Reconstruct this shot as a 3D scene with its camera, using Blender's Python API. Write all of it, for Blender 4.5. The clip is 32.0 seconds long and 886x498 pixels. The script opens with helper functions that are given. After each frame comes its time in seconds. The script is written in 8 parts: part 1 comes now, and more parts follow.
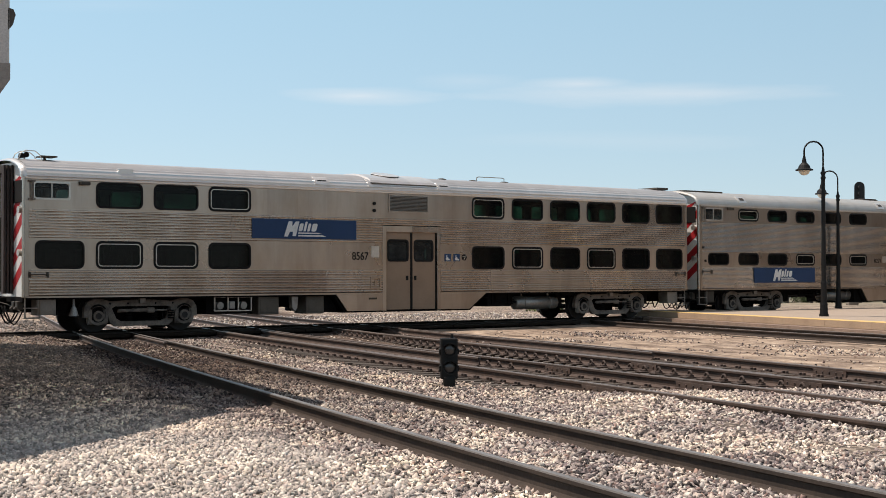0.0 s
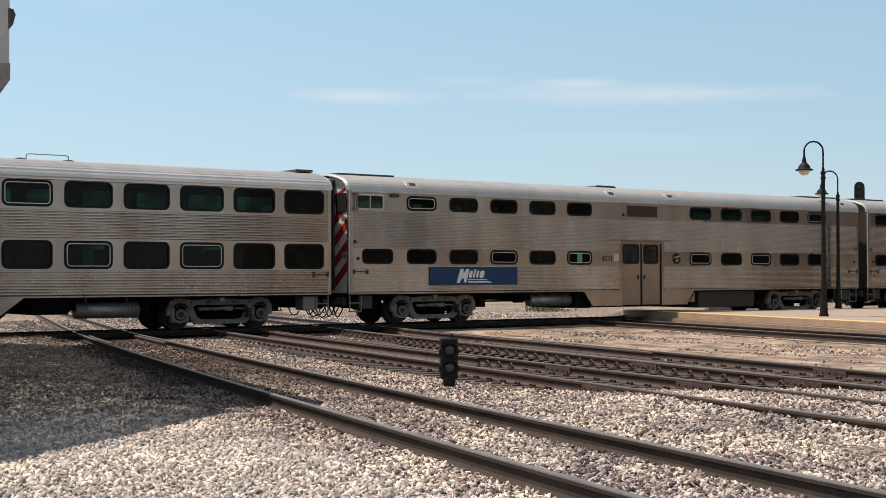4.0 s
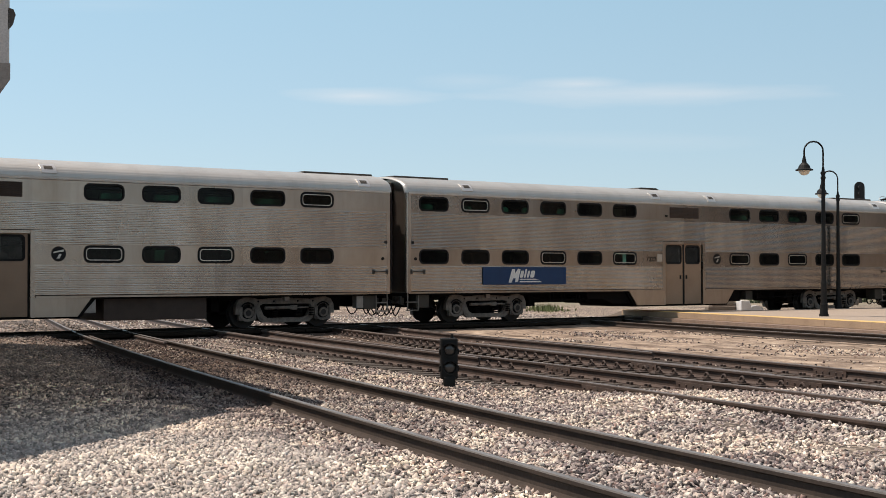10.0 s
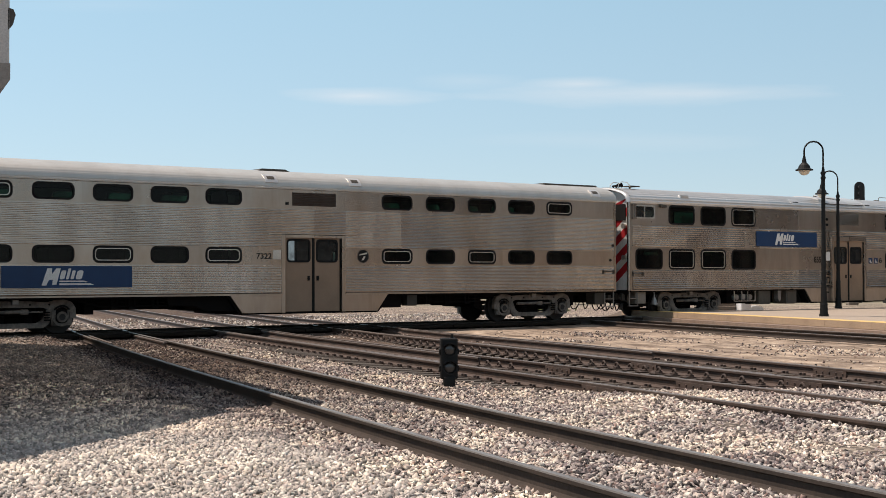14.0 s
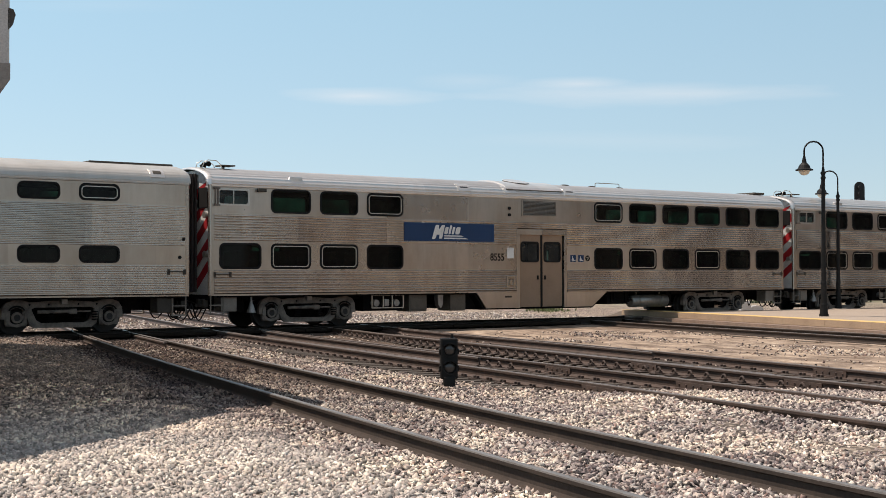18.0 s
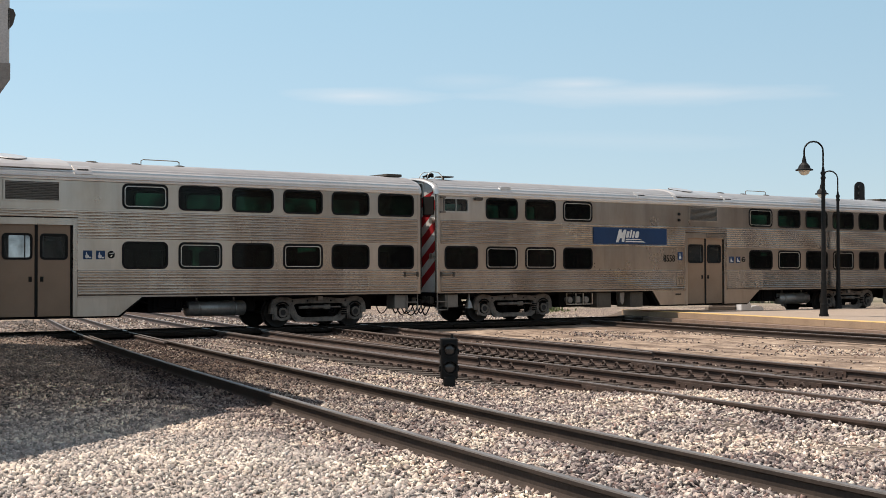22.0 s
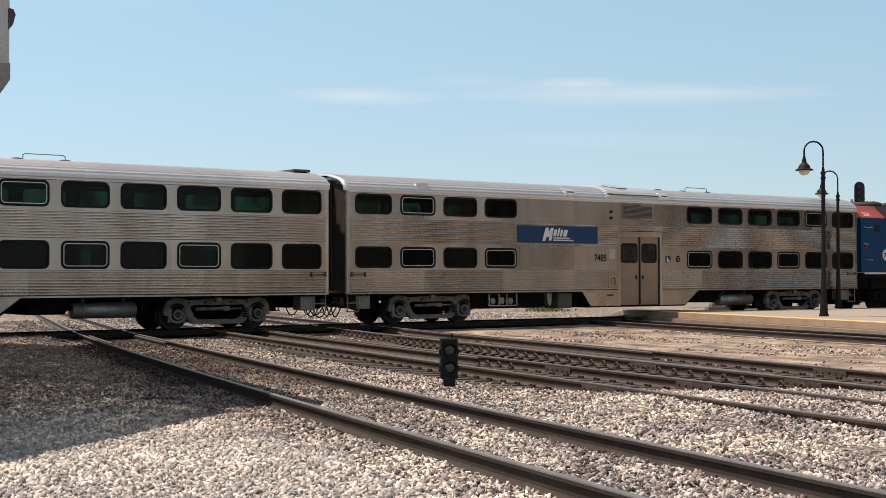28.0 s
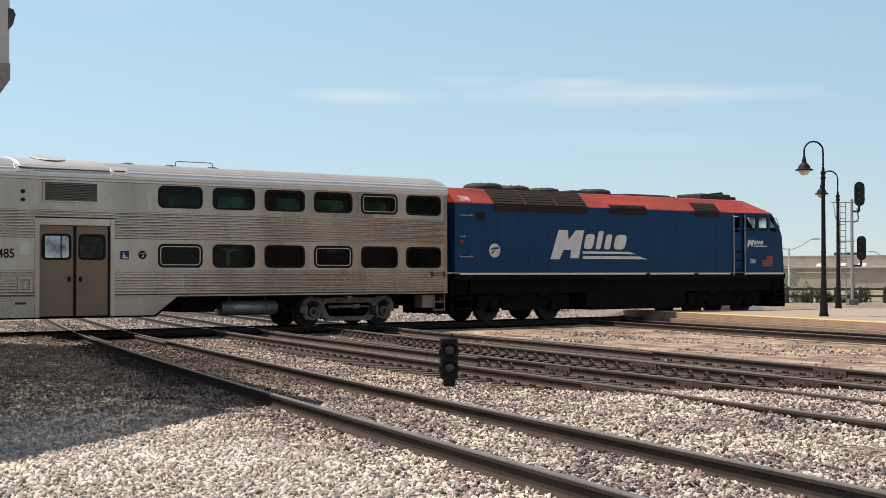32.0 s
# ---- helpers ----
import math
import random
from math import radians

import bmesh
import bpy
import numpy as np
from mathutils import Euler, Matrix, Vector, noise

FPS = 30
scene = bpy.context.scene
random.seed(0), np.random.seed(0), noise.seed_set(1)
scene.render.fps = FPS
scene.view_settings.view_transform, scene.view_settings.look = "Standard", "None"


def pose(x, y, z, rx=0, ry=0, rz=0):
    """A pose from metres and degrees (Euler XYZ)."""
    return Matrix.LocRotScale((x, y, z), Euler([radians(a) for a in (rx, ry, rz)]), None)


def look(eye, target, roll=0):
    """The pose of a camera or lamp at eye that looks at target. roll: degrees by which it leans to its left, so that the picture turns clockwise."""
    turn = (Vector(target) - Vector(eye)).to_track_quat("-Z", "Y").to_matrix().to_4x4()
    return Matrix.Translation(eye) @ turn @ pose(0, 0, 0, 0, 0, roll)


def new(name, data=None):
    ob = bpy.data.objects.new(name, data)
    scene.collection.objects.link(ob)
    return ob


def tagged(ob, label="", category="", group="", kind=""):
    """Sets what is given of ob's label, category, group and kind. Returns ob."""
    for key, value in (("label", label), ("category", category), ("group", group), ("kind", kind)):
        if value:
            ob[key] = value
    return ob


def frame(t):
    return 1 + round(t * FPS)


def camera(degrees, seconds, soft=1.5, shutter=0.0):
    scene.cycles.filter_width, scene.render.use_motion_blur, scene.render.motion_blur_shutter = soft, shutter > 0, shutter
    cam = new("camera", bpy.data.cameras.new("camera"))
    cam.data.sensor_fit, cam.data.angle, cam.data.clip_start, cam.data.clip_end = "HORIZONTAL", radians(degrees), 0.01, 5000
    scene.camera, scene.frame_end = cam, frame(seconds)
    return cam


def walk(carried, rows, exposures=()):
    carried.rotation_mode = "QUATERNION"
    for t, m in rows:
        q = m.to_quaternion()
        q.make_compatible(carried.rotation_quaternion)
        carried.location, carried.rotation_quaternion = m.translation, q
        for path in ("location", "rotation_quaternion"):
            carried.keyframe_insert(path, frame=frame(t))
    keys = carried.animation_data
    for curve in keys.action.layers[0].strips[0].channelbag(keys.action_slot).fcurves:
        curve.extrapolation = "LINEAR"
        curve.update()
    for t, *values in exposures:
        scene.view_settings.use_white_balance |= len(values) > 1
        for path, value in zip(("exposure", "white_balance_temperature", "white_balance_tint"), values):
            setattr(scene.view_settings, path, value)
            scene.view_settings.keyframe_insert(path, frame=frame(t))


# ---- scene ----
# ---- camera ----
HORIZON_TILT = 1.193
cam = camera(35.49, 32.0, soft=0.85)
STILL = pose(0, 0, 1.52, 90 + HORIZON_TILT)
walk(cam, [(0.0, STILL), (32.0, STILL)], [(0.0, 0.02, 7100, 17.5), (4.0, 0.0, 7100, 17.5), (7.0, -0.06, 7100, 17.5), (9.0, -0.05, 7100, 17.5), (12.0, 0.0, 7100, 17.5), (27.0, 0.02, 7100, 17.5), (32.0, 0.03, 7100, 17.5)])

# ---- world, sun ----
SUN_EL, SUN_AZ = radians(63), Vector((-0.93, 0.10))
world = bpy.data.worlds.new("sky")
scene.world = world
world.use_nodes = True
wn, wl = world.node_tree.nodes, world.node_tree.links
wn.clear()
w_out = wn.new("ShaderNodeOutputWorld")
w_bg = wn.new("ShaderNodeBackground")
w_sky = wn.new("ShaderNodeTexSky")
w_sky.sky_type, w_sky.sun_disc = "NISHITA", False
w_sky.sun_elevation = SUN_EL
w_sky.sun_rotation = math.atan2(SUN_AZ.x, SUN_AZ.y)
w_sky.air_density, w_sky.dust_density, w_sky.ozone_density = 1.0, 0.0, 2.5
w_bg.inputs["Strength"].default_value = 0.135
# thin streaks of high cloud, by direction
w_tc = wn.new("ShaderNodeTexCoord")
w_map = wn.new("ShaderNodeMapping")
w_map.inputs["Scale"].default_value = (3.0, 3.0, 26.0)
w_noise = wn.new("ShaderNodeTexNoise")
w_noise.inputs["Scale"].default_value = 2.2
w_noise.inputs["Detail"].default_value = 7
w_noise.inputs["Roughness"].default_value = 0.55
w_sep = wn.new("ShaderNodeSeparateXYZ")


def w_math(op, a, b=0.0):
    q = wn.new("ShaderNodeMath")
    q.operation = op
    for k, v in enumerate((a, b)):
        if isinstance(v, (int, float)):
            q.inputs[k].default_value = v
        else:
            wl.new(v, q.inputs[k])
    return q.outputs[0]


wl.new(w_tc.outputs["Generated"], w_sep.inputs["Vector"])
w_ahead = w_math("MAXIMUM", w_sep.outputs["Y"], 0.05)
w_u, w_v = w_math("DIVIDE", w_sep.outputs["X"], w_ahead), w_math("DIVIDE", w_sep.outputs["Z"], w_ahead)
w_warp = w_math("MULTIPLY", w_math("SUBTRACT", w_noise.outputs["Fac"], 0.52), 1.7)
w_cloud = None
# wisps: across, up, half-length, half-height, weight
for cu, cv, hw, hh, wt in ((-0.060, 0.1315, 0.060, 0.0075, 1.0), (0.165, 0.1335, 0.14, 0.0095, 1.0), (0.10, 0.1405, 0.05, 0.006, 0.8), (0.02, 0.143, 0.045, 0.008, 0.35), (0.13, 0.099, 0.12, 0.008, 0.22), (-0.24, 0.198, 0.08, 0.006, 0.12)):
    du = w_math("DIVIDE", w_math("SUBTRACT", w_u, cu), hw)
    dv = w_math("DIVIDE", w_math("SUBTRACT", w_v, cv), hh)
    d = w_math("SQRT", w_math("ADD", w_math("MULTIPLY", du, du), w_math("MULTIPLY", dv, dv)))
    f = w_math("MULTIPLY", w_math("MAXIMUM", w_math("ADD", w_math("SUBTRACT", 1.0, d), w_warp), 0.0), wt)
    w_cloud = f if w_cloud is None else w_math("MAXIMUM", w_cloud, f)
w_m3 = wn.new("ShaderNodeMath")
w_m3.operation = "MULTIPLY"
w_m3.inputs[1].default_value = 0.38
w_mix = wn.new("ShaderNodeMix")
w_mix.data_type = "RGBA"
w_mix.inputs["B"].default_value = (6.6, 7.0, 7.2, 1)
wl.new(w_tc.outputs["Generated"], w_map.inputs["Vector"])
wl.new(w_map.outputs["Vector"], w_noise.inputs["Vector"])
wl.new(w_math("MINIMUM", w_cloud, 1.0), w_m3.inputs[0])
wl.new(w_m3.outputs[0], w_mix.inputs["Factor"])
w_pale = wn.new("ShaderNodeMix")
w_pale.data_type = "RGBA"
w_pale.inputs["Factor"].default_value = 0.72
# summer haze: paler and whiter towards the horizon
w_haze = wn.new("ShaderNodeValToRGB")
w_haze.color_ramp.elements[0].position, w_haze.color_ramp.elements[1].position = 0.0, 0.25
w_haze.color_ramp.elements[0].color, w_haze.color_ramp.elements[1].color = (0.447, 0.676, 0.835, 1), (0.356, 0.664, 0.850, 1)
w_top = w_haze.color_ramp.elements.new(0.75)
w_top.color = (0.47, 0.50, 0.52, 1)
w_hz = wn.new("ShaderNodeMix")
w_hz.data_type, w_hz.blend_type = "RGBA", "MULTIPLY"
w_hz.inputs["Factor"].default_value = 1.0
w_hz.inputs["B"].default_value = (7.6, 7.6, 7.6, 1)
wl.new(w_math("MAXIMUM", w_sep.outputs["Z"], 0.0), w_haze.inputs["Fac"])
wl.new(w_haze.outputs["Color"], w_hz.inputs["A"])
# a little brighter on the sun's side
w_east = wn.new("ShaderNodeMix")
w_east.data_type, w_east.blend_type = "RGBA", "MULTIPLY"
w_east.inputs["Factor"].default_value = 1.0
wl.new(w_hz.outputs["Result"], w_east.inputs["A"])
wl.new(w_math("SUBTRACT", 1.0, w_math("MULTIPLY", w_sep.outputs["X"], 0.26)), w_east.inputs["B"])
wl.new(w_east.outputs["Result"], w_pale.inputs["B"])
wl.new(w_sky.outputs["Color"], w_pale.inputs["A"])
wl.new(w_pale.outputs["Result"], w_mix.inputs["A"])
wl.new(w_mix.outputs["Result"], w_bg.inputs["Color"])
wl.new(w_bg.outputs["Background"], w_out.inputs["Surface"])

sun_data = bpy.data.lights.new("sun", "SUN")
sun_data.energy, sun_data.angle, sun_data.color = 5.0, radians(0.53), (1.0, 0.955, 0.875)
sun = new("sun", sun_data)
SUN_VEC = Vector((SUN_AZ.x * math.cos(SUN_EL), SUN_AZ.y * math.cos(SUN_EL), math.sin(SUN_EL))).normalized()
sun.matrix_world = look(SUN_VEC * 100, (0, 0, 0))

# ---- materials ----


def material(name):
    m = bpy.data.materials.new(name)
    m.use_nodes = True
    n, l = m.node_tree.nodes, m.node_tree.links
    return m, n, l, n["Principled BSDF"]


def noise_tex(n, l, scale, detail=6, rough=0.6, coords="Object", stretch=None):
    tc = n.new("ShaderNodeTexCoord")
    t = n.new("ShaderNodeTexNoise")
    t.inputs["Scale"].default_value, t.inputs["Detail"].default_value, t.inputs["Roughness"].default_value = scale, detail, rough
    if stretch:
        mp = n.new("ShaderNodeMapping")
        mp.inputs["Scale"].default_value = stretch
        l.new(tc.outputs[coords], mp.inputs["Vector"])
        l.new(mp.outputs["Vector"], t.inputs["Vector"])
    else:
        l.new(tc.outputs[coords], t.inputs["Vector"])
    return t


def ramp(n, l, fac, stops):
    r = n.new("ShaderNodeValToRGB")
    e = r.color_ramp.elements
    while len(e) < len(stops):
        e.new(0.5)
    for i, (p, c) in enumerate(stops):
        e[i].position = p
        e[i].color = (*c, 1) if len(c) == 3 else c
    l.new(fac, r.inputs["Fac"])
    return r


def mixc(n, l, fac, a, b, mode="MIX"):
    x = n.new("ShaderNodeMix")
    x.data_type, x.blend_type = "RGBA", mode
    for sock, v in (("Factor", fac), ("A", a), ("B", b)):
        if isinstance(v, (float, int)):
            x.inputs[sock].default_value = v
        elif isinstance(v, tuple):
            x.inputs[sock].default_value = (*v, 1)
        else:
            l.new(v, x.inputs[sock])
    return x.outputs["Result"]


def bump(n, l, height, bsdf, strength=0.3, distance=0.01):
    b = n.new("ShaderNodeBump")
    b.inputs["Strength"].default_value, b.inputs["Distance"].default_value = strength, distance
    l.new(height, b.inputs["Height"])
    l.new(b.outputs["Normal"], bsdf.inputs["Normal"])


def worn(name, base, dirt, rough=0.6, metal=0.0, scale=1.5, amount=0.5, grain=40, bump_s=0.15, streak=None, spec=0.5):
    """Painted, rusty or dusty surface: base colour with patches of dirt at two scales."""
    m, n, l, b = material(name)
    big = noise_tex(n, l, scale, 5, 0.65, stretch=streak)
    fine = noise_tex(n, l, grain, 3, 0.6)
    r1 = ramp(n, l, big.outputs["Fac"], [(0.42, (0, 0, 0)), (0.42 + 0.35, (amount,) * 3)])
    c = mixc(n, l, r1.outputs["Color"], base, dirt)
    r2 = ramp(n, l, fine.outputs["Fac"], [(0.3, (0.82,) * 3), (0.7, (1.12,) * 3)])
    c = mixc(n, l, 1.0, c, r2.outputs["Color"], "MULTIPLY")
    l.new(c, b.inputs["Base Color"])
    rr = n.new("ShaderNodeMapRange")
    rr.inputs["To Min"].default_value, rr.inputs["To Max"].default_value = rough - 0.08, min(1.0, rough + 0.12)
    l.new(big.outputs["Fac"], rr.inputs["Value"])
    l.new(rr.outputs["Result"], b.inputs["Roughness"])
    b.inputs["Metallic"].default_value = metal
    b.inputs["Specular IOR Level"].default_value = spec
    if bump_s:
        bump(n, l, fine.outputs["Fac"], b, bump_s, 0.004)
    return m


def stainless(name, base, rough, panel=1.7, metal=0.92, stain=(0.72, 0.64, 0.56), stain_most=0.7, vary=1.0):
    """Weathered stainless sheet: each panel a little different, dust streaks, dull brown film."""
    m, n, l, b = material(name)
    tc = n.new("ShaderNodeTexCoord")
    sep = n.new("ShaderNodeSeparateXYZ")
    l.new(tc.outputs["Object"], sep.inputs["Vector"])
    info = n.new("ShaderNodeObjectInfo")

    def cells(width, seed):
        """One random value for each sheet of that width along the car."""
        q = n.new("ShaderNodeMath")
        q.operation = "DIVIDE"
        q.inputs[1].default_value = width
        l.new(sep.outputs["X"], q.inputs[0])
        fl = n.new("ShaderNodeMath")
        fl.operation = "FLOOR"
        l.new(q.outputs[0], fl.inputs[0])
        cmb = n.new("ShaderNodeCombineXYZ")
        l.new(fl.outputs[0], cmb.inputs["X"])
        l.new(info.outputs["Random"], cmb.inputs["Y"])
        cmb.inputs["Z"].default_value = seed
        wh = n.new("ShaderNodeTexWhiteNoise")
        l.new(cmb.outputs[0], wh.inputs["Vector"])
        return wh.outputs["Value"]

    wide, narrow = cells(panel * 1.9, 1.0), cells(panel * 0.62, 4.0)
    streak = noise_tex(n, l, 1.1, 5, 0.62, stretch=(1.0, 1.0, 0.45))
    runs = noise_tex(n, l, 1.0, 4, 0.65, stretch=(1.8, 1.8, 0.22))
    cloud = noise_tex(n, l, 0.45, 4, 0.6)
    film = ramp(n, l, streak.outputs["Fac"], [(0.36, (0.0,) * 3), (0.75, (stain_most,) * 3)])
    c = mixc(n, l, film.outputs["Color"], base, tuple(v * k for v, k in zip(base, stain)))
    pan = ramp(n, l, wide, [(0.0, (0.84, 0.845, 0.85)), (0.5, (0.98, 0.97, 0.96)), (1.0, (1.10, 1.09, 1.07))])
    c = mixc(n, l, vary, c, pan.outputs["Color"], "MULTIPLY")
    pan2 = ramp(n, l, narrow, [(0.0, (0.90,) * 3), (1.0, (1.07,) * 3)])
    c = mixc(n, l, 0.8 * vary, c, pan2.outputs["Color"], "MULTIPLY")
    drip = ramp(n, l, runs.outputs["Fac"], [(0.32, (0.84, 0.83, 0.82)), (0.5, (1.0,) * 3), (0.72, (1.07, 1.06, 1.05))])
    c = mixc(n, l, stain_most, c, drip.outputs["Color"], "MULTIPLY")
    l.new(c, b.inputs["Base Color"])
    b.inputs["Metallic"].default_value = metal
    add = n.new("ShaderNodeMath")
    add.operation = "MULTIPLY_ADD"
    add.inputs[1].default_value, add.inputs[2].default_value = 0.10 * vary, rough - 0.07 - 0.05 * vary
    l.new(wide, add.inputs[0])
    add2 = n.new("ShaderNodeMath")
    add2.operation = "MULTIPLY_ADD"
    add2.inputs[1].default_value = 0.16
    l.new(cloud.outputs["Fac"], add2.inputs[0])
    l.new(add.outputs[0], add2.inputs[2])
    l.new(add2.outputs[0], b.inputs["Roughness"])
    wav = noise_tex(n, l, 1.1, 2, 0.5)
    bump(n, l, wav.outputs["Fac"], b, 0.25, 0.022)
    return m


def tinted_glass(name, tint, gloss=0.015):
    m, n, l, b = material(name)
    out = n["Material Output"]
    n.remove(b)
    tr = n.new("ShaderNodeBsdfTransparent")
    # an uneven film, another on every pane
    film = noise_tex(n, l, 1.5, 3, 0.5)
    film.noise_dimensions = "4D"
    info, far_off = n.new("ShaderNodeObjectInfo"), n.new("ShaderNodeMath")
    far_off.operation = "MULTIPLY"
    far_off.inputs[1].default_value = 37.0
    l.new(info.outputs["Random"], far_off.inputs[0])
    l.new(far_off.outputs[0], film.inputs["W"])
    fc = ramp(n, l, film.outputs["Fac"], [(0.40, tuple(v * 0.28 for v in tint)), (0.52, tint), (0.64, tuple(v * 1.45 for v in tint))])
    l.new(fc.outputs["Color"], tr.inputs["Color"])
    gl = n.new("ShaderNodeBsdfGlossy")
    gl.inputs["Roughness"].default_value = 0.04
    gl.inputs["Color"].default_value = (0.9, 0.9, 0.9, 1)
    fr = n.new("ShaderNodeFresnel")
    fr.inputs["IOR"].default_value = 1.22
    dust = noise_tex(n, l, 3.0, 4, 0.6)
    df = n.new("ShaderNodeBsdfDiffuse")
    df.inputs["Color"].default_value = (0.10, 0.10, 0.095, 1)
    mix0 = n.new("ShaderNodeMixShader")
    rr = n.new("ShaderNodeMapRange")
    rr.inputs["To Min"].default_value, rr.inputs["To Max"].default_value = 0.0, gloss * 2
    l.new(dust.outputs["Fac"], rr.inputs["Value"])
    l.new(rr.outputs["Result"], mix0.inputs["Fac"])
    l.new(tr.outputs[0], mix0.inputs[1])
    l.new(df.outputs[0], mix0.inputs[2])
    mix1 = n.new("ShaderNodeMixShader")
    l.new(fr.outputs[0], mix1.inputs["Fac"])
    l.new(mix0.outputs[0], mix1.inputs[1])
    l.new(gl.outputs[0], mix1.inputs[2])
    l.new(mix1.outputs[0], out.inputs["Surface"])
    return m


def ballast_stone(name):
    m, n, l, b = material(name)
    g = n.new("ShaderNodeNewGeometry")
    r = ramp(n, l, g.outputs["Random Per Island"], [
        (0.0, (0.075, 0.066, 0.064)), (0.12, (0.18, 0.152, 0.148)), (0.27, (0.34, 0.293, 0.285)), (0.42, (0.56, 0.495, 0.445)),
        (0.56, (0.76, 0.69, 0.615)), (0.68, (0.40, 0.335, 0.325)), (0.76, (0.64, 0.54, 0.49)), (0.84, (0.86, 0.805, 0.725)), (0.94, (0.36, 0.255, 0.225))])
    r.color_ramp.interpolation = "CONSTANT"
    patch = noise_tex(n, l, 0.35, 4, 0.6)
    pr = ramp(n, l, patch.outputs["Fac"], [(0.36, (0.70, 0.685, 0.69)), (0.62, (1.10, 1.075, 1.01))])
    c = mixc(n, l, 1.0, r.outputs["Color"], pr.outputs["Color"], "MULTIPLY")
    # loads of darker and of creamier stone, an arm's length across
    load = noise_tex(n, l, 1.25, 4, 0.6, stretch=(1.0, 0.5, 1.0))
    lr = ramp(n, l, load.outputs["Fac"], [(0.38, (0.62, 0.61, 0.64)), (0.5, (0.93, 0.925, 0.935)), (0.62, (1.11, 1.095, 1.035))])
    c = mixc(n, l, 1.0, c, lr.outputs["Color"], "MULTIPLY")
    fine = noise_tex(n, l, 55, 3, 0.6)
    fr = ramp(n, l, fine.outputs["Fac"], [(0.3, (0.74,) * 3), (0.7, (1.2,) * 3)])
    c = mixc(n, l, 1.0, c, fr.outputs["Color"], "MULTIPLY")
    # handfuls of darker and paler stones
    hand = noise_tex(n, l, 6.5, 4, 0.65, stretch=(0.8, 0.45, 1.0))
    hr = ramp(n, l, hand.outputs["Fac"], [(0.36, (0.62, 0.615, 0.63)), (0.5, (0.98,) * 3), (0.64, (1.22, 1.215, 1.19))])
    c = mixc(n, l, 0.75, c, hr.outputs["Color"], "MULTIPLY")
    tc = n.new("ShaderNodeTexCoord")
    sep = n.new("ShaderNodeSeparateXYZ")
    l.new(tc.outputs["Object"], sep.inputs["Vector"])
    wob = noise_tex(n, l, 0.9, 4, 0.6)

    def span(kx, lo, hi, soft):
        """1 between two slanting lines x + kx*y = lo and hi."""
        a = n.new("ShaderNodeMath")
        a.operation = "MULTIPLY_ADD"
        a.inputs[1].default_value = kx
        l.new(sep.outputs["Y"], a.inputs[0])
        l.new(sep.outputs["X"], a.inputs[2])
        w = n.new("ShaderNodeMath")
        w.operation = "MULTIPLY_ADD"
        w.inputs[1].default_value = soft * 2.2
        l.new(wob.outputs["Fac"], w.inputs[0])
        l.new(a.outputs[0], w.inputs[2])
        r1, r2, mu = n.new("ShaderNodeMapRange"), n.new("ShaderNodeMapRange"), n.new("ShaderNodeMath")
        r1.inputs["From Min"].default_value, r1.inputs["From Max"].default_value = lo, lo + soft
        r2.inputs["From Min"].default_value, r2.inputs["From Max"].default_value = hi + soft, hi
        mu.operation = "MULTIPLY"
        l.new(w.outputs[0], r1.inputs["Value"])
        l.new(w.outputs[0], r2.inputs["Value"])
        l.new(r1.outputs["Result"], mu.inputs[0])
        l.new(r2.outputs["Result"], mu.inputs[1])
        return mu.outputs[0]

    # stones inside the nearest track darken away from the viewer, and brown dust on the farther stones
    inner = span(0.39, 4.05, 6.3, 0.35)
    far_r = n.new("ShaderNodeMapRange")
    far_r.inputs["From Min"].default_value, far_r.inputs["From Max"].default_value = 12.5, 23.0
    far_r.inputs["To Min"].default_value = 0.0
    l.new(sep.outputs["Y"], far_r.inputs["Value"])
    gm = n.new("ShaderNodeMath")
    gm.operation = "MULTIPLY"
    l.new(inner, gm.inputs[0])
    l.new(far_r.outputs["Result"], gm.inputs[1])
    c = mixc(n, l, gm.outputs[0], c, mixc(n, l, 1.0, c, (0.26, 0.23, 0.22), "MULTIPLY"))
    # darker band along the outer side of the same track
    outer_dark_y = n.new("ShaderNodeMapRange")
    outer_dark_y.inputs["From Min"].default_value, outer_dark_y.inputs["From Max"].default_value = 11.0, 16.0
    l.new(sep.outputs["Y"], outer_dark_y.inputs["Value"])
    outer_dark = n.new("ShaderNodeMath")
    outer_dark.operation = "MULTIPLY"
    l.new(span(0.39, 3.3, 4.5, 0.4), outer_dark.inputs[0])
    l.new(outer_dark_y.outputs["Result"], outer_dark.inputs[1])
    c = mixc(n, l, outer_dark.outputs[0], c, mixc(n, l, 1.0, c, (0.66, 0.63, 0.635), "MULTIPLY"))
    dusty = n.new("ShaderNodeMapRange")
    dusty.inputs["From Min"].default_value, dusty.inputs["From Max"].default_value = 13.0, 25.0
    dusty.inputs["To Max"].default_value = 0.9
    l.new(sep.outputs["Y"], dusty.inputs["Value"])
    past = n.new("ShaderNodeMath")
    past.operation = "MULTIPLY_ADD"
    past.inputs[1].default_value = -0.741
    l.new(sep.outputs["X"], past.inputs[0])
    l.new(sep.outputs["Y"], past.inputs[2])
    near_side = n.new("ShaderNodeMapRange")
    near_side.inputs["From Min"].default_value, near_side.inputs["From Max"].default_value = 47.6, 46.6
    l.new(past.outputs[0], near_side.inputs["Value"])
    dust = n.new("ShaderNodeMath")
    dust.operation = "MULTIPLY"
    l.new(dusty.outputs["Result"], dust.inputs[0])
    l.new(near_side.outputs["Result"], dust.inputs[1])
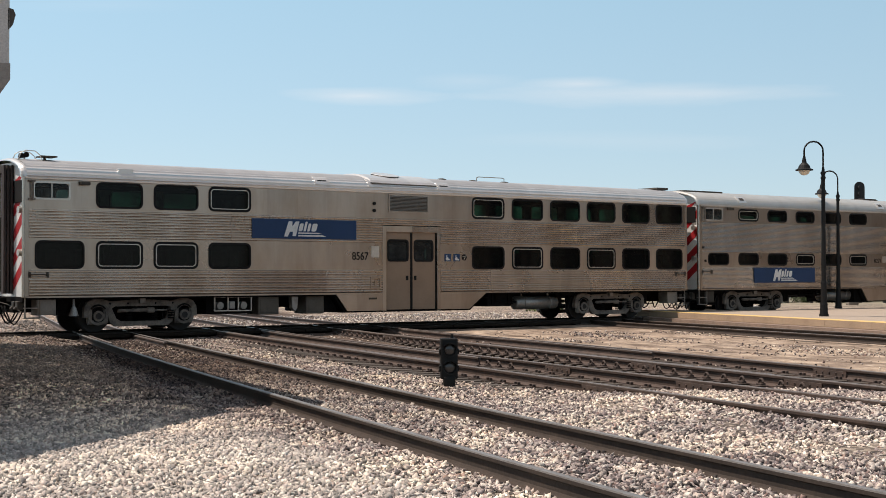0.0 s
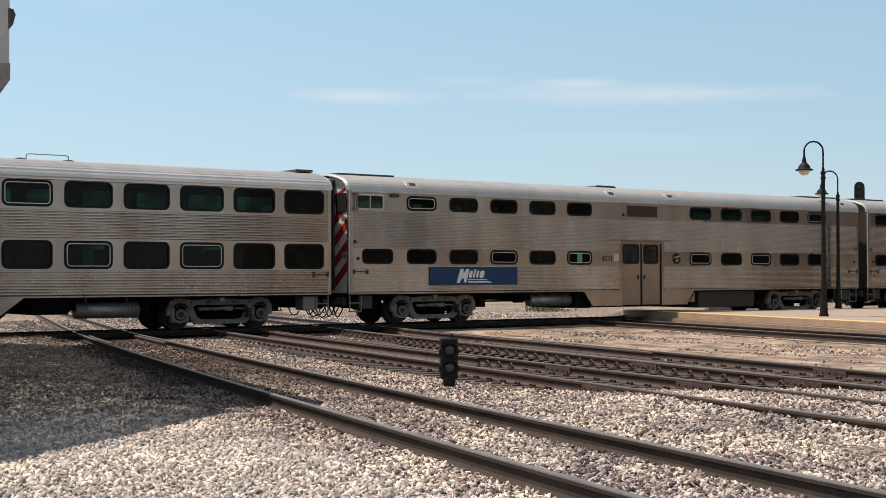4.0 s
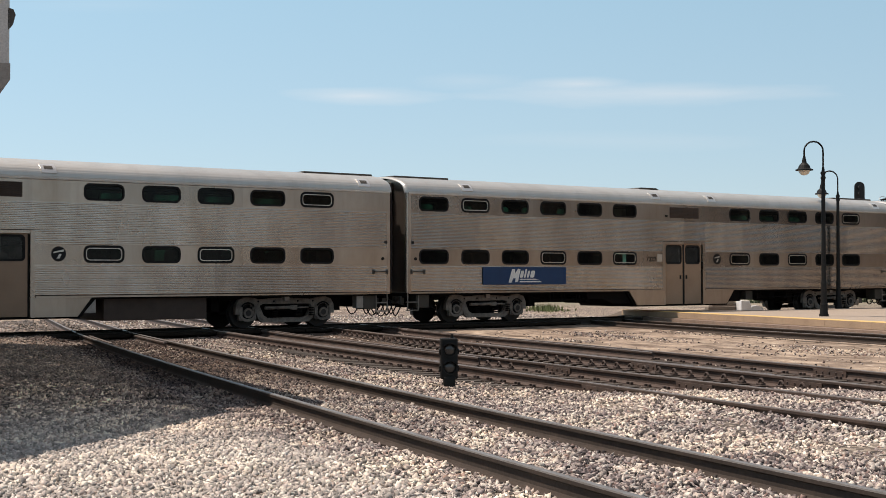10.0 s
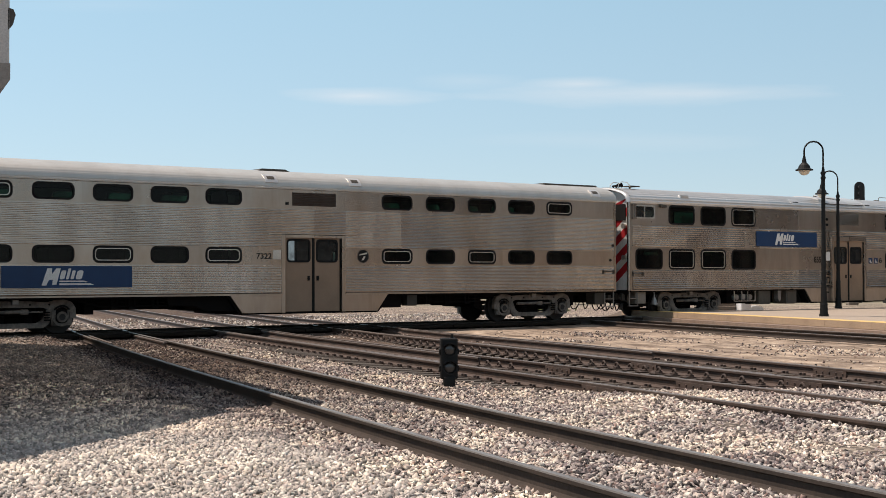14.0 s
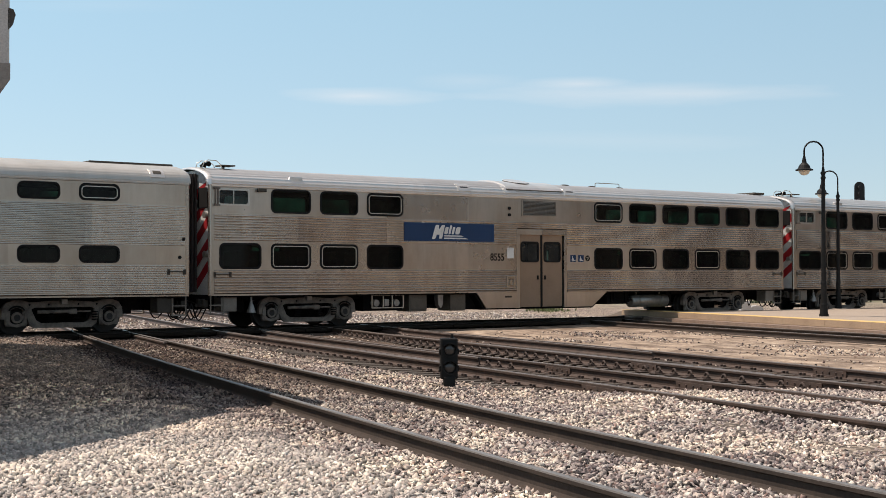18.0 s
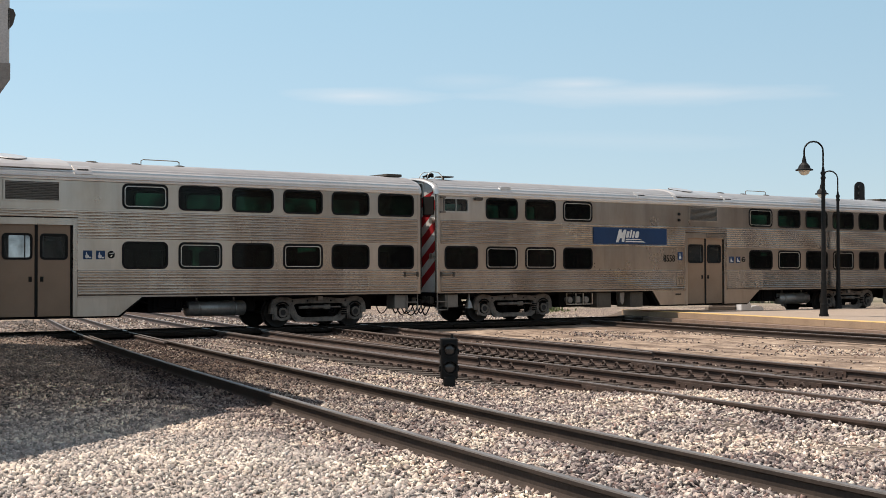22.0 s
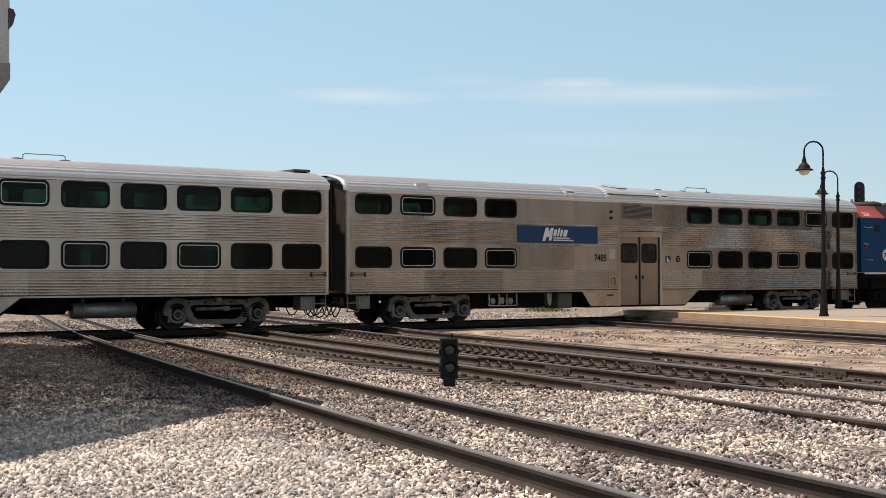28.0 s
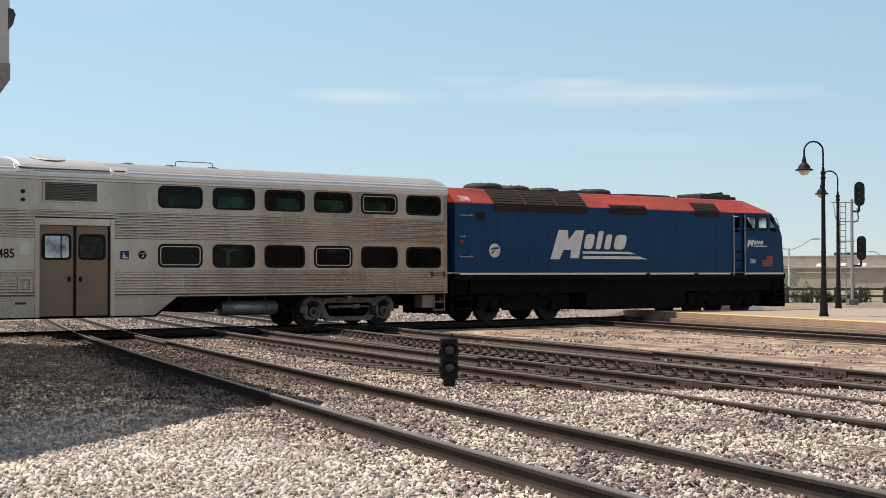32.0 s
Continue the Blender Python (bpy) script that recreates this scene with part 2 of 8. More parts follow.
    c = mixc(n, l, dust.outputs[0], c, mixc(n, l, 1.0, c, (0.80, 0.755, 0.72), "MULTIPLY"))
    c = mixc(n, l, near_side.outputs["Result"], mixc(n, l, 0.35, c, (0.31, 0.285, 0.262)), c)
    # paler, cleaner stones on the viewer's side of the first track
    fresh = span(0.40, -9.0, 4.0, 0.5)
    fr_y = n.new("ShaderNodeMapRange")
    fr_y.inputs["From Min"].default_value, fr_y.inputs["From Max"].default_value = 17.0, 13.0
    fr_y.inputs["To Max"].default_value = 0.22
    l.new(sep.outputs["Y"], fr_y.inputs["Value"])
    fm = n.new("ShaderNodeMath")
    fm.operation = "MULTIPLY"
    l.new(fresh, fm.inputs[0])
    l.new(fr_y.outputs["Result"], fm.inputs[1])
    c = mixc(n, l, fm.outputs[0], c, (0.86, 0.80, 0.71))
    # brown soil beside the tower, with its shade tuned in: lifted near, darker beyond
    soil_shade = span(0.36, -9.0, 3.2, 0.6)
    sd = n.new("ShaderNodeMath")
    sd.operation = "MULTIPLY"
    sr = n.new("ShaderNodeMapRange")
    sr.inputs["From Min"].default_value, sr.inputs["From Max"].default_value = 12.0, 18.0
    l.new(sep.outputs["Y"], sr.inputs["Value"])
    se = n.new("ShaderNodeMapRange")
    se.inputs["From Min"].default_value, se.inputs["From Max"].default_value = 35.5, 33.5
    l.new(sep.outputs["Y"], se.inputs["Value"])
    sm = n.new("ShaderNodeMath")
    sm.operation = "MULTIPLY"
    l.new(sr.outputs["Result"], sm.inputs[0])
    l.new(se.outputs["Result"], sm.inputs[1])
    l.new(soil_shade, sd.inputs[0])
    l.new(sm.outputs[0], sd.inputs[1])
    shade_lift = ramp(n, l, hand.outputs["Fac"], [(0.38, (0.62, 0.55, 0.50)), (0.5, (1.30, 1.15, 1.01)), (0.62, (2.05, 1.86, 1.63))])
    far_dark = n.new("ShaderNodeMapRange")
    far_dark.inputs["From Min"].default_value, far_dark.inputs["From Max"].default_value = 17.0, 24.0
    far_dark.inputs["To Min"].default_value, far_dark.inputs["To Max"].default_value = 0.05, 0.5
    l.new(sep.outputs["Y"], far_dark.inputs["Value"])
    c = mixc(n, l, sd.outputs[0], c, mixc(n, l, far_dark.outputs["Result"], mixc(n, l, 1.0, c, shade_lift.outputs["Color"], "MULTIPLY"), (0.27, 0.208, 0.163)))
    l.new(c, b.inputs["Base Color"])
    b.inputs["Roughness"].default_value = 0.85
    b.inputs["Specular IOR Level"].default_value = 0.25
    return m


def ground_material(name):
    """Ballast bed, packed tan dirt between the farther tracks, and dry grass far off."""
    m, n, l, b = material(name)
    tc = n.new("ShaderNodeTexCoord")
    vor = n.new("ShaderNodeTexVoronoi")
    vor.inputs["Scale"].default_value = 17
    l.new(tc.outputs["Object"], vor.inputs["Vector"])
    sc = n.new("ShaderNodeSeparateColor")
    l.new(vor.outputs["Color"], sc.inputs["Color"])
    # bed colours darkened so gaps between the stones read as shaded crevices
    grav = ramp(n, l, sc.outputs["Red"], [(0.0, (0.05, 0.042, 0.038)), (0.4, (0.15, 0.125, 0.108)), (0.75, (0.28, 0.235, 0.20)), (1.0, (0.45, 0.40, 0.35))])
    patch = noise_tex(n, l, 0.35, 4, 0.6)
    pr = ramp(n, l, patch.outputs["Fac"], [(0.36, (0.6, 0.58, 0.58)), (0.62, (1.05, 1.02, 0.96))])
    gc = mixc(n, l, 1.0, grav.outputs["Color"], pr.outputs["Color"], "MULTIPLY")
    dn = noise_tex(n, l, 1.6, 12, 0.8, stretch=(1.0, 0.42, 1.0))
    # old ruts, drawn out along the tracks
    rut_tc, rut_map = n.new("ShaderNodeTexCoord"), n.new("ShaderNodeMapping")
    rut_map.vector_type = "TEXTURE"
    rut_map.inputs["Rotation"].default_value = (0, 0, radians(18))
    rut_map.inputs["Scale"].default_value = (0.62, 2.3, 1)
    rut = n.new("ShaderNodeTexNoise")
    rut.inputs["Scale"].default_value, rut.inputs["Detail"].default_value, rut.inputs["Roughness"].default_value = 1.0, 9, 0.72
    l.new(rut_tc.outputs["Object"], rut_map.inputs["Vector"])
    l.new(rut_map.outputs["Vector"], rut.inputs["Vector"])
    dirt = ramp(n, l, dn.outputs["Fac"], [(0.33, (0.115, 0.082, 0.060)), (0.45, (0.25, 0.188, 0.142)), (0.56, (0.375, 0.292, 0.222)), (0.72, (0.56, 0.457, 0.365))])
    ruts = ramp(n, l, rut.outputs["Fac"], [(0.38, (0.44, 0.41, 0.395)), (0.5, (0.86, 0.85, 0.85)), (0.62, (1.22, 1.21, 1.19))])
    dirt_c = mixc(n, l, 1.0, dirt.outputs["Color"], ruts.outputs["Color"], "MULTIPLY")
    gn = noise_tex(n, l, 0.05, 6, 0.7)
    far = ramp(n, l, gn.outputs["Fac"], [(0.35, (0.13, 0.125, 0.075)), (0.55, (0.27, 0.235, 0.175)), (0.7, (0.40, 0.355, 0.30))])
    sep = n.new("ShaderNodeSeparateXYZ")
    l.new(tc.outputs["Object"], sep.inputs["Vector"])

    def mth(op, a, c2, c3=None):
        q = n.new("ShaderNodeMath")
        q.operation = op
        for i, v in enumerate((a, c2, c3)):
            if v is None:
                continue
            if isinstance(v, (int, float)):
                q.inputs[i].default_value = v
            else:
                l.new(v, q.inputs[i])
        return q.outputs[0]

    # paler stone beyond the train's track, the crevice darkening partly lifted
    beyond = n.new("ShaderNodeMapRange")
    beyond.inputs["From Min"].default_value, beyond.inputs["From Max"].default_value = 45.5, 49.0
    l.new(mth("MULTIPLY_ADD", sep.outputs["X"], -0.74, sep.outputs["Y"]), beyond.inputs["Value"])
    gc = mixc(n, l, beyond.outputs["Result"], gc, mixc(n, l, 1.0, gc, (1.3, 1.24, 1.19), "MULTIPLY"))
    edge = noise_tex(n, l, 0.8, 5, 0.6)
    off = mth("MULTIPLY_ADD", edge.outputs["Fac"], 3.0, -1.5)
    # side of the third track on which the packed dirt lies
    d1 = mth("ADD", mth("MULTIPLY_ADD", sep.outputs["Y"], 0.31, sep.outputs["X"]), mth("ADD", off, -13.1))
    q1 = n.new("ShaderNodeMapRange")
    q1.inputs["From Min"].default_value, q1.inputs["From Max"].default_value = -0.2, 0.5
    l.new(d1, q1.inputs["Value"])
    d2 = mth("SUBTRACT", mth("ADD", 46.0, off), mth("MULTIPLY_ADD", sep.outputs["X"], -0.74, sep.outputs["Y"]))
    q2 = n.new("ShaderNodeMapRange")
    q2.inputs["From Min"].default_value, q2.inputs["From Max"].default_value = -0.3, 0.4
    l.new(d2, q2.inputs["Value"])
    dm = mth("MULTIPLY", q1.outputs["Result"], q2.outputs["Result"])
    c = mixc(n, l, dm, gc, dirt_c)
    # oily brown fines between the rails of the second and third tracks
    z1 = n.new("ShaderNodeMapRange")
    z1.inputs["From Min"].default_value, z1.inputs["From Max"].default_value = 8.3, 9.0
    l.new(mth("ADD", mth("MULTIPLY_ADD", sep.outputs["Y"], 0.40, sep.outputs["X"]), mth("MULTIPLY", off, 0.3)), z1.inputs["Value"])
    z2 = n.new("ShaderNodeMapRange")
    z2.inputs["From Min"].default_value, z2.inputs["From Max"].default_value = 13.6, 12.6
    l.new(mth("ADD", mth("MULTIPLY_ADD", sep.outputs["Y"], 0.31, sep.outputs["X"]), mth("MULTIPLY", off, 0.3)), z2.inputs["Value"])
    z3 = n.new("ShaderNodeMapRange")
    z3.inputs["From Min"].default_value, z3.inputs["From Max"].default_value = 16.5, 20.0
    l.new(mth("ADD", sep.outputs["Y"], off), z3.inputs["Value"])
    oily = ramp(n, l, dn.outputs["Fac"], [(0.3, (0.045, 0.031, 0.024)), (0.6, (0.115, 0.081, 0.062)), (0.8, (0.25, 0.195, 0.155))])
    c = mixc(n, l, mth("MULTIPLY", mth("MULTIPLY", z1.outputs["Result"], z2.outputs["Result"]), z3.outputs["Result"]), c, oily.outputs["Color"])
    q3 = n.new("ShaderNodeMapRange")
    q3.inputs["From Min"].default_value, q3.inputs["From Max"].default_value = 75, 95
    l.new(mth("ADD", sep.outputs["Y"], mth("MULTIPLY", off, 6.0)), q3.inputs["Value"])
    c = mixc(n, l, q3.outputs["Result"], c, far.outputs["Color"])
    l.new(c, b.inputs["Base Color"])
    b.inputs["Roughness"].default_value = 0.92
    b.inputs["Specular IOR Level"].default_value = 0.2
    inv = mth("MULTIPLY_ADD", vor.outputs["Distance"], -1.0, 1.0)
    hgt = mth("ADD", mth("MULTIPLY", inv, mth("SUBTRACT", 1.0, dm)), mth("MULTIPLY", dn.outputs["Fac"], 0.6))
    bump(n, l, hgt, b, 0.9, 0.03)
    return m


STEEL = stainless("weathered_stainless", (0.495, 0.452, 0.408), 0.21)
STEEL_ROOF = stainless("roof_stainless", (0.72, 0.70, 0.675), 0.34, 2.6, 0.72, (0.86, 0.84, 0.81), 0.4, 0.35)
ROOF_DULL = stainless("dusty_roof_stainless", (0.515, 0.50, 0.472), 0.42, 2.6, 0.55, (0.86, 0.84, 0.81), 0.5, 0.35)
STEEL_FLAT = stainless("flat_stainless", (0.50, 0.457, 0.413), 0.30)
# duller and browner sheet for the first three cars
STEEL_DULL = stainless("dull_stainless", (0.445, 0.394, 0.347), 0.22)
FLAT_DULL = stainless("dull_flat_stainless", (0.445, 0.393, 0.346), 0.30)
PATCH = stainless("dull_patch_sheet", (0.33, 0.30, 0.275), 0.40, 0.5, 0.88)
GANGWAY = worn("brown_gangway_rubber", (0.062, 0.050, 0.046), (0.032, 0.026, 0.024), 0.7, 0.0, 2.5, 0.7, 40, 0.1, (1, 1, 0.3), spec=0.25)
TAN_DOOR = worn("tan_door_paint", (0.305, 0.208, 0.142), (0.20, 0.135, 0.092), 0.5, 0.0, 1.2, 0.6, 60, 0.05, spec=0.3)
RUBBER = worn("black_rubber", (0.011, 0.011, 0.011), (0.022, 0.02, 0.019), 0.8, 0, 3, 0.5, 50, 0.05, spec=0.2)
SASH = worn("bright_sash", (0.56, 0.54, 0.50), (0.42, 0.38, 0.33), 0.35, 0.8, 3, 0.5, 60, 0.03)
GLASS = tinted_glass("green_tinted_glass", (0.058, 0.128, 0.093), 0.055)
DOOR_GLASS = tinted_glass("grey_door_glass", (0.30, 0.32, 0.34), 0.30)
CLEAR = tinted_glass("clear_glass", (0.55, 0.62, 0.62))
INTERIOR = worn("car_interior", (0.05, 0.05, 0.046), (0.03, 0.03, 0.028), 0.7, 0, 2, 0.5, 20, 0)
SEAT_CLOTH = worn("dark_green_seat", (0.03, 0.055, 0.045), (0.02, 0.03, 0.025), 0.85, 0, 3, 0.5, 40, 0)
FRAME_GREY = worn("grey_truck_steel", (0.23, 0.193, 0.163), (0.045, 0.036, 0.03), 0.7, 0.0, 4, 0.9, 40, 0.3, spec=0.3)
BLACK_IRON = worn("black_undergear", (0.009, 0.008, 0.0078), (0.018, 0.014, 0.012), 0.85, 0.0, 3, 0.6, 40, 0.2, spec=0.06)
WHEEL_STEEL = worn("wheel_steel", (0.030, 0.026, 0.024), (0.055, 0.042, 0.034), 0.65, 0.2, 3, 0.6, 40, 0.2)
VENT_SLAT = worn("pale_vent_slat", (0.31, 0.28, 0.245), (0.19, 0.168, 0.145), 0.5, 0.3, 2, 0.6, 40, 0.05)
BOX_OLIVE = worn("olive_equipment", (0.115, 0.092, 0.070), (0.06, 0.048, 0.037), 0.65, 0.0, 3, 0.7, 40, 0.1)
STEP_GREY = worn("dusty_step_steel", (0.25, 0.22, 0.19), (0.12, 0.10, 0.085), 0.6, 0.2, 3, 0.6, 40, 0.1)
TANK_SILVER = worn("silver_air_tank", (0.33, 0.315, 0.295), (0.10, 0.088, 0.078), 0.4, 0.6, 3, 0.6, 40, 0.1)
BOX_GREY = worn("grey_equipment", (0.055, 0.046, 0.036), (0.03, 0.025, 0.02), 0.65, 0.1, 3, 0.7, 40, 0.1)
DARK_BROWN = worn("dark_brown_box", (0.062, 0.040, 0.030), (0.035, 0.025, 0.019), 0.7, 0.1, 3, 0.6, 40, 0.1)
BANNER_BLUE = worn("banner_blue", (0.009, 0.043, 0.122), (0.009, 0.03, 0.075), 0.4, 0, 1.5, 0.5, 60, 0.03, spec=0.3)
WHITE_PAINT = worn("white_paint", (0.72, 0.72, 0.70), (0.45, 0.43, 0.40), 0.5, 0, 3, 0.5, 60, 0.03)
RED_PAINT = worn("red_paint", (0.42, 0.02, 0.025), (0.24, 0.02, 0.02), 0.45, 0, 3, 0.5, 60, 0.03)
BLACK_PAINT = worn("black_paint", (0.010, 0.010, 0.010), (0.024, 0.022, 0.02), 0.55, 0, 3, 0.5, 60, 0.03, spec=0.2)
LOCO_BLUE = worn("locomotive_blue", (0.003, 0.047, 0.124), (0.003, 0.030, 0.078), 0.38, 0, 0.9, 0.6, 50, 0.04, (1, 1, 0.4), spec=0.2)
LOCO_RED = worn("locomotive_red", (0.50, 0.058, 0.036), (0.11, 0.030, 0.025), 0.4, 0, 0.8, 0.95, 50, 0.04, (0.35, 1, 1.6))
GRILLE_BROWN = worn("sooty_grille", (0.020, 0.011, 0.010), (0.011, 0.008, 0.007), 0.75, 0.1, 2, 0.6, 40, 0.2)
FAN_BLACK = worn("sooty_fan_housing", (0.035, 0.03, 0.028), (0.07, 0.05, 0.045), 0.75, 0.1, 2, 0.6, 40, 0.2)
FLAG_ORANGE = worn("faded_red_stripe", (0.45, 0.12, 0.06), (0.3, 0.1, 0.06), 0.6, 0, 3, 0.5, 60, 0)
RAIL_RUST = worn("rusty_rail_web", (0.080, 0.052, 0.041), (0.036, 0.027, 0.023), 0.75, 0.1, 2.5, 0.9, 35, 0.35)
RAIL_DARK = worn("oil_dark_rail_web", (0.050, 0.039, 0.033), (0.080, 0.060, 0.049), 0.8, 0.0, 2.0, 0.8, 30, 0.3, spec=0.15)
LOCO_SEAM = worn("dark_blue_seam", (0.003, 0.014, 0.045), (0.003, 0.01, 0.03), 0.5, 0, 2, 0.5, 50, 0)
RAIL_HEAD = worn("worn_rail_head", (0.19, 0.155, 0.135), (0.095, 0.072, 0.06), 0.47, 0.5, 2.0, 0.8, 30, 0.1)
RAIL_SHINE = worn("polished_rail_head", (0.215, 0.195, 0.18), (0.11, 0.095, 0.086), 0.48, 0.5, 1.2, 0.7, 30, 0.05, (4, 0.5, 1))
TIE_WOOD = worn("creosoted_timber", (0.052, 0.040, 0.032), (0.10, 0.08, 0.062), 0.85, 0, 3, 0.8, 25, 0.5, (0.3, 3, 1))
# near black: oiled timber and the train's shade in one colour
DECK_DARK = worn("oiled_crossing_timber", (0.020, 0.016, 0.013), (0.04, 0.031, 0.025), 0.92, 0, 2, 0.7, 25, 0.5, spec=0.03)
CONCRETE = worn("pale_concrete", (0.44, 0.37, 0.30), (0.30, 0.25, 0.20), 0.85, 0, 1.2, 0.7, 30, 0.25)
FOOTING = worn("rusty_brown_footing", (0.27, 0.195, 0.15), (0.165, 0.118, 0.092), 0.9, 0, 1.5, 0.8, 30, 0.3)
EDGE_STONE = worn("brown_edge_concrete", (0.41, 0.292, 0.198), (0.28, 0.20, 0.137), 0.85, 0, 1.2, 0.7, 30, 0.25)
BRICK_BROWN = worn("tan_brickwork", (0.235, 0.19, 0.15), (0.18, 0.145, 0.115), 0.85, 0, 0.5, 0.6, 12, 0.2)
CONCRETE_DARK = worn("stained_concrete", (0.21, 0.17, 0.135), (0.13, 0.105, 0.085), 0.85, 0, 1.2, 0.7, 30, 0.25)
PAVING = worn("sand_paving", (0.345, 0.277, 0.219), (0.27, 0.214, 0.167), 0.85, 0, 0.6, 0.6, 25, 0.2)
YELLOW = worn("faded_yellow_edge", (0.64, 0.43, 0.16), (0.50, 0.34, 0.15), 0.75, 0, 2, 0.7, 40, 0.2)
LAMP_BLACK = worn("black_cast_iron", (0.010, 0.010, 0.010), (0.022, 0.020, 0.019), 0.55, 0.0, 4, 0.5, 50, 0.1, spec=0.2)
GLOBE = worn("milky_globe", (0.62, 0.58, 0.50), (0.5, 0.46, 0.4), 0.25, 0, 4, 0.3, 50, 0)
GALVANISED = worn("galvanised_mast", (0.40, 0.40, 0.39), (0.28, 0.27, 0.26), 0.5, 0.5, 4, 0.5, 50, 0.1)
SIGNAL_GREY = worn("dark_signal_housing", (0.010, 0.009, 0.0085), (0.02, 0.017, 0.015), 0.6, 0.0, 4, 0.5, 50, 0.1)
LENS = worn("dark_signal_lens", (0.05, 0.045, 0.042), (0.035, 0.033, 0.03), 0.16, 0, 4, 0.4, 50, 0)
TOWER_PAINT = worn("pale_grey_siding", (0.74, 0.70, 0.67), (0.58, 0.54, 0.51), 0.7, 0, 2, 0.6, 40, 0.1)
TOWER_BAND = worn("brown_grey_band", (0.40, 0.36, 0.33), (0.28, 0.24, 0.22), 0.8, 0, 2, 0.6, 40, 0.1)
TOWER_DARK = worn("dark_trim", (0.10, 0.085, 0.075), (0.06, 0.05, 0.045), 0.7, 0, 2, 0.6, 40, 0.1)
ROOF_TAR = worn("tar_roof", (0.06, 0.055, 0.052), (0.09, 0.085, 0.08), 0.9, 0, 1, 0.6, 25, 0.3)
# tan wall paled in its colour to stand for distance haze and sun
WALL_TAN = worn("pale_stucco", (0.82, 0.66, 0.55), (0.74, 0.59, 0.48), 0.85, 0, 0.15, 0.6, 0.6, 0)
WALL_GREY = worn("grey_masonry", (0.42, 0.34, 0.28), (0.34, 0.275, 0.23), 0.85, 0, 0.15, 0.6, 0.6, 0)
FENCE_WOOD = worn("weathered_fence", (0.06, 0.052, 0.045), (0.10, 0.085, 0.07), 0.85, 0, 3, 0.6, 30, 0.3)
LEAF = worn("shrub_leaf", (0.055, 0.085, 0.028), (0.085, 0.115, 0.045), 0.65, 0, 1.5, 0.8, 20, 0)
GRASS = worn("trackside_weed", (0.085, 0.115, 0.035), (0.19, 0.17, 0.075), 0.75, 0, 0.8, 0.8, 20, 0)
VAN_WHITE = worn("van_white", (0.75, 0.75, 0.74), (0.6, 0.6, 0.6), 0.35, 0, 2, 0.4, 40, 0)
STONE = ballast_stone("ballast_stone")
GROUND = ground_material("trackside_ground")

# ---- mesh helpers ----


def part(name, bm, mat, parent=None, label="", m=None):
    """Links a bmesh as one mesh object under a thing or under a part."""
    me = bpy.data.meshes.new(name)
    bm.to_mesh(me)
    bm.free()
    me.materials.append(mat)
    ob = new(name, me)
    if parent:
        ob.parent = parent
    if m is not None:
        ob.matrix_basis = m
    if label:
        tagged(ob, label)
    return ob


def again(ob, m, parent=None, name=None):
    """One more object on the mesh of ob."""
    o = new(name or ob.name.split(".")[0], ob.data)
    o.parent = parent or ob.parent
    o.matrix_basis = m
    for key in ("label",):
        if key in ob:
            o[key] = ob[key]
    return o


def thing(name, m, label, category, group=""):
    e = new(name)
    e.empty_display_size = 0.3
    e.matrix_basis = m
    return tagged(e, label, category, group)


def box(bm, x0, x1, y0, y1, z0, z1, bev=0.0):
    r = bmesh.ops.create_cube(bm, size=1)
    bmesh.ops.transform(bm, matrix=Matrix.Translation(((x0 + x1) / 2, (y0 + y1) / 2, (z0 + z1) / 2)) @ Matrix.Diagonal((abs(x1 - x0), abs(y1 - y0), abs(z1 - z0), 1)), verts=r["verts"])
    if bev:
        es = {e for v in r["verts"] for e in v.link_edges}
        bmesh.ops.bevel(bm, geom=list(es), offset=bev, segments=2, affect="EDGES", profile=0.5)
    return bm


def cyl(bm, p0, p1, r0, r1=None, seg=12):
    p0, p1 = Vector(p0), Vector(p1)
    d = p1 - p0
    m = Matrix.Translation((p0 + p1) / 2) @ d.to_track_quat("Z", "Y").to_matrix().to_4x4()
    bmesh.ops.create_cone(bm, cap_ends=True, segments=seg, radius1=r0, radius2=r0 if r1 is None else r1, depth=d.length, matrix=m)
    return bm


def tube(bm, pts, r, seg=6):
    """A bent bar along points."""
    for a, b in zip(pts, pts[1:]):
        cyl(bm, a, b, r, r, seg)
    return bm


def sweep(bm, pts, r, seg=8):
    """A smooth tube along a curved line, with shared rings."""
    pts = [Vector(p) for p in pts]
    rings = []
    for i, p in enumerate(pts):
        d = (pts[min(i + 1, len(pts) - 1)] - pts[max(i - 1, 0)]).normalized()
        up = Vector((0, 0, 1)) if abs(d.z) < 0.95 else Vector((0, 1, 0))
        s = d.cross(up).normalized()
        t = s.cross(d)
        rr = r[i] if isinstance(r, (list, tuple)) else r
        rings.append([bm.verts.new(p + s * (rr * math.cos(2 * math.pi * k / seg)) + t * (rr * math.sin(2 * math.pi * k / seg))) for k in range(seg)])
    for a, b in zip(rings, rings[1:]):
        for k in range(seg):
            f = bm.faces.new((a[k], a[(k + 1) % seg], b[(k + 1) % seg], b[k]))
            f.smooth = True
    bm.faces.new(rings[0][::-1])
    bm.faces.new(rings[-1])
    return bm


def extrude_profile(bm, prof, x0, x1, closed=False, smooth=False):
    """A profile of (y, z) points drawn along x."""
    a = [bm.verts.new((x0, y, z)) for y, z in prof]
    b = [bm.verts.new((x1, y, z)) for y, z in prof]
    n = len(prof)
    for i in range(n if closed else n - 1):
        j = (i + 1) % n
        f = bm.faces.new((a[i], a[j], b[j], b[i]))
        f.smooth = smooth
    if closed:
        bm.faces.new(a[::-1])
        bm.faces.new(b)
    return bm


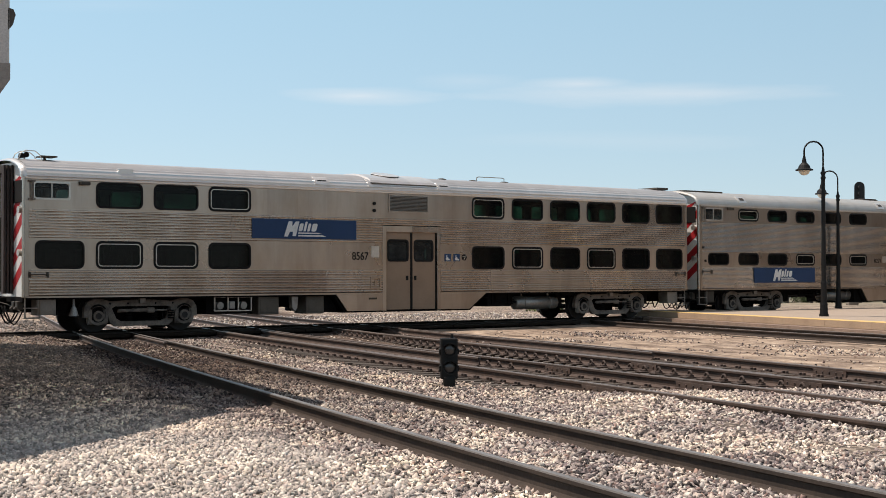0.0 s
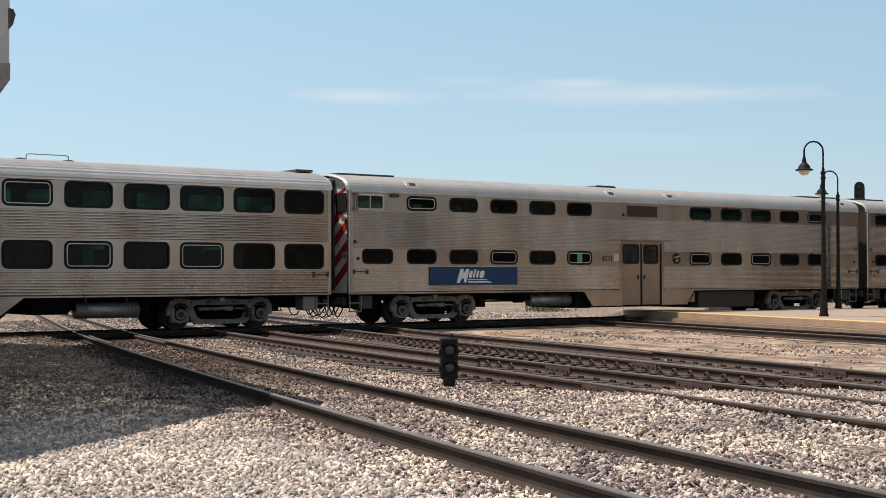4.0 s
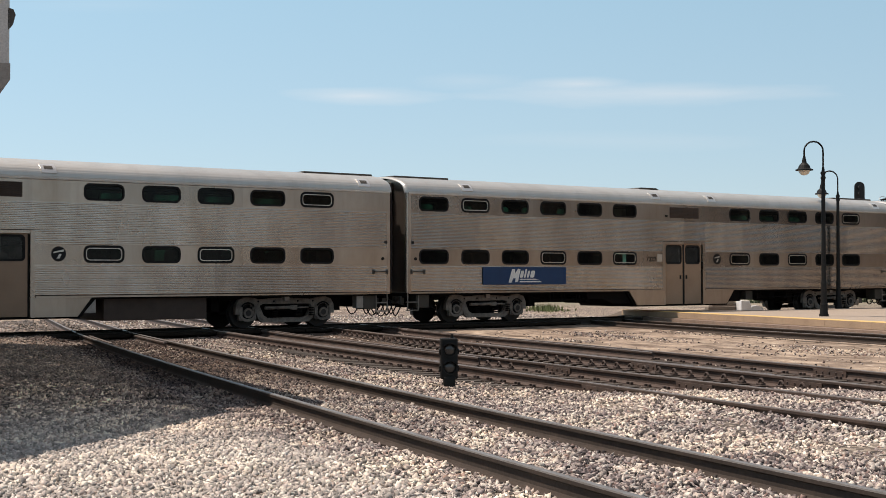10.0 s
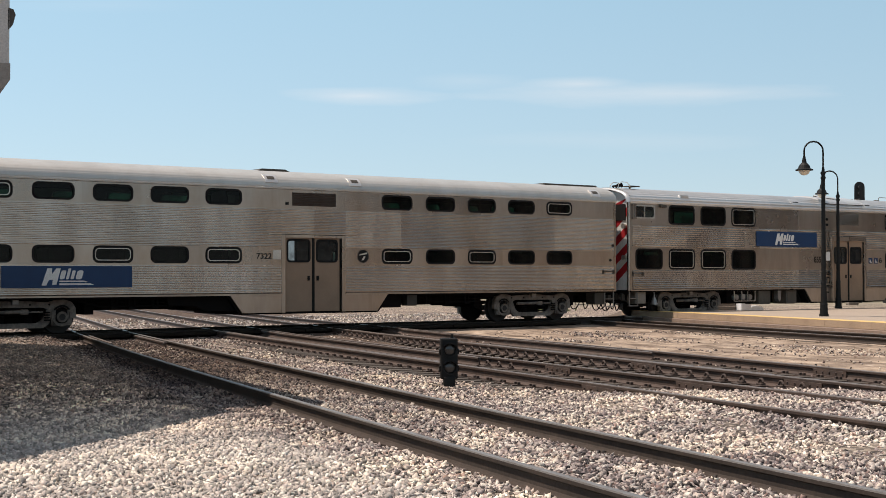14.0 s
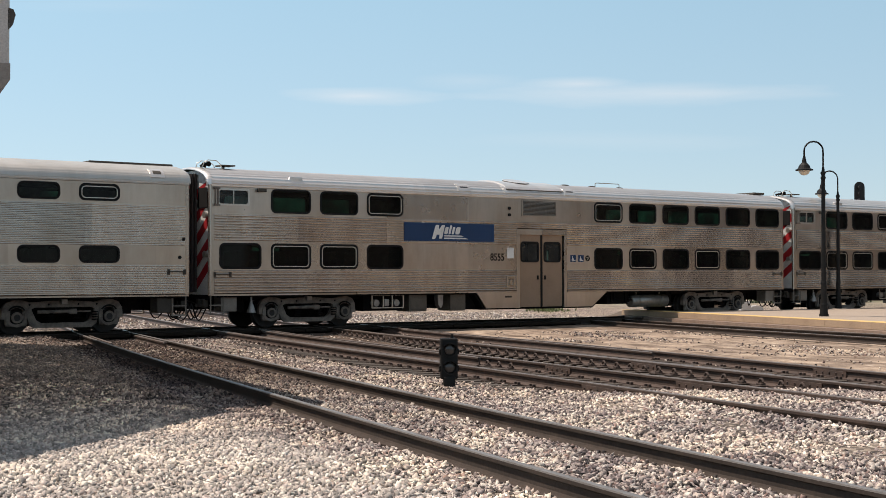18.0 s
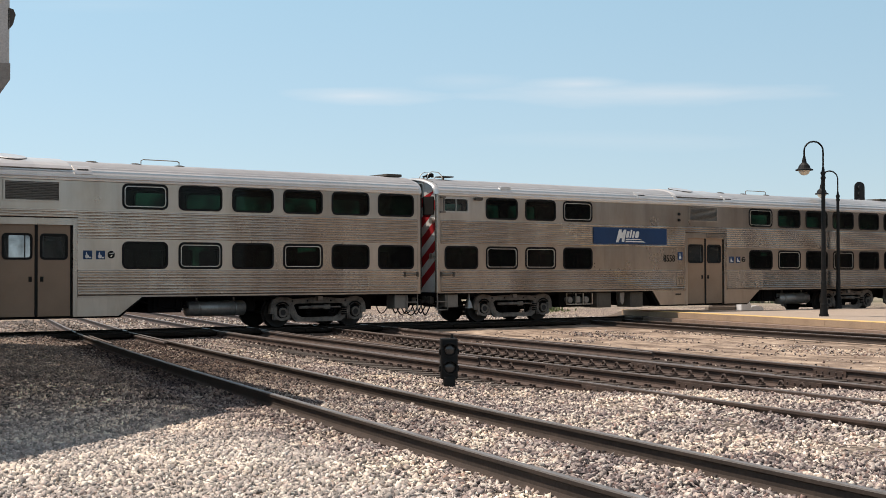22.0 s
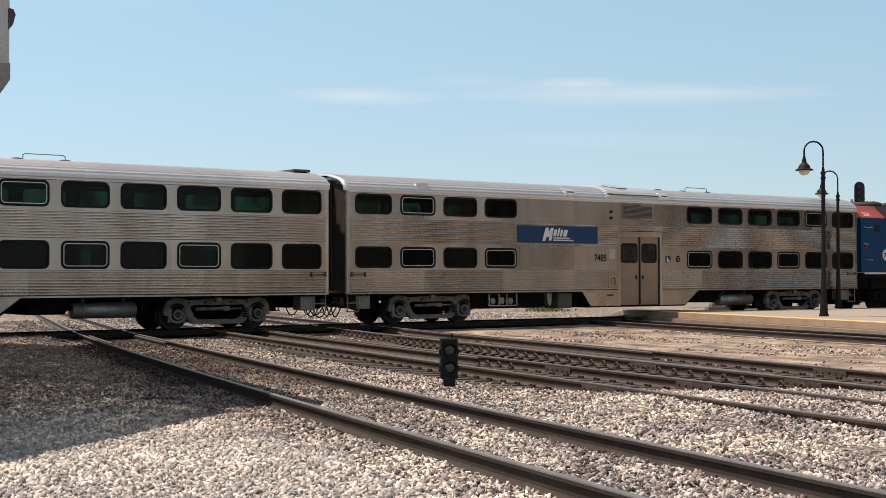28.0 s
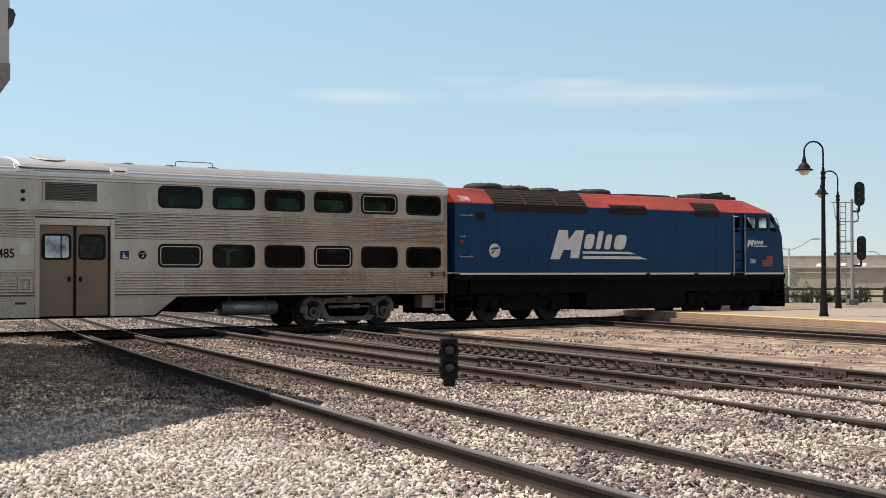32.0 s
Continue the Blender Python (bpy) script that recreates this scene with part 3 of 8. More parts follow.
def prism(bm, poly, y0, y1):
    """A polygon of (x, z) points given thickness along y."""
    a = [bm.verts.new((x, y0, z)) for x, z in poly]
    b = [bm.verts.new((x, y1, z)) for x, z in poly]
    n = len(poly)
    bm.faces.new(a)
    bm.faces.new(b[::-1])
    for i in range(n):
        j = (i + 1) % n
        bm.faces.new((a[j], a[i], b[i], b[j]))
    bmesh.ops.recalc_face_normals(bm, faces=bm.faces)
    return bm


def round_rect(cx, cz, w, h, r, k=4):
    out = []
    for sx, sz, a0 in ((1, 1, 0), (-1, 1, 90), (-1, -1, 180), (1, -1, 270)):
        for i in range(k + 1):
            a = radians(a0 + 90 * i / k)
            out.append((cx + sx * (w / 2 - r) + r * math.cos(a), cz + sz * (h / 2 - r) + r * math.sin(a)))
    return out


def ring_panel(bm, x0, x1, z0, z1, hole, y, depth, k=4):
    """A rectangular cell of wall with one rounded opening through it."""
    inner = [bm.verts.new((x, y, z)) for x, z in hole]
    back = [bm.verts.new((x, y + depth, z)) for x, z in hole]
    cor = [bm.verts.new(p) for p in ((x1, y, z1), (x0, y, z1), (x0, y, z0), (x1, y, z0))]
    n = len(hole)
    for c in range(4):
        s = c * (k + 1)
        for i in range(k):
            bm.faces.new((cor[c], inner[s + i + 1], inner[s + i]))
        bm.faces.new((cor[c], cor[(c + 1) % 4], inner[(s + k + 1) % n], inner[s + k]))
    for i in range(n):
        j = (i + 1) % n
        bm.faces.new((inner[i], inner[j], back[j], back[i]))


def ring(bm, outer, inner, y0, y1):
    """A flat frame between two loops of (x, z) points, y0 its face, y1 its back."""
    n = len(outer)
    o0 = [bm.verts.new((x, y0, z)) for x, z in outer]
    i0 = [bm.verts.new((x, y0, z)) for x, z in inner]
    o1 = [bm.verts.new((x, y1, z)) for x, z in outer]
    i1 = [bm.verts.new((x, y1, z)) for x, z in inner]
    for i in range(n):
        j = (i + 1) % n
        bm.faces.new((o0[i], o0[j], i0[j], i0[i]))
        bm.faces.new((o1[i], o0[i], o0[j], o1[j]))
        bm.faces.new((i0[i], i1[i], i1[j], i0[j]))


def face_plate(bm, loop, y):
    bm.faces.new([bm.verts.new((x, y, z)) for x, z in loop])
    return bm


def flutes(bm, x0, x1, z0, z1, y, n, depth=0.017):
    """A ribbed sheet: n rounded ribs between z0 and z1."""
    prof = []
    p = (z1 - z0) / n
    for i in range(n):
        for f, d in ((0.0, 0.0), (0.12, 0.75), (0.3, 1.0), (0.55, 1.0), (0.73, 0.75), (0.85, 0.0)):
            prof.append((y - depth * d, z0 + (i + f) * p))
    prof.append((y, z1))
    return extrude_profile(bm, prof, x0, x1)


MIRROR = Matrix.Diagonal((1, -1, 1, 1))
W = 1.55


def writing(name, body, size, m, mat, parent, label="", bold=0.025):
    cu = bpy.data.curves.new(name, "FONT")
    cu.body, cu.size, cu.extrude = body, size, 0.002
    cu.offset = size * bold
    cu.align_x, cu.align_y = "CENTER", "CENTER"
    tmp = bpy.data.objects.new(name, cu)
    scene.collection.objects.link(tmp)
    dg = bpy.context.evaluated_depsgraph_get()
    me = bpy.data.meshes.new_from_object(tmp.evaluated_get(dg))
    bpy.data.objects.remove(tmp)
    me.materials.clear()
    me.materials.append(mat)
    ob = new(name, me)
    ob.parent = parent
    ob.matrix_basis = m
    if label:
        tagged(ob, label)
    return ob


# ---- ground and tracks ----
PSI, GRADE, SIDE = radians(36.55), 0.00273, 45.03
ALONG = Vector((math.cos(PSI), math.sin(PSI), 0))
ACROSS = Vector((-math.sin(PSI), math.cos(PSI), 0))
BASE = Vector((0, SIDE, 0.03)) + ACROSS * W


def lift(y):
    """Height of the rail tops: the yard rises a little towards the viewer."""
    return 0.0077 * max(0.0, 38 - y)


def ground_z(x, y):
    z = lift(y) - 0.165
    a = (Vector((x, y, 0)) - BASE).dot(ALONG)
    c = abs((Vector((x, y, 0)) - BASE).dot(ACROSS))
    buried = min(max((x + 0.4081 * y - 8.4) / 0.8, 0), 1) * min(max((19.5 - y) / 2.5, 0), 1)
    z += 0.102 * buried
    # open ties between the rails of the second and third tracks
    between = min(max((x + 0.4081 * y - 8.1) / 0.3, 0), 1) * min(max((12.6 - x - 0.31 * y) / 0.3, 0), 1) * min(max((y - 18.5) / 1.5, 0), 1) * min(max((36 - y) / 2, 0), 1)
    z -= 0.05 * between
    # ballast heaped against the crossing beside the first track
    side = (Vector((x, y, 0)) - BASE).dot(ACROSS)
    heaped = min(max((-1.75 - side) / 0.5, 0), 1) * min(max((side + 5.2) / 2.2, 0), 1) * min(max((0.00087 * y * y - 0.41485 * y + 4.15 - x) / 0.7, 0), 1)
    z += 0.14 * heaped
    return z + 0.045 * noise.noise((x * 0.35, y * 0.35, 0)) * (1 if y < 45 else 0.6) + max(0.0, 1 - c / 8) * GRADE * min(max(a, -40), 60)


def ground_sheet():
    bm = bmesh.new()
    xs = [-2500, -900, -300, -120, -60, -36, -26] + [-20 + i * 0.8 for i in range(58)] + [30, 40, 60, 90, 150, 300, 900, 2500]
    ys = [-2500, -600, -150, -40, -10, 0, 5] + [8 + i * 0.6 for i in range(88)] + [63, 67, 72, 80, 90, 105, 130, 180, 300, 700, 1500, 3500]
    grid = [[bm.verts.new((x, y, ground_z(x, y))) for x in xs] for y in ys]
    for j in range(len(ys) - 1):
        for i in range(len(xs) - 1):
            bm.faces.new((grid[j][i], grid[j][i + 1], grid[j + 1][i + 1], grid[j + 1][i]))
    for f in bm.faces:
        f.smooth = True
    tagged(part("ground", bm, GROUND), "crushed-stone ballast bed with packed tan dirt and dry grass beyond", "ground", kind="structure")


ground_sheet()

RAIL_WEB = [(-0.07, -0.165), (0.07, -0.165), (0.07, -0.152), (0.022, -0.135), (0.010, -0.12), (0.010, -0.05), (0.033, -0.038), (0.0345, -0.012)]
RAIL_TOP = [(0.0345, -0.012), (0.030, -0.002), (0.020, 0.0), (-0.020, 0.0), (-0.030, -0.002), (-0.0345, -0.012)]
RAIL_WEB2 = [(-0.0345, -0.012), (-0.033, -0.038), (-0.010, -0.05), (-0.010, -0.12), (-0.022, -0.135), (-0.07, -0.152), (-0.07, -0.165)]


def along_curve(bm, pts, prof, closed=False):
    rings = []
    for i, p in enumerate(pts):
        d = (pts[min(i + 1, len(pts) - 1)] - pts[max(i - 1, 0)])
        d.z = 0
        d.normalize()
        s = Vector((d.y, -d.x, 0))
        rings.append([bm.verts.new(p + s * y + Vector((0, 0, z))) for y, z in prof])
    for a, b in zip(rings, rings[1:]):
        for k in range(len(prof) - (0 if closed else 1)):
            q = (k + 1) % len(prof)
            bm.faces.new((a[k], a[q], b[q], b[k]))
    bm.faces.new(rings[0])
    bm.faces.new(rings[-1][::-1])


def rail(track, pts, name="rail", mat=None, head=None):
    bm = bmesh.new()
    along_curve(bm, pts, RAIL_WEB2 + RAIL_WEB[:1] + RAIL_WEB, False)
    r = part(name, bm, mat or RAIL_RUST, track)
    bm = bmesh.new()
    along_curve(bm, pts, RAIL_TOP, False)
    part("rail_head", bm, head or RAIL_HEAD, r, "worn brown steel running surface")
    return r


def poly_rail(c, y0, y1, step=0.75, dz=0.0):
    n = max(2, int(abs(y1 - y0) / step))
    out = []
    for i in range(n + 1):
        y = y0 + (y1 - y0) * i / n
        out.append(Vector((c[0] * y * y + c[1] * y + c[2], y, lift(y) + dz)))
    return out


RAIL_NEAR_A, RAIL_NEAR_B = (0.00087, -0.41485, 4.5116), (0.00042, -0.3945, 5.96)
RAIL_D, RAIL_C = (0.0004, -0.4081, 9.203), (0.0006, -0.4230, 11.05)
RAIL_B, RAIL_A = (-0.0003, -0.3378, 11.479), (-0.0020, -0.2300, 11.95)


def crossing_y(c, off):
    """Where a rail meets the line that runs parallel to the train's track at that offset."""
    y = 42.0
    for _ in range(40):
        x = c[0] * y * y + c[1] * y + c[2]
        y = 0.5 * y + 0.5 * (BASE.y + off / math.cos(PSI) + (x - BASE.x) * math.tan(PSI))
    return y


tracks = {}
for key, nm, lab, rails in (
        ("first", "track", "rusty railway track in pale ballast, nearest the viewer", (RAIL_NEAR_A, RAIL_NEAR_B)),
        ("second", "track", "rusty railway track with guard rails and spiked tie plates", (RAIL_D, RAIL_C)),
        ("third", "track", "brown worn railway track beside packed dirt", (RAIL_B, RAIL_A))):
    t = tagged(thing("track", Matrix(), lab, "railway track", "tracks over the yard"), kind="structure")
    tracks[key] = t
    for c in rails:
        ye = crossing_y(c, -1.05)
        rail(t, poly_rail(c, 5.0, ye), "rail", RAIL_DARK if key == "first" else RAIL_RUST, RAIL_SHINE if key == "first" else None)
        rail(t, poly_rail(c, crossing_y(c, -0.62), crossing_y(c, 0.62)))
        # straight on beyond the crossing
        yc = crossing_y(c, 1.0)
        sl = 2 * c[0] * yc + c[1]
        rail(t, poly_rail((0.0, sl, c[0] * yc * yc + c[1] * yc + c[2] - sl * yc), yc, 95.0, 2.0))

# check rails bolted inside the running rails near the crossing
for key, c, dx, y0, y1 in (("second", RAIL_D, 0.19, 23.0, 40.2), ("second", RAIL_C, -0.19, 25.0, 40.5), ("third", RAIL_B, 0.19, 20.0, 40.8), ("third", RAIL_A, -0.19, 27.0, 41.5), ("first", RAIL_NEAR_A, 0.17, 31.5, 36.5), ("first", RAIL_NEAR_B, -0.17, 32.0, 36.8)):
    rail(tracks[key], poly_rail((c[0], c[1], c[2] + dx), y0, y1, 0.75, -0.01), "check_rail")

# spikes, tie plates and ties
tie_bm = bmesh.new()
box(tie_bm, -1.3, 1.3, -0.115, 0.115, -0.30, -0.155, 0.015)
# flat plates with two spike heads, and plates with a raised spring clip
spike_bm = bmesh.new()
box(spike_bm, -0.19, 0.19, -0.09, 0.09, -0.172, -0.158)
for sx in (-1, 1):
    for sy in (-1, 1):
        box(spike_bm, sx * 0.088 - 0.022, sx * 0.088 + 0.022, sy * 0.05 - 0.022, sy * 0.05 + 0.022, -0.158, -0.122, 0.006)
clip_bm = bmesh.new()
box(clip_bm, -0.24, 0.24, -0.11, 0.11, -0.172, -0.150, 0.006)
for sx in (-1, 1):
    box(clip_bm, sx * 0.12 - 0.04, sx * 0.12 + 0.04, -0.07, 0.07, -0.155, -0.12, 0.01)
    sweep(clip_bm, [(sx * 0.115, -0.055 * math.cos(math.pi * i / 8), -0.125 + 0.062 * math.sin(math.pi * i / 8)) for i in range(9)], 0.018, 6)
    cyl(clip_bm, (sx * 0.10, 0, -0.13), (sx * 0.10, 0, -0.085), 0.024, 0.02, 6)
first_tie, plates = None, {}
for key, rails, y0, y1 in (("second", (RAIL_D, RAIL_C), 13.0, 40.0), ("third", (RAIL_B, RAIL_A), 16.0, 41.0), ("first", (RAIL_NEAR_A, RAIL_NEAR_B), 9.0, 37.0)):
    y = y0
    while y < y1:
        p = [Vector((c[0] * y * y + c[1] * y + c[2], y, lift(y))) for c in rails]
        d = Vector((2 * rails[0][0] * y + rails[0][1], 1, 0)).normalized()
        rz = math.atan2(d.y, d.x) - math.pi / 2
        q = (p[0] + p[1]) / 2
        m = Matrix.Translation(q + Vector((0, 0, {"first": -0.045, "second": -0.012, "third": -0.012}[key]))) @ Matrix.Rotation(rz + random.uniform(-0.02, 0.02), 4, "Z")
        if first_tie is None:
            first_tie = part("tie", tie_bm, TIE_WOOD, tracks[key], "", m)
        else:
            again(first_tie, m, tracks[key])
        for k, pp in enumerate(p):
            m = Matrix.Translation(pp) @ Matrix.Rotation(rz, 4, "Z")
            kind = "clip" if (key, k) in (("third", 0), ("second", 1)) and y > (18.5 if key == "third" else 23.5) else "spike"
            if key == "first" and y < 20:
                continue
            if kind not in plates:
                plates[kind] = part("tie_plate", clip_bm if kind == "clip" else spike_bm, RAIL_RUST, tracks[key], "", m)
            else:
                again(plates[kind], m, tracks[key])
        y += 0.51 * d.y

# joint bars bolted to the rails
jb = bmesh.new()
box(jb, -0.036, 0.036, -0.45, 0.45, -0.135, -0.04, 0.006)
box(jb, -0.05, 0.05, -0.45, 0.45, -0.150, -0.125, 0.006)
for i in range(5):
    cyl(jb, (-0.055, -0.36 + 0.18 * i, -0.083), (0.055, -0.36 + 0.18 * i, -0.083), 0.018, None, 6)
first_joint = None
for key, c, y in (("second", RAIL_D, 17.9), ("second", RAIL_C, 22.4), ("second", RAIL_C, 18.6), ("third", RAIL_B, 19.0), ("third", RAIL_B, 23.4), ("third", RAIL_A, 21.6), ("third", RAIL_B, 37.0), ("third", RAIL_A, 38.5)):
    d = Vector((2 * c[0] * y + c[1], 1, 0)).normalized()
    m = Matrix.Translation((c[0] * y * y + c[1] * y + c[2], y, lift(y))) @ Matrix.Rotation(math.atan2(d.y, d.x) - math.pi / 2, 4, "Z")
    if first_joint is None:
        first_joint = part("joint_bar", jb, RAIL_RUST, tracks[key], "bolted steel joint bar", m)
    else:
        again(first_joint, m, tracks[key])

# the train's own track, straight across the others
TRAIN_M = Matrix.Translation(BASE) @ Matrix.Rotation(PSI, 4, "Z") @ Matrix.Rotation(-math.atan(GRADE), 4, "Y")
main = tagged(thing("track", Matrix(), "oil-darkened main track crossing the others on diamonds", "railway track", "tracks over the yard"), kind="structure")


def on_main(a, c, z=0.0):
    return TRAIN_M @ Vector((a, c, z))


# rail heads dark as well, painted for the shade beneath the train
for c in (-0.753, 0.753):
    rail(main, [on_main(-60 + 4 * i, c) for i in range(56)], "rail", RAIL_DARK, RAIL_DARK)
    rail(main, [on_main(-22 + 4 * i, c * 0.86, -0.004) for i in range(8)], "guard_rail", RAIL_DARK, DECK_DARK)
    rail(main, [on_main(-22 + 4 * i, c * 1.16, -0.004) for i in range(8)], "guard_rail", RAIL_DARK, DECK_DARK)
a = -40.0
while a < 60:
    again(first_tie, TRAIN_M @ Matrix.Translation((a, 0, 0)) @ Matrix.Rotation(math.pi / 2, 4, "Z"), main)
    a += 0.53
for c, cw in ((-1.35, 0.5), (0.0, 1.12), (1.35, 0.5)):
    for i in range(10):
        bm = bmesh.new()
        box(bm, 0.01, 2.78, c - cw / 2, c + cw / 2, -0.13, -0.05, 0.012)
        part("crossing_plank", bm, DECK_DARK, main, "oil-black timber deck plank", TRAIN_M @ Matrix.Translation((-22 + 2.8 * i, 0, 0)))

# the platform's own track
T4_NEAR = [Vector((4.66, 52.28, 0.0)), Vector((6.26, 46.68, 0.02)), Vector((8.60, 39.28, 0.05)), Vector((10.55, 33.28, 0.08)), Vector((14.75, 20.08, 0.15))]


def smooth_line(pts, n=8):
    out = []
    for i in range(len(pts) - 1):
        p0, p1, p2, p3 = pts[max(i - 1, 0)], pts[i], pts[i + 1], pts[min(i + 2, len(pts) - 1)]
        for k in range(n):
            t = k / n
            out.append(0.5 * ((2 * p1) + (p2 - p0) * t + (2 * p0 - 5 * p1 + 4 * p2 - p3) * t * t + (3 * p1 - p0 - 3 * p2 + p3) * t ** 3))
    return out + [pts[-1].copy()]


plat_track = tagged(thing("track", Matrix(), "dark railway track along the low platform edge", "railway track", "tracks over the yard"), kind="structure")
line4 = smooth_line(T4_NEAR)
rail(plat_track, line4, "rail", RAIL_DARK)
shift4 = Vector((0.95, 0.31, 0)).normalized() * 1.5
rail(plat_track, [p + shift4 for p in line4], "rail", RAIL_DARK)
for p in line4[::1]:
    again(first_tie, Matrix.Translation(p + shift4 / 2 - Vector((0, 0, 0.09))) @ Matrix.Rotation(radians(17), 4, "Z"), plat_track)

# ---- platform ----
PZ = 0.27


def platform():
    e0, e1 = Vector((7.05, 54.0, 0)), Vector((18.5, 19.0, 0))
    back0 = on_main(14.0, -1.95)
    back1 = on_main(75.0, -1.95)
    plat = tagged(thing("platform", Matrix(), "low station platform of sand-coloured paving with yellow edge", "platform"), kind="structure")
    poly = [(e0.x, e0.y), (e1.x, e1.y), (60.0, 30.0), (back1.x, back1.y), (back0.x, back0.y)]
    bm = bmesh.new()
    top = [bm.verts.new((x, y, PZ)) for x, y in poly]
    low = [bm.verts.new((x, y, -0.3)) for x, y in poly]
    bm.faces.new(top)
    for i in range(len(poly)):
        j = (i + 1) % len(poly)
        bm.faces.new((top[j], top[i], low[i], low[j]))
    bmesh.ops.recalc_face_normals(bm, faces=bm.faces)
    part("paving", bm, PAVING, plat)
    d = (e1 - e0).normalized()
    s = Vector((d.y, -d.x, 0))
    if s.x > 0:
        s = -s
    ang = math.atan2(d.y, d.x)
    n, ln = 16, (e1 - e0).length
    for i in range(n):
        a0 = ln * i / n
        m = Matrix.Translation(e0 + d * a0) @ Matrix.Rotation(ang, 4, "Z")
        bm = bmesh.new()
        box(bm, 0.003, ln / n - 0.003, -0.10, 0.30, 0.075, PZ + 0.006, 0.008)
        part("edge_slab", bm, EDGE_STONE, plat, "", m)
        bm = bmesh.new()
        box(bm, 0.006, ln / n - 0.006, -0.10, 0.55, PZ + 0.007, PZ + 0.016, 0.003)
        part("yellow_strip", bm, YELLOW, plat, "faded yellow tactile edge strip", m)
        bm = bmesh.new()
        box(bm, 0.004, ln / n - 0.004, -0.42, 0.1, -0.28, 0.07, 0.01)
        part("footing", bm, FOOTING, plat, "", m)
    # ramped nose at the pointed end
    bm = bmesh.new()
    a, b2 = Vector((e0.x, e0.y, 0)), Vector((back0.x, back0.y, 0))
    tip = Vector((6.2, 55.2, -0.12))
    v = [bm.verts.new(p) for p in (a + Vector((0, 0, PZ)), b2 + Vector((0, 0, PZ)), tip, tip + Vector((0.9, 1.6, 0)), a + Vector((-0.1, 0, -0.2)))]
    bm.faces.new((v[0], v[1], v[3], v[2]))
    bm.faces.new((v[0], v[2], v[4]))
    part("ramp", bm, CONCRETE_DARK, plat, "grey concrete ramp end")


platform()

# a plain wall added out of view, only for its reflection in the cars
reflector = tagged(thing("depot_wall", Matrix.Translation((47, 16, -0.25)), "plain tan brick station building with tall dark bays beside the platform", "building"), kind="structure")
# bays stand where the car sides mirror dark upright patches
BAYS = ((11.0, 15.0), (18.0, 20.2), (23.0, 25.2), (27.2, 29.0), (30.2, 34.6), (35.2, 40.2), (40.8, 46.4), (47.0, 52.4), (53.0, 58.4), (59.0, 65.4))
bm = bmesh.new()
box(bm, 0.7, 8, 0, 66, 0, 10.5, 0.05)
box(bm, 0, 0.72, 0, 66, 9.4, 10.5, 0.05)
box(bm, 0, 0.72, 0, 66, 0, 0.5, 0.05)
for (a0, a1), (b0, b1) in zip(((0, 0),) + BAYS, BAYS + ((66, 66),)):
    box(bm, 0, 0.72, a1, b0, 0.4, 9.5)
part("wall", bm, BRICK_BROWN, reflector)
for a0, a1 in BAYS:
    bm = bmesh.new()
    box(bm, 0.62, 0.69, a0 + 0.02, a1 - 0.02, 0.52, 9.38)
    part("dark_bay", bm, GRILLE_BROWN, reflector)
bm = bmesh.new()
box(bm, -0.6, 8.6, -0.6, 66.6, 10.5, 10.9, 0.05)
part("roof", bm, ROOF_TAR, reflector)

# ---- passenger cars ----
PITCH, FIRST = 25.91, -1.175
HALF = 12.6


def window(car, cx, z0, z1, w, sash, far=False):
    """One window: gasket, pane and, where it opens, a bright sash."""
    key = ("win", round(w, 2), round(z1 - z0, 2))
    h = z1 - z0
    m = Matrix.Translation((cx, 0, (z0 + z1) / 2))
    if far:
        m = MIRROR @ m
    if key not in cache:
        bm = bmesh.new()
        ring(bm, round_rect(0, 0, w + 0.05, h + 0.05, 0.17), round_rect(0, 0, w - 0.06, h - 0.06, 0.125), -W - 0.010, -W + 0.03)
        g = part("window", bm, RUBBER, car, "", m)
        bm = bmesh.new()
        face_plate(bm, round_rect(0, 0, w - 0.04, h - 0.04, 0.13), -W + 0.018)
        p = part("pane", bm, GLASS, g)
        cache[key] = (g, p)
    else:
        g0, p0 = cache[key]
        g = again(g0, m, car, "window")
        p = again(p0, Matrix(), g, "pane")
    if sash:
        k2 = ("sash",) + key
        if k2 not in cache:
            bm = bmesh.new()
            ring(bm, round_rect(0, 0, w - 0.09, h - 0.09, 0.115), round_rect(0, 0, w - 0.135, h - 0.135, 0.092), -W - 0.014, -W + 0.015)
            cache[k2] = part("sash", bm, SASH, g, "bright metal sash frame")
        else:
            again(cache[k2], Matrix(), g, "sash")
    return g


def band(car, x0, x1, z0, z1, wins, mat, name="window_panel"):
    """A flat strip of wall with its window openings. wins: (centre, width, z0, z1)."""
    bm = bmesh.new()
    wins = sorted(wins)
    x = x0
    for i, (cx, w, wz0, wz1) in enumerate(wins):
        l = max(x, cx - 0.852)
        if l > x + 1e-4:
            bm.faces.new([bm.verts.new(p) for p in ((x, -W, z0), (l, -W, z0), (l, -W, z1), (x, -W, z1))])
        r = min(cx + 0.852, x1)
        if i + 1 < len(wins):
            r = min(r, (cx + wins[i + 1][0]) / 2)
        ring_panel(bm, l, r, z0, z1, round_rect(cx, (wz0 + wz1) / 2, w, wz1 - wz0, 0.15), -W, 0.06)
        x = r
    if x < x1 - 1e-4:
        bm.faces.new([bm.verts.new(p) for p in ((x, -W, z0), (x1, -W, z0), (x1, -W, z1), (x, -W, z1))])
    bmesh.ops.remove_doubles(bm, verts=bm.verts, dist=1e-4)
    return part(name, bm, mat, car)


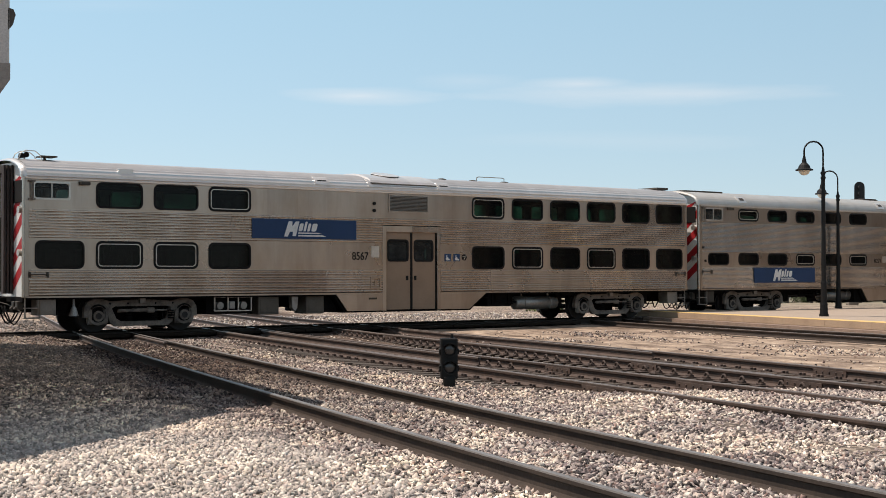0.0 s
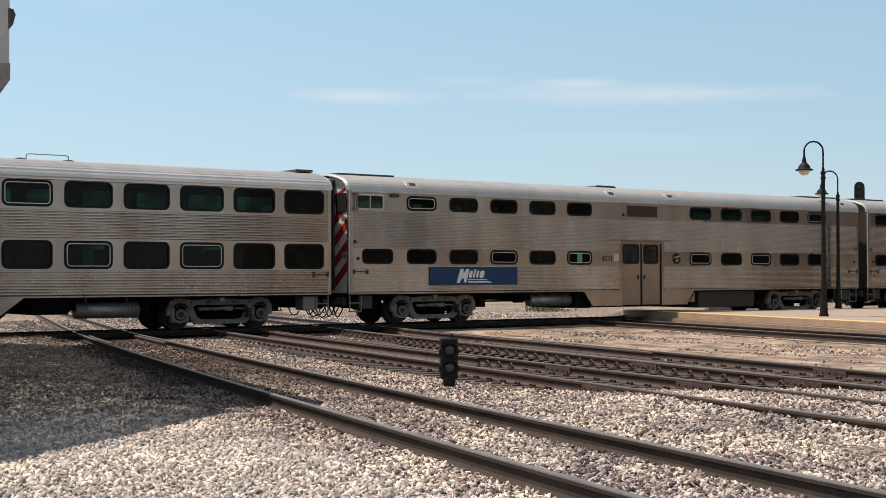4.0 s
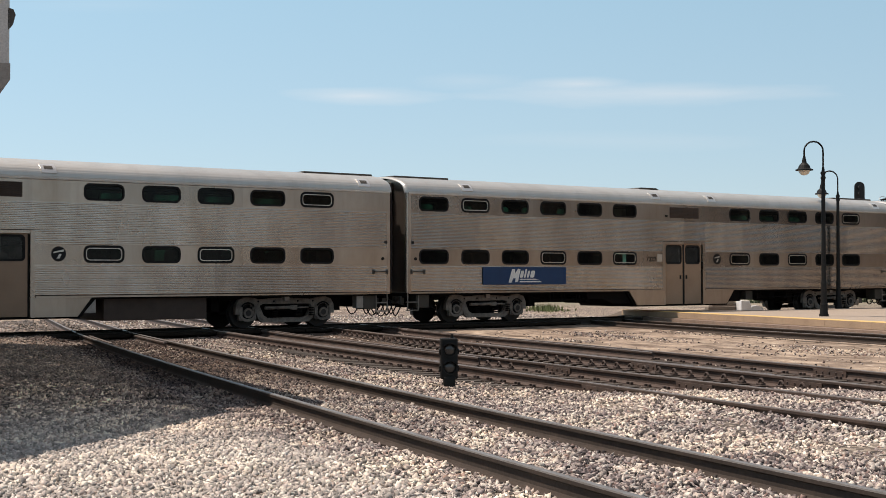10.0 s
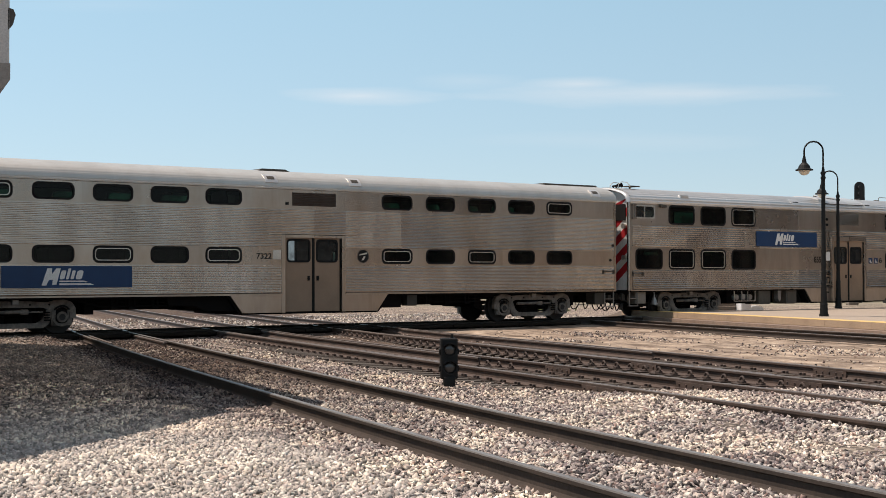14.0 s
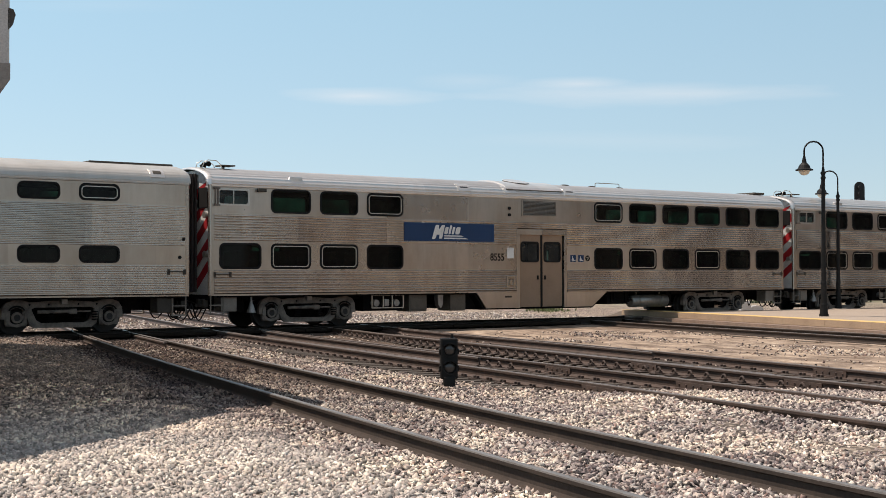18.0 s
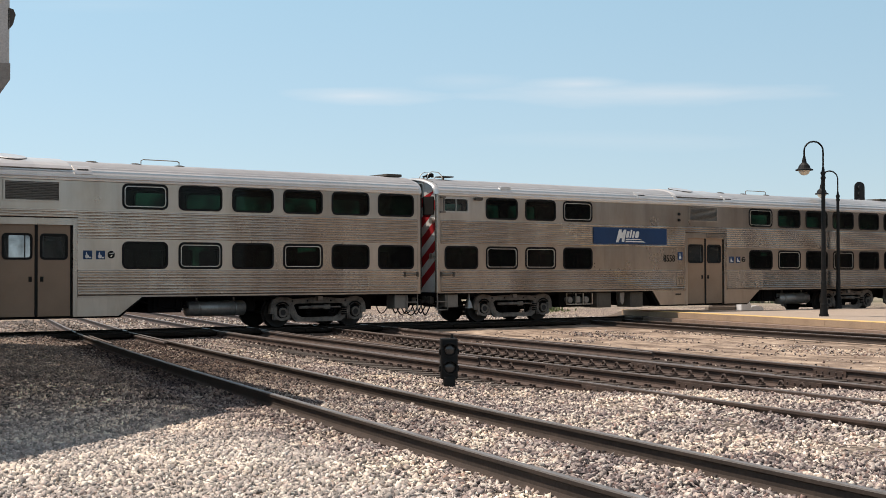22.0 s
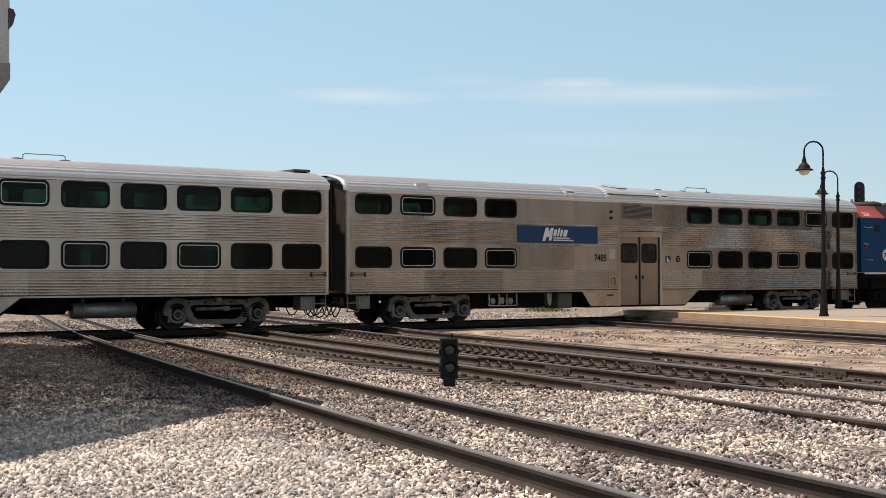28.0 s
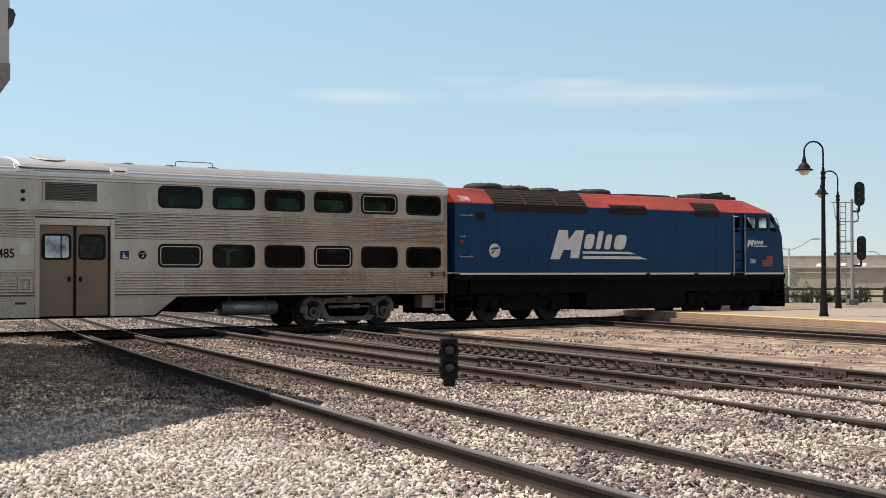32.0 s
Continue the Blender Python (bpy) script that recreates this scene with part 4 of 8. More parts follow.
def roof(car, kind, zs=4.22):
    prof = []
    base = [(1.555, zs), (1.55, 4.30), (1.52, 4.39), (1.46, 4.475), (1.36, 4.552), (1.22, 4.615), (1.0, 4.685), (0.75, 4.742), (0.45, 4.787), (0.2, 4.806), (0, 4.81)]
    full = base + [(-y, z) for y, z in base[-2::-1]]
    # rib the shoulders
    for (y0, z0), (y1, z1) in zip(full, full[1:]):
        n = max(1, int(math.hypot(y1 - y0, z1 - z0) / 0.034))
        nx, nz = (z1 - z0), -(y1 - y0)
        ln = math.hypot(nx, nz) or 1
        for i in range(n):
            t = i / n
            s = abs(y0 + (y1 - y0) * t)
            amp = (0.017 if s > 0.8 else 0.006) if kind == "a" else 0.004
            o = amp * (i % 2) * (-1)
            prof.append((y0 + (y1 - y0) * t + nx / ln * o * -1, z0 + (z1 - z0) * t + nz / ln * o * -1))
    prof.append(full[-1])
    bm = bmesh.new()
    extrude_profile(bm, prof, -HALF + 0.05, HALF - 0.05)
    # rounded ends
    for sx in (-1, 1):
        rows = []
        for k in range(5):
            a = radians(90 * k / 4)
            dx, sc = 0.16 * math.sin(a), 1 - 0.10 * (1 - math.cos(a))
            rows.append([bm.verts.new((sx * (HALF - 0.05 + dx), y * (1 - 0.06 * (1 - math.cos(a))), 4.1 + (z - 4.1) * sc)) for y, z in full])
        for r0, r1 in zip(rows, rows[1:]):
            for i in range(len(full) - 1):
                bm.faces.new((r0[i], r0[i + 1], r1[i + 1], r1[i]))
    bmesh.ops.recalc_face_normals(bm, faces=bm.faces)
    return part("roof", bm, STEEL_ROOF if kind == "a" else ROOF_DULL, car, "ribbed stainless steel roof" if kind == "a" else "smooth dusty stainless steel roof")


# sheet metal of the car being built
METAL = {"ribbed": STEEL, "flat": STEEL_FLAT}


def end_wall(car, sx, striped):
    """One end: walls beside the gangway, the door, the diaphragm."""
    x = sx * (HALF - 0.02)
    prof = [(-1.5, 1.0), (-1.5, 4.2), (-1.42, 4.45), (-1.2, 4.6), (-0.7, 4.68), (0.7, 4.68), (1.2, 4.6), (1.42, 4.45), (1.5, 4.2), (1.5, 1.0)]
    bm = bmesh.new()
    a = [bm.verts.new((x, y, z)) for y, z in prof]
    b = [bm.verts.new((x - sx * 0.08, y, z)) for y, z in prof]
    bm.faces.new(a)
    bm.faces.new(b[::-1])
    for i in range(len(prof)):
        j = (i + 1) % len(prof)
        bm.faces.new((a[i], a[j], b[j], b[i]))
    bmesh.ops.recalc_face_normals(bm, faces=bm.faces)
    part("end_wall", bm, WHITE_PAINT if striped else METAL["flat"], car, "white end wall with red warning stripes" if striped else "")
    for sy in (-1, 1):
        bm = bmesh.new()
        cyl(bm, (x, sy * 1.47, 1.0), (x, sy * 1.47, 4.25), 0.075, 0.075, 10)
        part("corner_post", bm, METAL["ribbed"], car)
        if striped:
            for i in range(5):
                z = 1.15 + i * 0.66
                bm = bmesh.new()
                pts = ((0.62, z), (1.42, z + 0.62), (1.42, z + 0.95), (0.62, z + 0.33))
                f = [bm.verts.new((x + sx * 0.006, sy * y, min(zz, 4.38 if y > 1 else 4.68))) for y, zz in pts]
                bm.faces.new(f)
                part("warning_stripe", bm, RED_PAINT, car, "red diagonal warning stripe")
            bm = bmesh.new()
            box(bm, x - 0.01, x + sx * 0.03, sy * 0.72, sy * 1.32, 3.55, 4.15, 0.02)
            part("end_window", bm, RUBBER, car, "dark cab end window")
            for z in (3.35, 2.2):
                bm = bmesh.new()
                cyl(bm, (x, sy * 1.28, z), (x + sx * 0.12, sy * 1.28, z), 0.085, 0.1, 12)
                part("marker_lamp", bm, SASH, car, "round chrome marker lamp")
    for k in range(3):
        d = sx * (0.03 + 0.09 * k)
        o = 0.66 - 0.03 * k
        u_shape = [(-o, 1.1), (-o, 4.58), (o, 4.58), (o, 1.1), (0.42, 1.1), (0.42, 4.38), (-0.42, 4.38), (-0.42, 1.1)]
        bm = bmesh.new()
        f0 = [bm.verts.new((x + d, y, z)) for y, z in u_shape]
        f1 = [bm.verts.new((x + d + sx * 0.06, y, z)) for y, z in u_shape]
        bm.faces.new(f0)
        bm.faces.new(f1[::-1])
        for i in range(8):
            bm.faces.new((f0[i], f0[(i + 1) % 8], f1[(i + 1) % 8], f1[i]))
        bmesh.ops.recalc_face_normals(bm, faces=bm.faces)
        part("diaphragm_fold", bm, GANGWAY, car, "dark brown rubber gangway fold")
    bm = bmesh.new()
    box(bm, x, x + sx * 0.02, -0.4, 0.4, 1.15, 3.2)
    part("end_door", bm, DARK_BROWN, car)
    bm = bmesh.new()
    box(bm, x + sx * 0.0, x + sx * 0.36, -0.14, 0.14, 0.72, 1.0, 0.03)
    cyl(bm, (x + sx * 0.1, 0, 0.62), (x + sx * 0.34, 0, 0.62), 0.1, 0.1, 8)
    part("coupler", bm, BLACK_IRON, car, "black knuckle coupler")
    for sy, dip in ((-0.95, 0.18), (-0.7, 0.25), (-0.45, 0.2), (0.75, 0.22)):
        bm = bmesh.new()
        pts = []
        for i in range(9):
            t = i / 8
            pts.append((x + sx * (-0.2 + 0.58 * t), sy + 0.06 * math.sin(t * 5), 0.78 - (0.78 - dip) * math.sin(math.pi * t) * 0.85))
        sweep(bm, pts, 0.021, 6)
        part("brake_hose", bm, RUBBER, car, "looped black rubber hose")
    bm = bmesh.new()
    box(bm, x - sx * 0.9, x - sx * 0.02, -0.55, 0.55, 0.58, 0.97, 0.03)
    part("draft_gear", bm, BLACK_IRON, car)
    bm = bmesh.new()
    box(bm, x - sx * 0.12, x + sx * 0.03, -1.4, 1.4, 0.86, 1.02, 0.02)
    part("buffer_beam", bm, BLACK_IRON, car)
    bm = bmesh.new()
    sweep(bm, [(x + sx * 0.05, -1.38, 0.62), (x + sx * 0.07, -1.1, 0.66), (x + sx * 0.1, -0.5, 0.80), (x + sx * 0.2, -0.15, 0.86)], 0.016, 6)
    part("uncoupling_lever", bm, BOX_GREY, car, "bent steel uncoupling lever")
    for yy in (-1.12, -0.82):
        bm = bmesh.new()
        box(bm, x - sx * 0.06, x + sx * 0.10, yy - 0.09, yy + 0.09, 0.66, 0.90, 0.02)
        cyl(bm, (x + sx * 0.09, yy, 0.74), (x + sx * 0.15, yy, 0.68), 0.045, 0.04, 8)
        part("cable_socket", bm, BOX_GREY, car)
    for sy in (-1, 1):
        bm = bmesh.new()
        xx = x - sx * 0.02
        tube(bm, [(xx, sy * 1.45, 1.0), (xx, sy * 1.45, 0.45), (xx - sx * 0.42, sy * 1.45, 0.45), (xx - sx * 0.42, sy * 1.45, 1.0)], 0.022)
        for zz in (0.43, 0.70):
            box(bm, xx - sx * 0.42, xx, sy * 1.34, sy * 1.47, zz, zz + 0.03)
        part("step_stirrup", bm, STEP_GREY, car, "dusty grey two-rung corner step")


def side_frame(bm, y):
    """The cast side of a truck: arched over both journals, dipped between."""
    # upper arch
    prism(bm, [(-1.72, 0.42), (-1.70, 0.70), (-1.60, 0.86), (-1.40, 0.93), (-1.15, 0.92), (-0.92, 0.86), (-0.3, 0.90), (0.3, 0.90), (0.92, 0.86), (1.15, 0.92), (1.40, 0.93), (1.60, 0.86), (1.70, 0.70), (1.72, 0.42), (1.55, 0.42), (1.50, 0.66), (1.36, 0.74), (1.16, 0.70), (1.00, 0.62), (0.80, 0.72), (-0.80, 0.72), (-1.00, 0.62), (-1.16, 0.70), (-1.36, 0.74), (-1.50, 0.66), (-1.55, 0.42)], y, y + 0.14)
    # lower truss
    prism(bm, [(-1.05, 0.62), (-0.90, 0.68), (-0.76, 0.38), (-0.62, 0.30), (0.62, 0.30), (0.76, 0.38), (0.90, 0.68), (1.05, 0.62), (0.95, 0.27), (0.80, 0.165), (-0.80, 0.165), (-0.95, 0.27)], y + 0.01, y + 0.13)
    # pedestal legs round the journal boxes
    for s in (-1, 1):
        for o in (-0.23, 0.23):
            prism(bm, [(s * 1.305 + o - 0.055, 0.26), (s * 1.305 + o + 0.055, 0.26), (s * 1.305 + o + 0.07, 0.8), (s * 1.305 + o - 0.07, 0.8)], y + 0.005, y + 0.13)
        box(bm, s * 1.305 - 0.27, s * 1.305 + 0.27, y + 0.02, y + 0.12, 0.225, 0.275)
    return bm


def truck(car, x):
    t = new("truck")
    t.parent = car
    t.matrix_basis = Matrix.Translation((x, 0, 0))
    t.empty_display_size = 0.2
    if "truck" not in cache:
        made = []
        bm = side_frame(bmesh.new(), -1.12)
        made.append(part("side_frame", bm, FRAME_GREY, t, "grey cast-steel truck side frame"))
        made.append(again(made[0], MIRROR, t, "side_frame"))
        # bolster coloured black so the truck's middle looks open and shaded
        bm = bmesh.new()
        box(bm, -0.25, 0.25, -1.08, 1.08, 0.5, 0.82, 0.03)
        made.append(part("bolster", bm, BLACK_IRON, t))
        # solid block added to keep daylight from showing through the truck
        bm = bmesh.new()
        box(bm, -0.82, 0.82, -0.4, 0.4, 0.20, 0.80, 0.05)
        made.append(part("brake_rigging", bm, BLACK_IRON, t))
        for sy in (-1, 1):
            for dx in (-0.62, 0.62):
                bm = bmesh.new()
                for k in range(5):
                    cyl(bm, (dx * 0.62, sy * 1.10, 0.32 + k * 0.075), (dx * 0.62, sy * 1.10, 0.36 + k * 0.075), 0.10, 0.10, 10)
                made.append(part("coil_spring", bm, BLACK_IRON, t))
            bm = bmesh.new()
            cyl(bm, (-0.75, sy * 1.17, 0.60), (0.2, sy * 1.17, 0.61), 0.05, 0.05, 10)
            cyl(bm, (0.2, sy * 1.17, 0.61), (0.75, sy * 1.17, 0.60), 0.025, 0.025, 8)
            box(bm, 0.14, 0.36, sy * 1.10, sy * 1.22, 0.53, 0.68, 0.03)
            made.append(part("brake_cylinder", bm, FRAME_GREY, t, "dusty brake cylinder and rod"))
            bm = bmesh.new()
            box(bm, -0.09, 0.09, sy * 1.02, sy * 1.20, 0.80, 1.0, 0.02)
            box(bm, -0.16, 0.16, sy * 1.0, sy * 1.22, 0.955, 1.0, 0.01)
            made.append(part("hanger_bracket", bm, TANK_SILVER, t, "pale hanger bracket above the truck"))
            for dx in (-0.95, -0.42, 0.42, 0.95):
                bm = bmesh.new()
                cyl(bm, (dx, sy * 1.12, 0.80), (dx, sy * 1.127, 0.80), 0.028, 0.028, 10)
                made.append(part("frame_hole", bm, BLACK_IRON, t))
            bm = bmesh.new()
            for k in range(4):
                cyl(bm, (0.88, sy * 1.16, 0.36 + k * 0.07), (0.88, sy * 1.16, 0.395 + k * 0.07), 0.085, 0.085, 10)
            made.append(part("damper_spring", bm, BLACK_IRON, t))
            for s in (-1, 1):
                bm = bmesh.new()
                circ = [(s * 1.305 + math.cos(2 * math.pi * k / 24), math.sin(2 * math.pi * k / 24)) for k in range(24)]
                loop = [[(s * 1.305 + (x - s * 1.305) * r, 0.50 + z * r) for x, z in circ] for r in (0.30, 0.225)]
                ring(bm, loop[0], loop[1], -1.135, -1.07)
                if sy > 0:
                    bmesh.ops.transform(bm, matrix=MIRROR, verts=bm.verts)
                made.append(part("pedestal_ring", bm, FRAME_GREY, t))
                bm = bmesh.new()
                loop = [[(s * 1.305 + (x - s * 1.305) * r, 0.457 + z * r) for x, z in circ] for r in (0.15, 0.09)]
                ring(bm, loop[0], loop[1], -1.175, -1.12)
                if sy > 0:
                    bmesh.ops.transform(bm, matrix=MIRROR, verts=bm.verts)
                made.append(part("bearing_ring", bm, FRAME_GREY, t))
                bm = bmesh.new()
                bow = [(s * 1.305 + 0.285 * math.cos(radians(a)), 0.50 + 0.285 * math.sin(radians(a))) for a in range(35, 146, 10)]
                prism(bm, bow + [(s * 1.305 + (x - s * 1.305) * 0.83, 0.50 + (z - 0.50) * 0.83) for x, z in bow[::-1]], -1.140, -1.132)
                if sy > 0:
                    bmesh.ops.transform(bm, matrix=MIRROR, verts=bm.verts)
                made.append(part("frame_slot", bm, BLACK_IRON, t))
            for s in (-1, 1):
                bm = bmesh.new()
                box(bm, s * 1.305 - 0.17, s * 1.305 + 0.17, sy * 0.98, sy * 1.13, 0.30, 0.64, 0.03)
                made.append(part("journal_box", bm, BLACK_IRON, t))
        cache["truck"] = made
    else:
        for o in cache["truck"]:
            again(o, o.matrix_basis.copy(), t, o.name.split(".")[0])
    sets = []
    for s in (-1.305, 1.305):
        if "wheelset" not in cache:
            bm = bmesh.new()
            cyl(bm, (0, -1.13, 0), (0, 1.13, 0), 0.08, 0.08, 12)
            for sy in (-1, 1):
                cyl(bm, (0, sy * 0.69, 0), (0, sy * 0.83, 0), 0.457, 0.452, 36)
                cyl(bm, (0, sy * 0.665, 0), (0, sy * 0.69, 0), 0.485, 0.485, 36)
                cyl(bm, (0, sy * 0.83, 0), (0, sy * 0.86, 0), 0.16, 0.15, 16)
                cyl(bm, (0, sy * 1.13, 0), (0, sy * 1.17, 0), 0.135, 0.125, 16)
                for k in range(3):
                    a = 2 * math.pi * k / 3
                    cyl(bm, (0.07 * math.cos(a), sy * 1.17, 0.07 * math.sin(a)), (0.07 * math.cos(a), sy * 1.19, 0.07 * math.sin(a)), 0.022, 0.022, 6)
            ws = part("wheelset", bm, WHEEL_STEEL, t, "dark steel wheels on their axle")
            cache["wheelset"] = ws
        else:
            ws = again(cache["wheelset"], Matrix(), t, "wheelset")
        ws.matrix_basis = Matrix.Translation((s, 0, 0.457))
        sets.append((ws, s, 0.457))
    return sets


def logo_bars(parent, cx, cz, w, h, y, mat=None):
    """The operator's mark as plain slanted shapes and an underline."""
    mat = mat or WHITE_PAINT
    sl = 0.27 * h / w

    def at(x, z):
        return cx + (x + sl * z) * w, cz + z * h

    def block(pts):
        bm = bmesh.new()
        prism(bm, [at(x, z) for x, z in pts], y - 0.004, y)
        part("logo_bar", bm, mat, parent)
    # one notched block, then small rounded blocks
    block([(-0.50, -0.5), (-0.41, -0.5), (-0.385, -0.18), (-0.31, -0.18), (-0.30, -0.46), (-0.215, -0.46), (-0.215, 0.5), (-0.30, 0.5), (-0.355, 0.16), (-0.385, 0.5), (-0.475, 0.5)])
    for x0, x1, z1 in ((-0.185, -0.09, 0.38), (-0.06, -0.005, 0.50), (0.03, 0.095, 0.38), (0.13, 0.255, 0.38)):
        r = 0.3 * (x1 - x0) * w / h
        block([((x0 + x1) / 2 + px * h / w, pz) for px, pz in round_rect(0, (z1 - 0.14) / 2, (x1 - x0) * w / h, z1 + 0.14, r)])
    for z0, z1, xe in ((-0.30, -0.22, 0.38), (-0.48, -0.38, 0.5)):
        bm = bmesh.new()
        prism(bm, [(cx - 0.20 * w, cz + z0 * h), (cx + xe * w, cz + z0 * h), (cx + (xe - 0.09) * w, cz + z1 * h), (cx - 0.20 * w, cz + z1 * h)], y - 0.004, y)
        part("logo_stripe", bm, mat, parent)


def door_leaf(car, x0, x1, z0, z1, wz0, wz1, handle_x):
    cx = (x0 + x1) / 2
    y = -W + 0.05
    bm = bmesh.new()
    ring_panel(bm, x0, x1, z0, z1, round_rect(cx, (wz0 + wz1) / 2, x1 - x0 - 0.17, wz1 - wz0, 0.1), y, 0.04)
    leaf = part("door_leaf", bm, TAN_DOOR, car, "tan painted sliding door leaf")
    bm = bmesh.new()
    ring(bm, round_rect(cx, (wz0 + wz1) / 2, x1 - x0 - 0.13, wz1 - wz0 + 0.04, 0.12), round_rect(cx, (wz0 + wz1) / 2, x1 - x0 - 0.24, wz1 - wz0 - 0.08, 0.07), y - 0.012, y + 0.03)
    part("window_gasket", bm, RUBBER, leaf)
    bm = bmesh.new()
    face_plate(bm, round_rect(cx, (wz0 + wz1) / 2, x1 - x0 - 0.2, wz1 - wz0 - 0.04, 0.08), y + 0.02)
    p = part("pane", bm, DOOR_GLASS, leaf, "lightly tinted door glass")
    p.visible_shadow = False
    bm = bmesh.new()
    box(bm, handle_x - 0.045, handle_x + 0.045, y - 0.012, y + 0.01, 1.42, 1.56, 0.01)
    part("handle", bm, RUBBER, leaf, "dark recessed handle")


SHOULDER = [(1.552, 4.34), (1.522, 4.405), (1.465, 4.482), (1.37, 4.556), (1.29, 4.592)]


def curved_plate(bm, x0, x1, line, out, thick):
    """A thin plate bent over the roof's shoulder."""
    rows = []
    for o in (out, out - thick):
        pts = [(-(y + o * 0.78), z + o * 0.62) for y, z in line]
        rows.append([[bm.verts.new((x, y, z)) for y, z in pts] for x in (x0, x1)])
    (a0, a1), (b0, b1) = rows
    for k in range(len(line) - 1):
        bm.faces.new((a0[k], a1[k], a1[k + 1], a0[k + 1]))
        bm.faces.new((a0[k], a0[k + 1], b0[k + 1], b0[k]))
        bm.faces.new((a1[k], b1[k], b1[k + 1], a1[k + 1]))
    bm.faces.new((a0[0], b0[0], b1[0], a1[0]))
    bm.faces.new((a0[-1], a1[-1], b1[-1], b0[-1]))
    bmesh.ops.recalc_face_normals(bm, faces=bm.faces)
    return bm


def hatch(car, x, w, cover):
    """A small vent housing on the roof's shoulder."""
    bm = curved_plate(bmesh.new(), x - w / 2, x + w / 2, SHOULDER, 0.020, 0.03)
    h = part("roof_hatch", bm, STEEL_ROOF, car)
    # grey cover is mesh; the black strip paints in a shaded open slot
    line = [(1.50, 4.438), (1.465, 4.482), (1.40, 4.533)] if cover is BOX_GREY else [(1.49, 4.449), (1.465, 4.482)]
    bm = curved_plate(bmesh.new(), x - w / 2 + 0.09, x + w / 2 - 0.09, line, 0.026, 0.01)
    part("mesh_cover", bm, cover, h)


def common_shell(car, kind):
    """What both kinds of coach share."""
    roof(car, kind)
    for x0, x1 in ((-HALF, -1.14), (1.14, HALF)):
        bm = bmesh.new()
        extrude_profile(bm, [(-W - 0.006, 0.985), (-W - 0.026, 0.99), (-W - 0.026, 1.03), (-W - 0.004, 1.045)], x0, x1)
        part("side_sill", bm, METAL["flat"], car)
    bm = bmesh.new()
    extrude_profile(bm, [(-W, 4.16), (-W - 0.03, 4.175), (-W - 0.034, 4.215), (-W, 4.235)], -HALF, HALF)
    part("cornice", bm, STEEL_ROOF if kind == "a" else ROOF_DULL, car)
    for sy in (-1, 1):
        bm = bmesh.new()
        box(bm, -HALF + 0.1, HALF - 0.1, sy * 1.30, sy * 1.53, 4.142, 4.26)
        part("headliner", bm, INTERIOR, car)
    bm = bmesh.new()
    box(bm, -HALF + 0.1, -1.2, -1.5, 1.5, 0.94, 1.10)
    box(bm, 1.2, HALF - 0.1, -1.5, 1.5, 0.94, 1.10)
    box(bm, -1.2, 1.2, -1.3, 1.5, 0.94, 1.10)
    part("underframe", bm, BLACK_IRON, car)
    bm = bmesh.new()
    box(bm, -HALF + 0.1, -1.9, -1.48, -0.45, 2.78, 2.84)
    box(bm, -HALF + 0.1, -1.9, 0.45, 1.48, 2.78, 2.84)
    box(bm, 1.9, HALF - 0.1, -1.48, -0.45, 2.78, 2.84)
    box(bm, 1.9, HALF - 0.1, 0.45, 1.48, 2.78, 2.84)
    part("gallery_deck", bm, INTERIOR, car)
    # dark panels added to block daylight seen through the lower windows
    for x0, x1 in ((-12.3, -10.2), (-9.2, -6.6), (-6.1, -2.0), (2.0, 5.4), (6.1, 9.2), (9.9, 12.3)):
        bm = bmesh.new()
        box(bm, x0, x1, 0.40, 0.44, 1.1, 2.62)
        part("aisle_panel", bm, INTERIOR, car)
    for x in (-1.9, 1.9):
        for sy in (-1, 1):
            bm = bmesh.new()
            box(bm, x - 0.03, x + 0.03, sy * 0.45, sy * 1.48, 1.1, 4.2)
            part("partition", bm, INTERIOR, car)
    bm = bmesh.new()
    box(bm, -0.22, 0.22, -0.42, 0.42, 0, 0.12, 0.03)
    box(bm, 0.14, 0.26, -0.46, 0.46, 0.1, 0.92, 0.04)
    for lvl, yy in ((1.42, 0.95), (2.86, 1.0)):
        for sy in (-1, 1):
            x = -11.8
            while x < 12:
                if abs(x) > 2.6 and not (lvl > 2 and x < -10.9 and kind != "b"):
                    m = Matrix.Translation((x, sy * yy, lvl - 0.02)) @ Matrix.Diagonal((1, 1, 0.68 if lvl > 2 else 1, 1))
                    if "seat" not in cache:
                        cache["seat"] = part("seat", bm, SEAT_CLOTH, car, "dark green seat behind the glass", m)
                    else:
                        again(cache["seat"], m, car, "seat")
                x += 1.705 if lvl > 2 else 0.8525
    if bm.is_valid:
        bm.free()


def pipe_run(car, x0, x1, z, hangers):
    """Air and cable pipes on hanger loops under the floor."""
    bm = bmesh.new()
    sweep(bm, [(x0, -1.2, z + 0.2), (x0 + 0.35, -1.2, z + 0.12), (x0 + 0.8, -1.2, z), (x1, -1.2, z)], 0.028, 6)
    sweep(bm, [(x0, -1.0, z + 0.22), (x1, -1.0, z + 0.18)], 0.022, 6)
    sweep(bm, [(x0 + 0.5, -1.1, z + 0.11), (x1, -1.1, z + 0.09)], 0.016, 6)
    part("air_pipe", bm, BLACK_IRON, car)
    for x in hangers:
        bm = bmesh.new()
        for dx in (-0.075, 0.075):
            box(bm, x + dx - 0.02, x + dx + 0.02, -1.25, -1.19, z - 0.05, 0.97)
        box(bm, x - 0.1, x + 0.1, -1.26, -1.18, z - 0.07, z - 0.02)
        part("pipe_hanger", bm, BLACK_IRON, car)


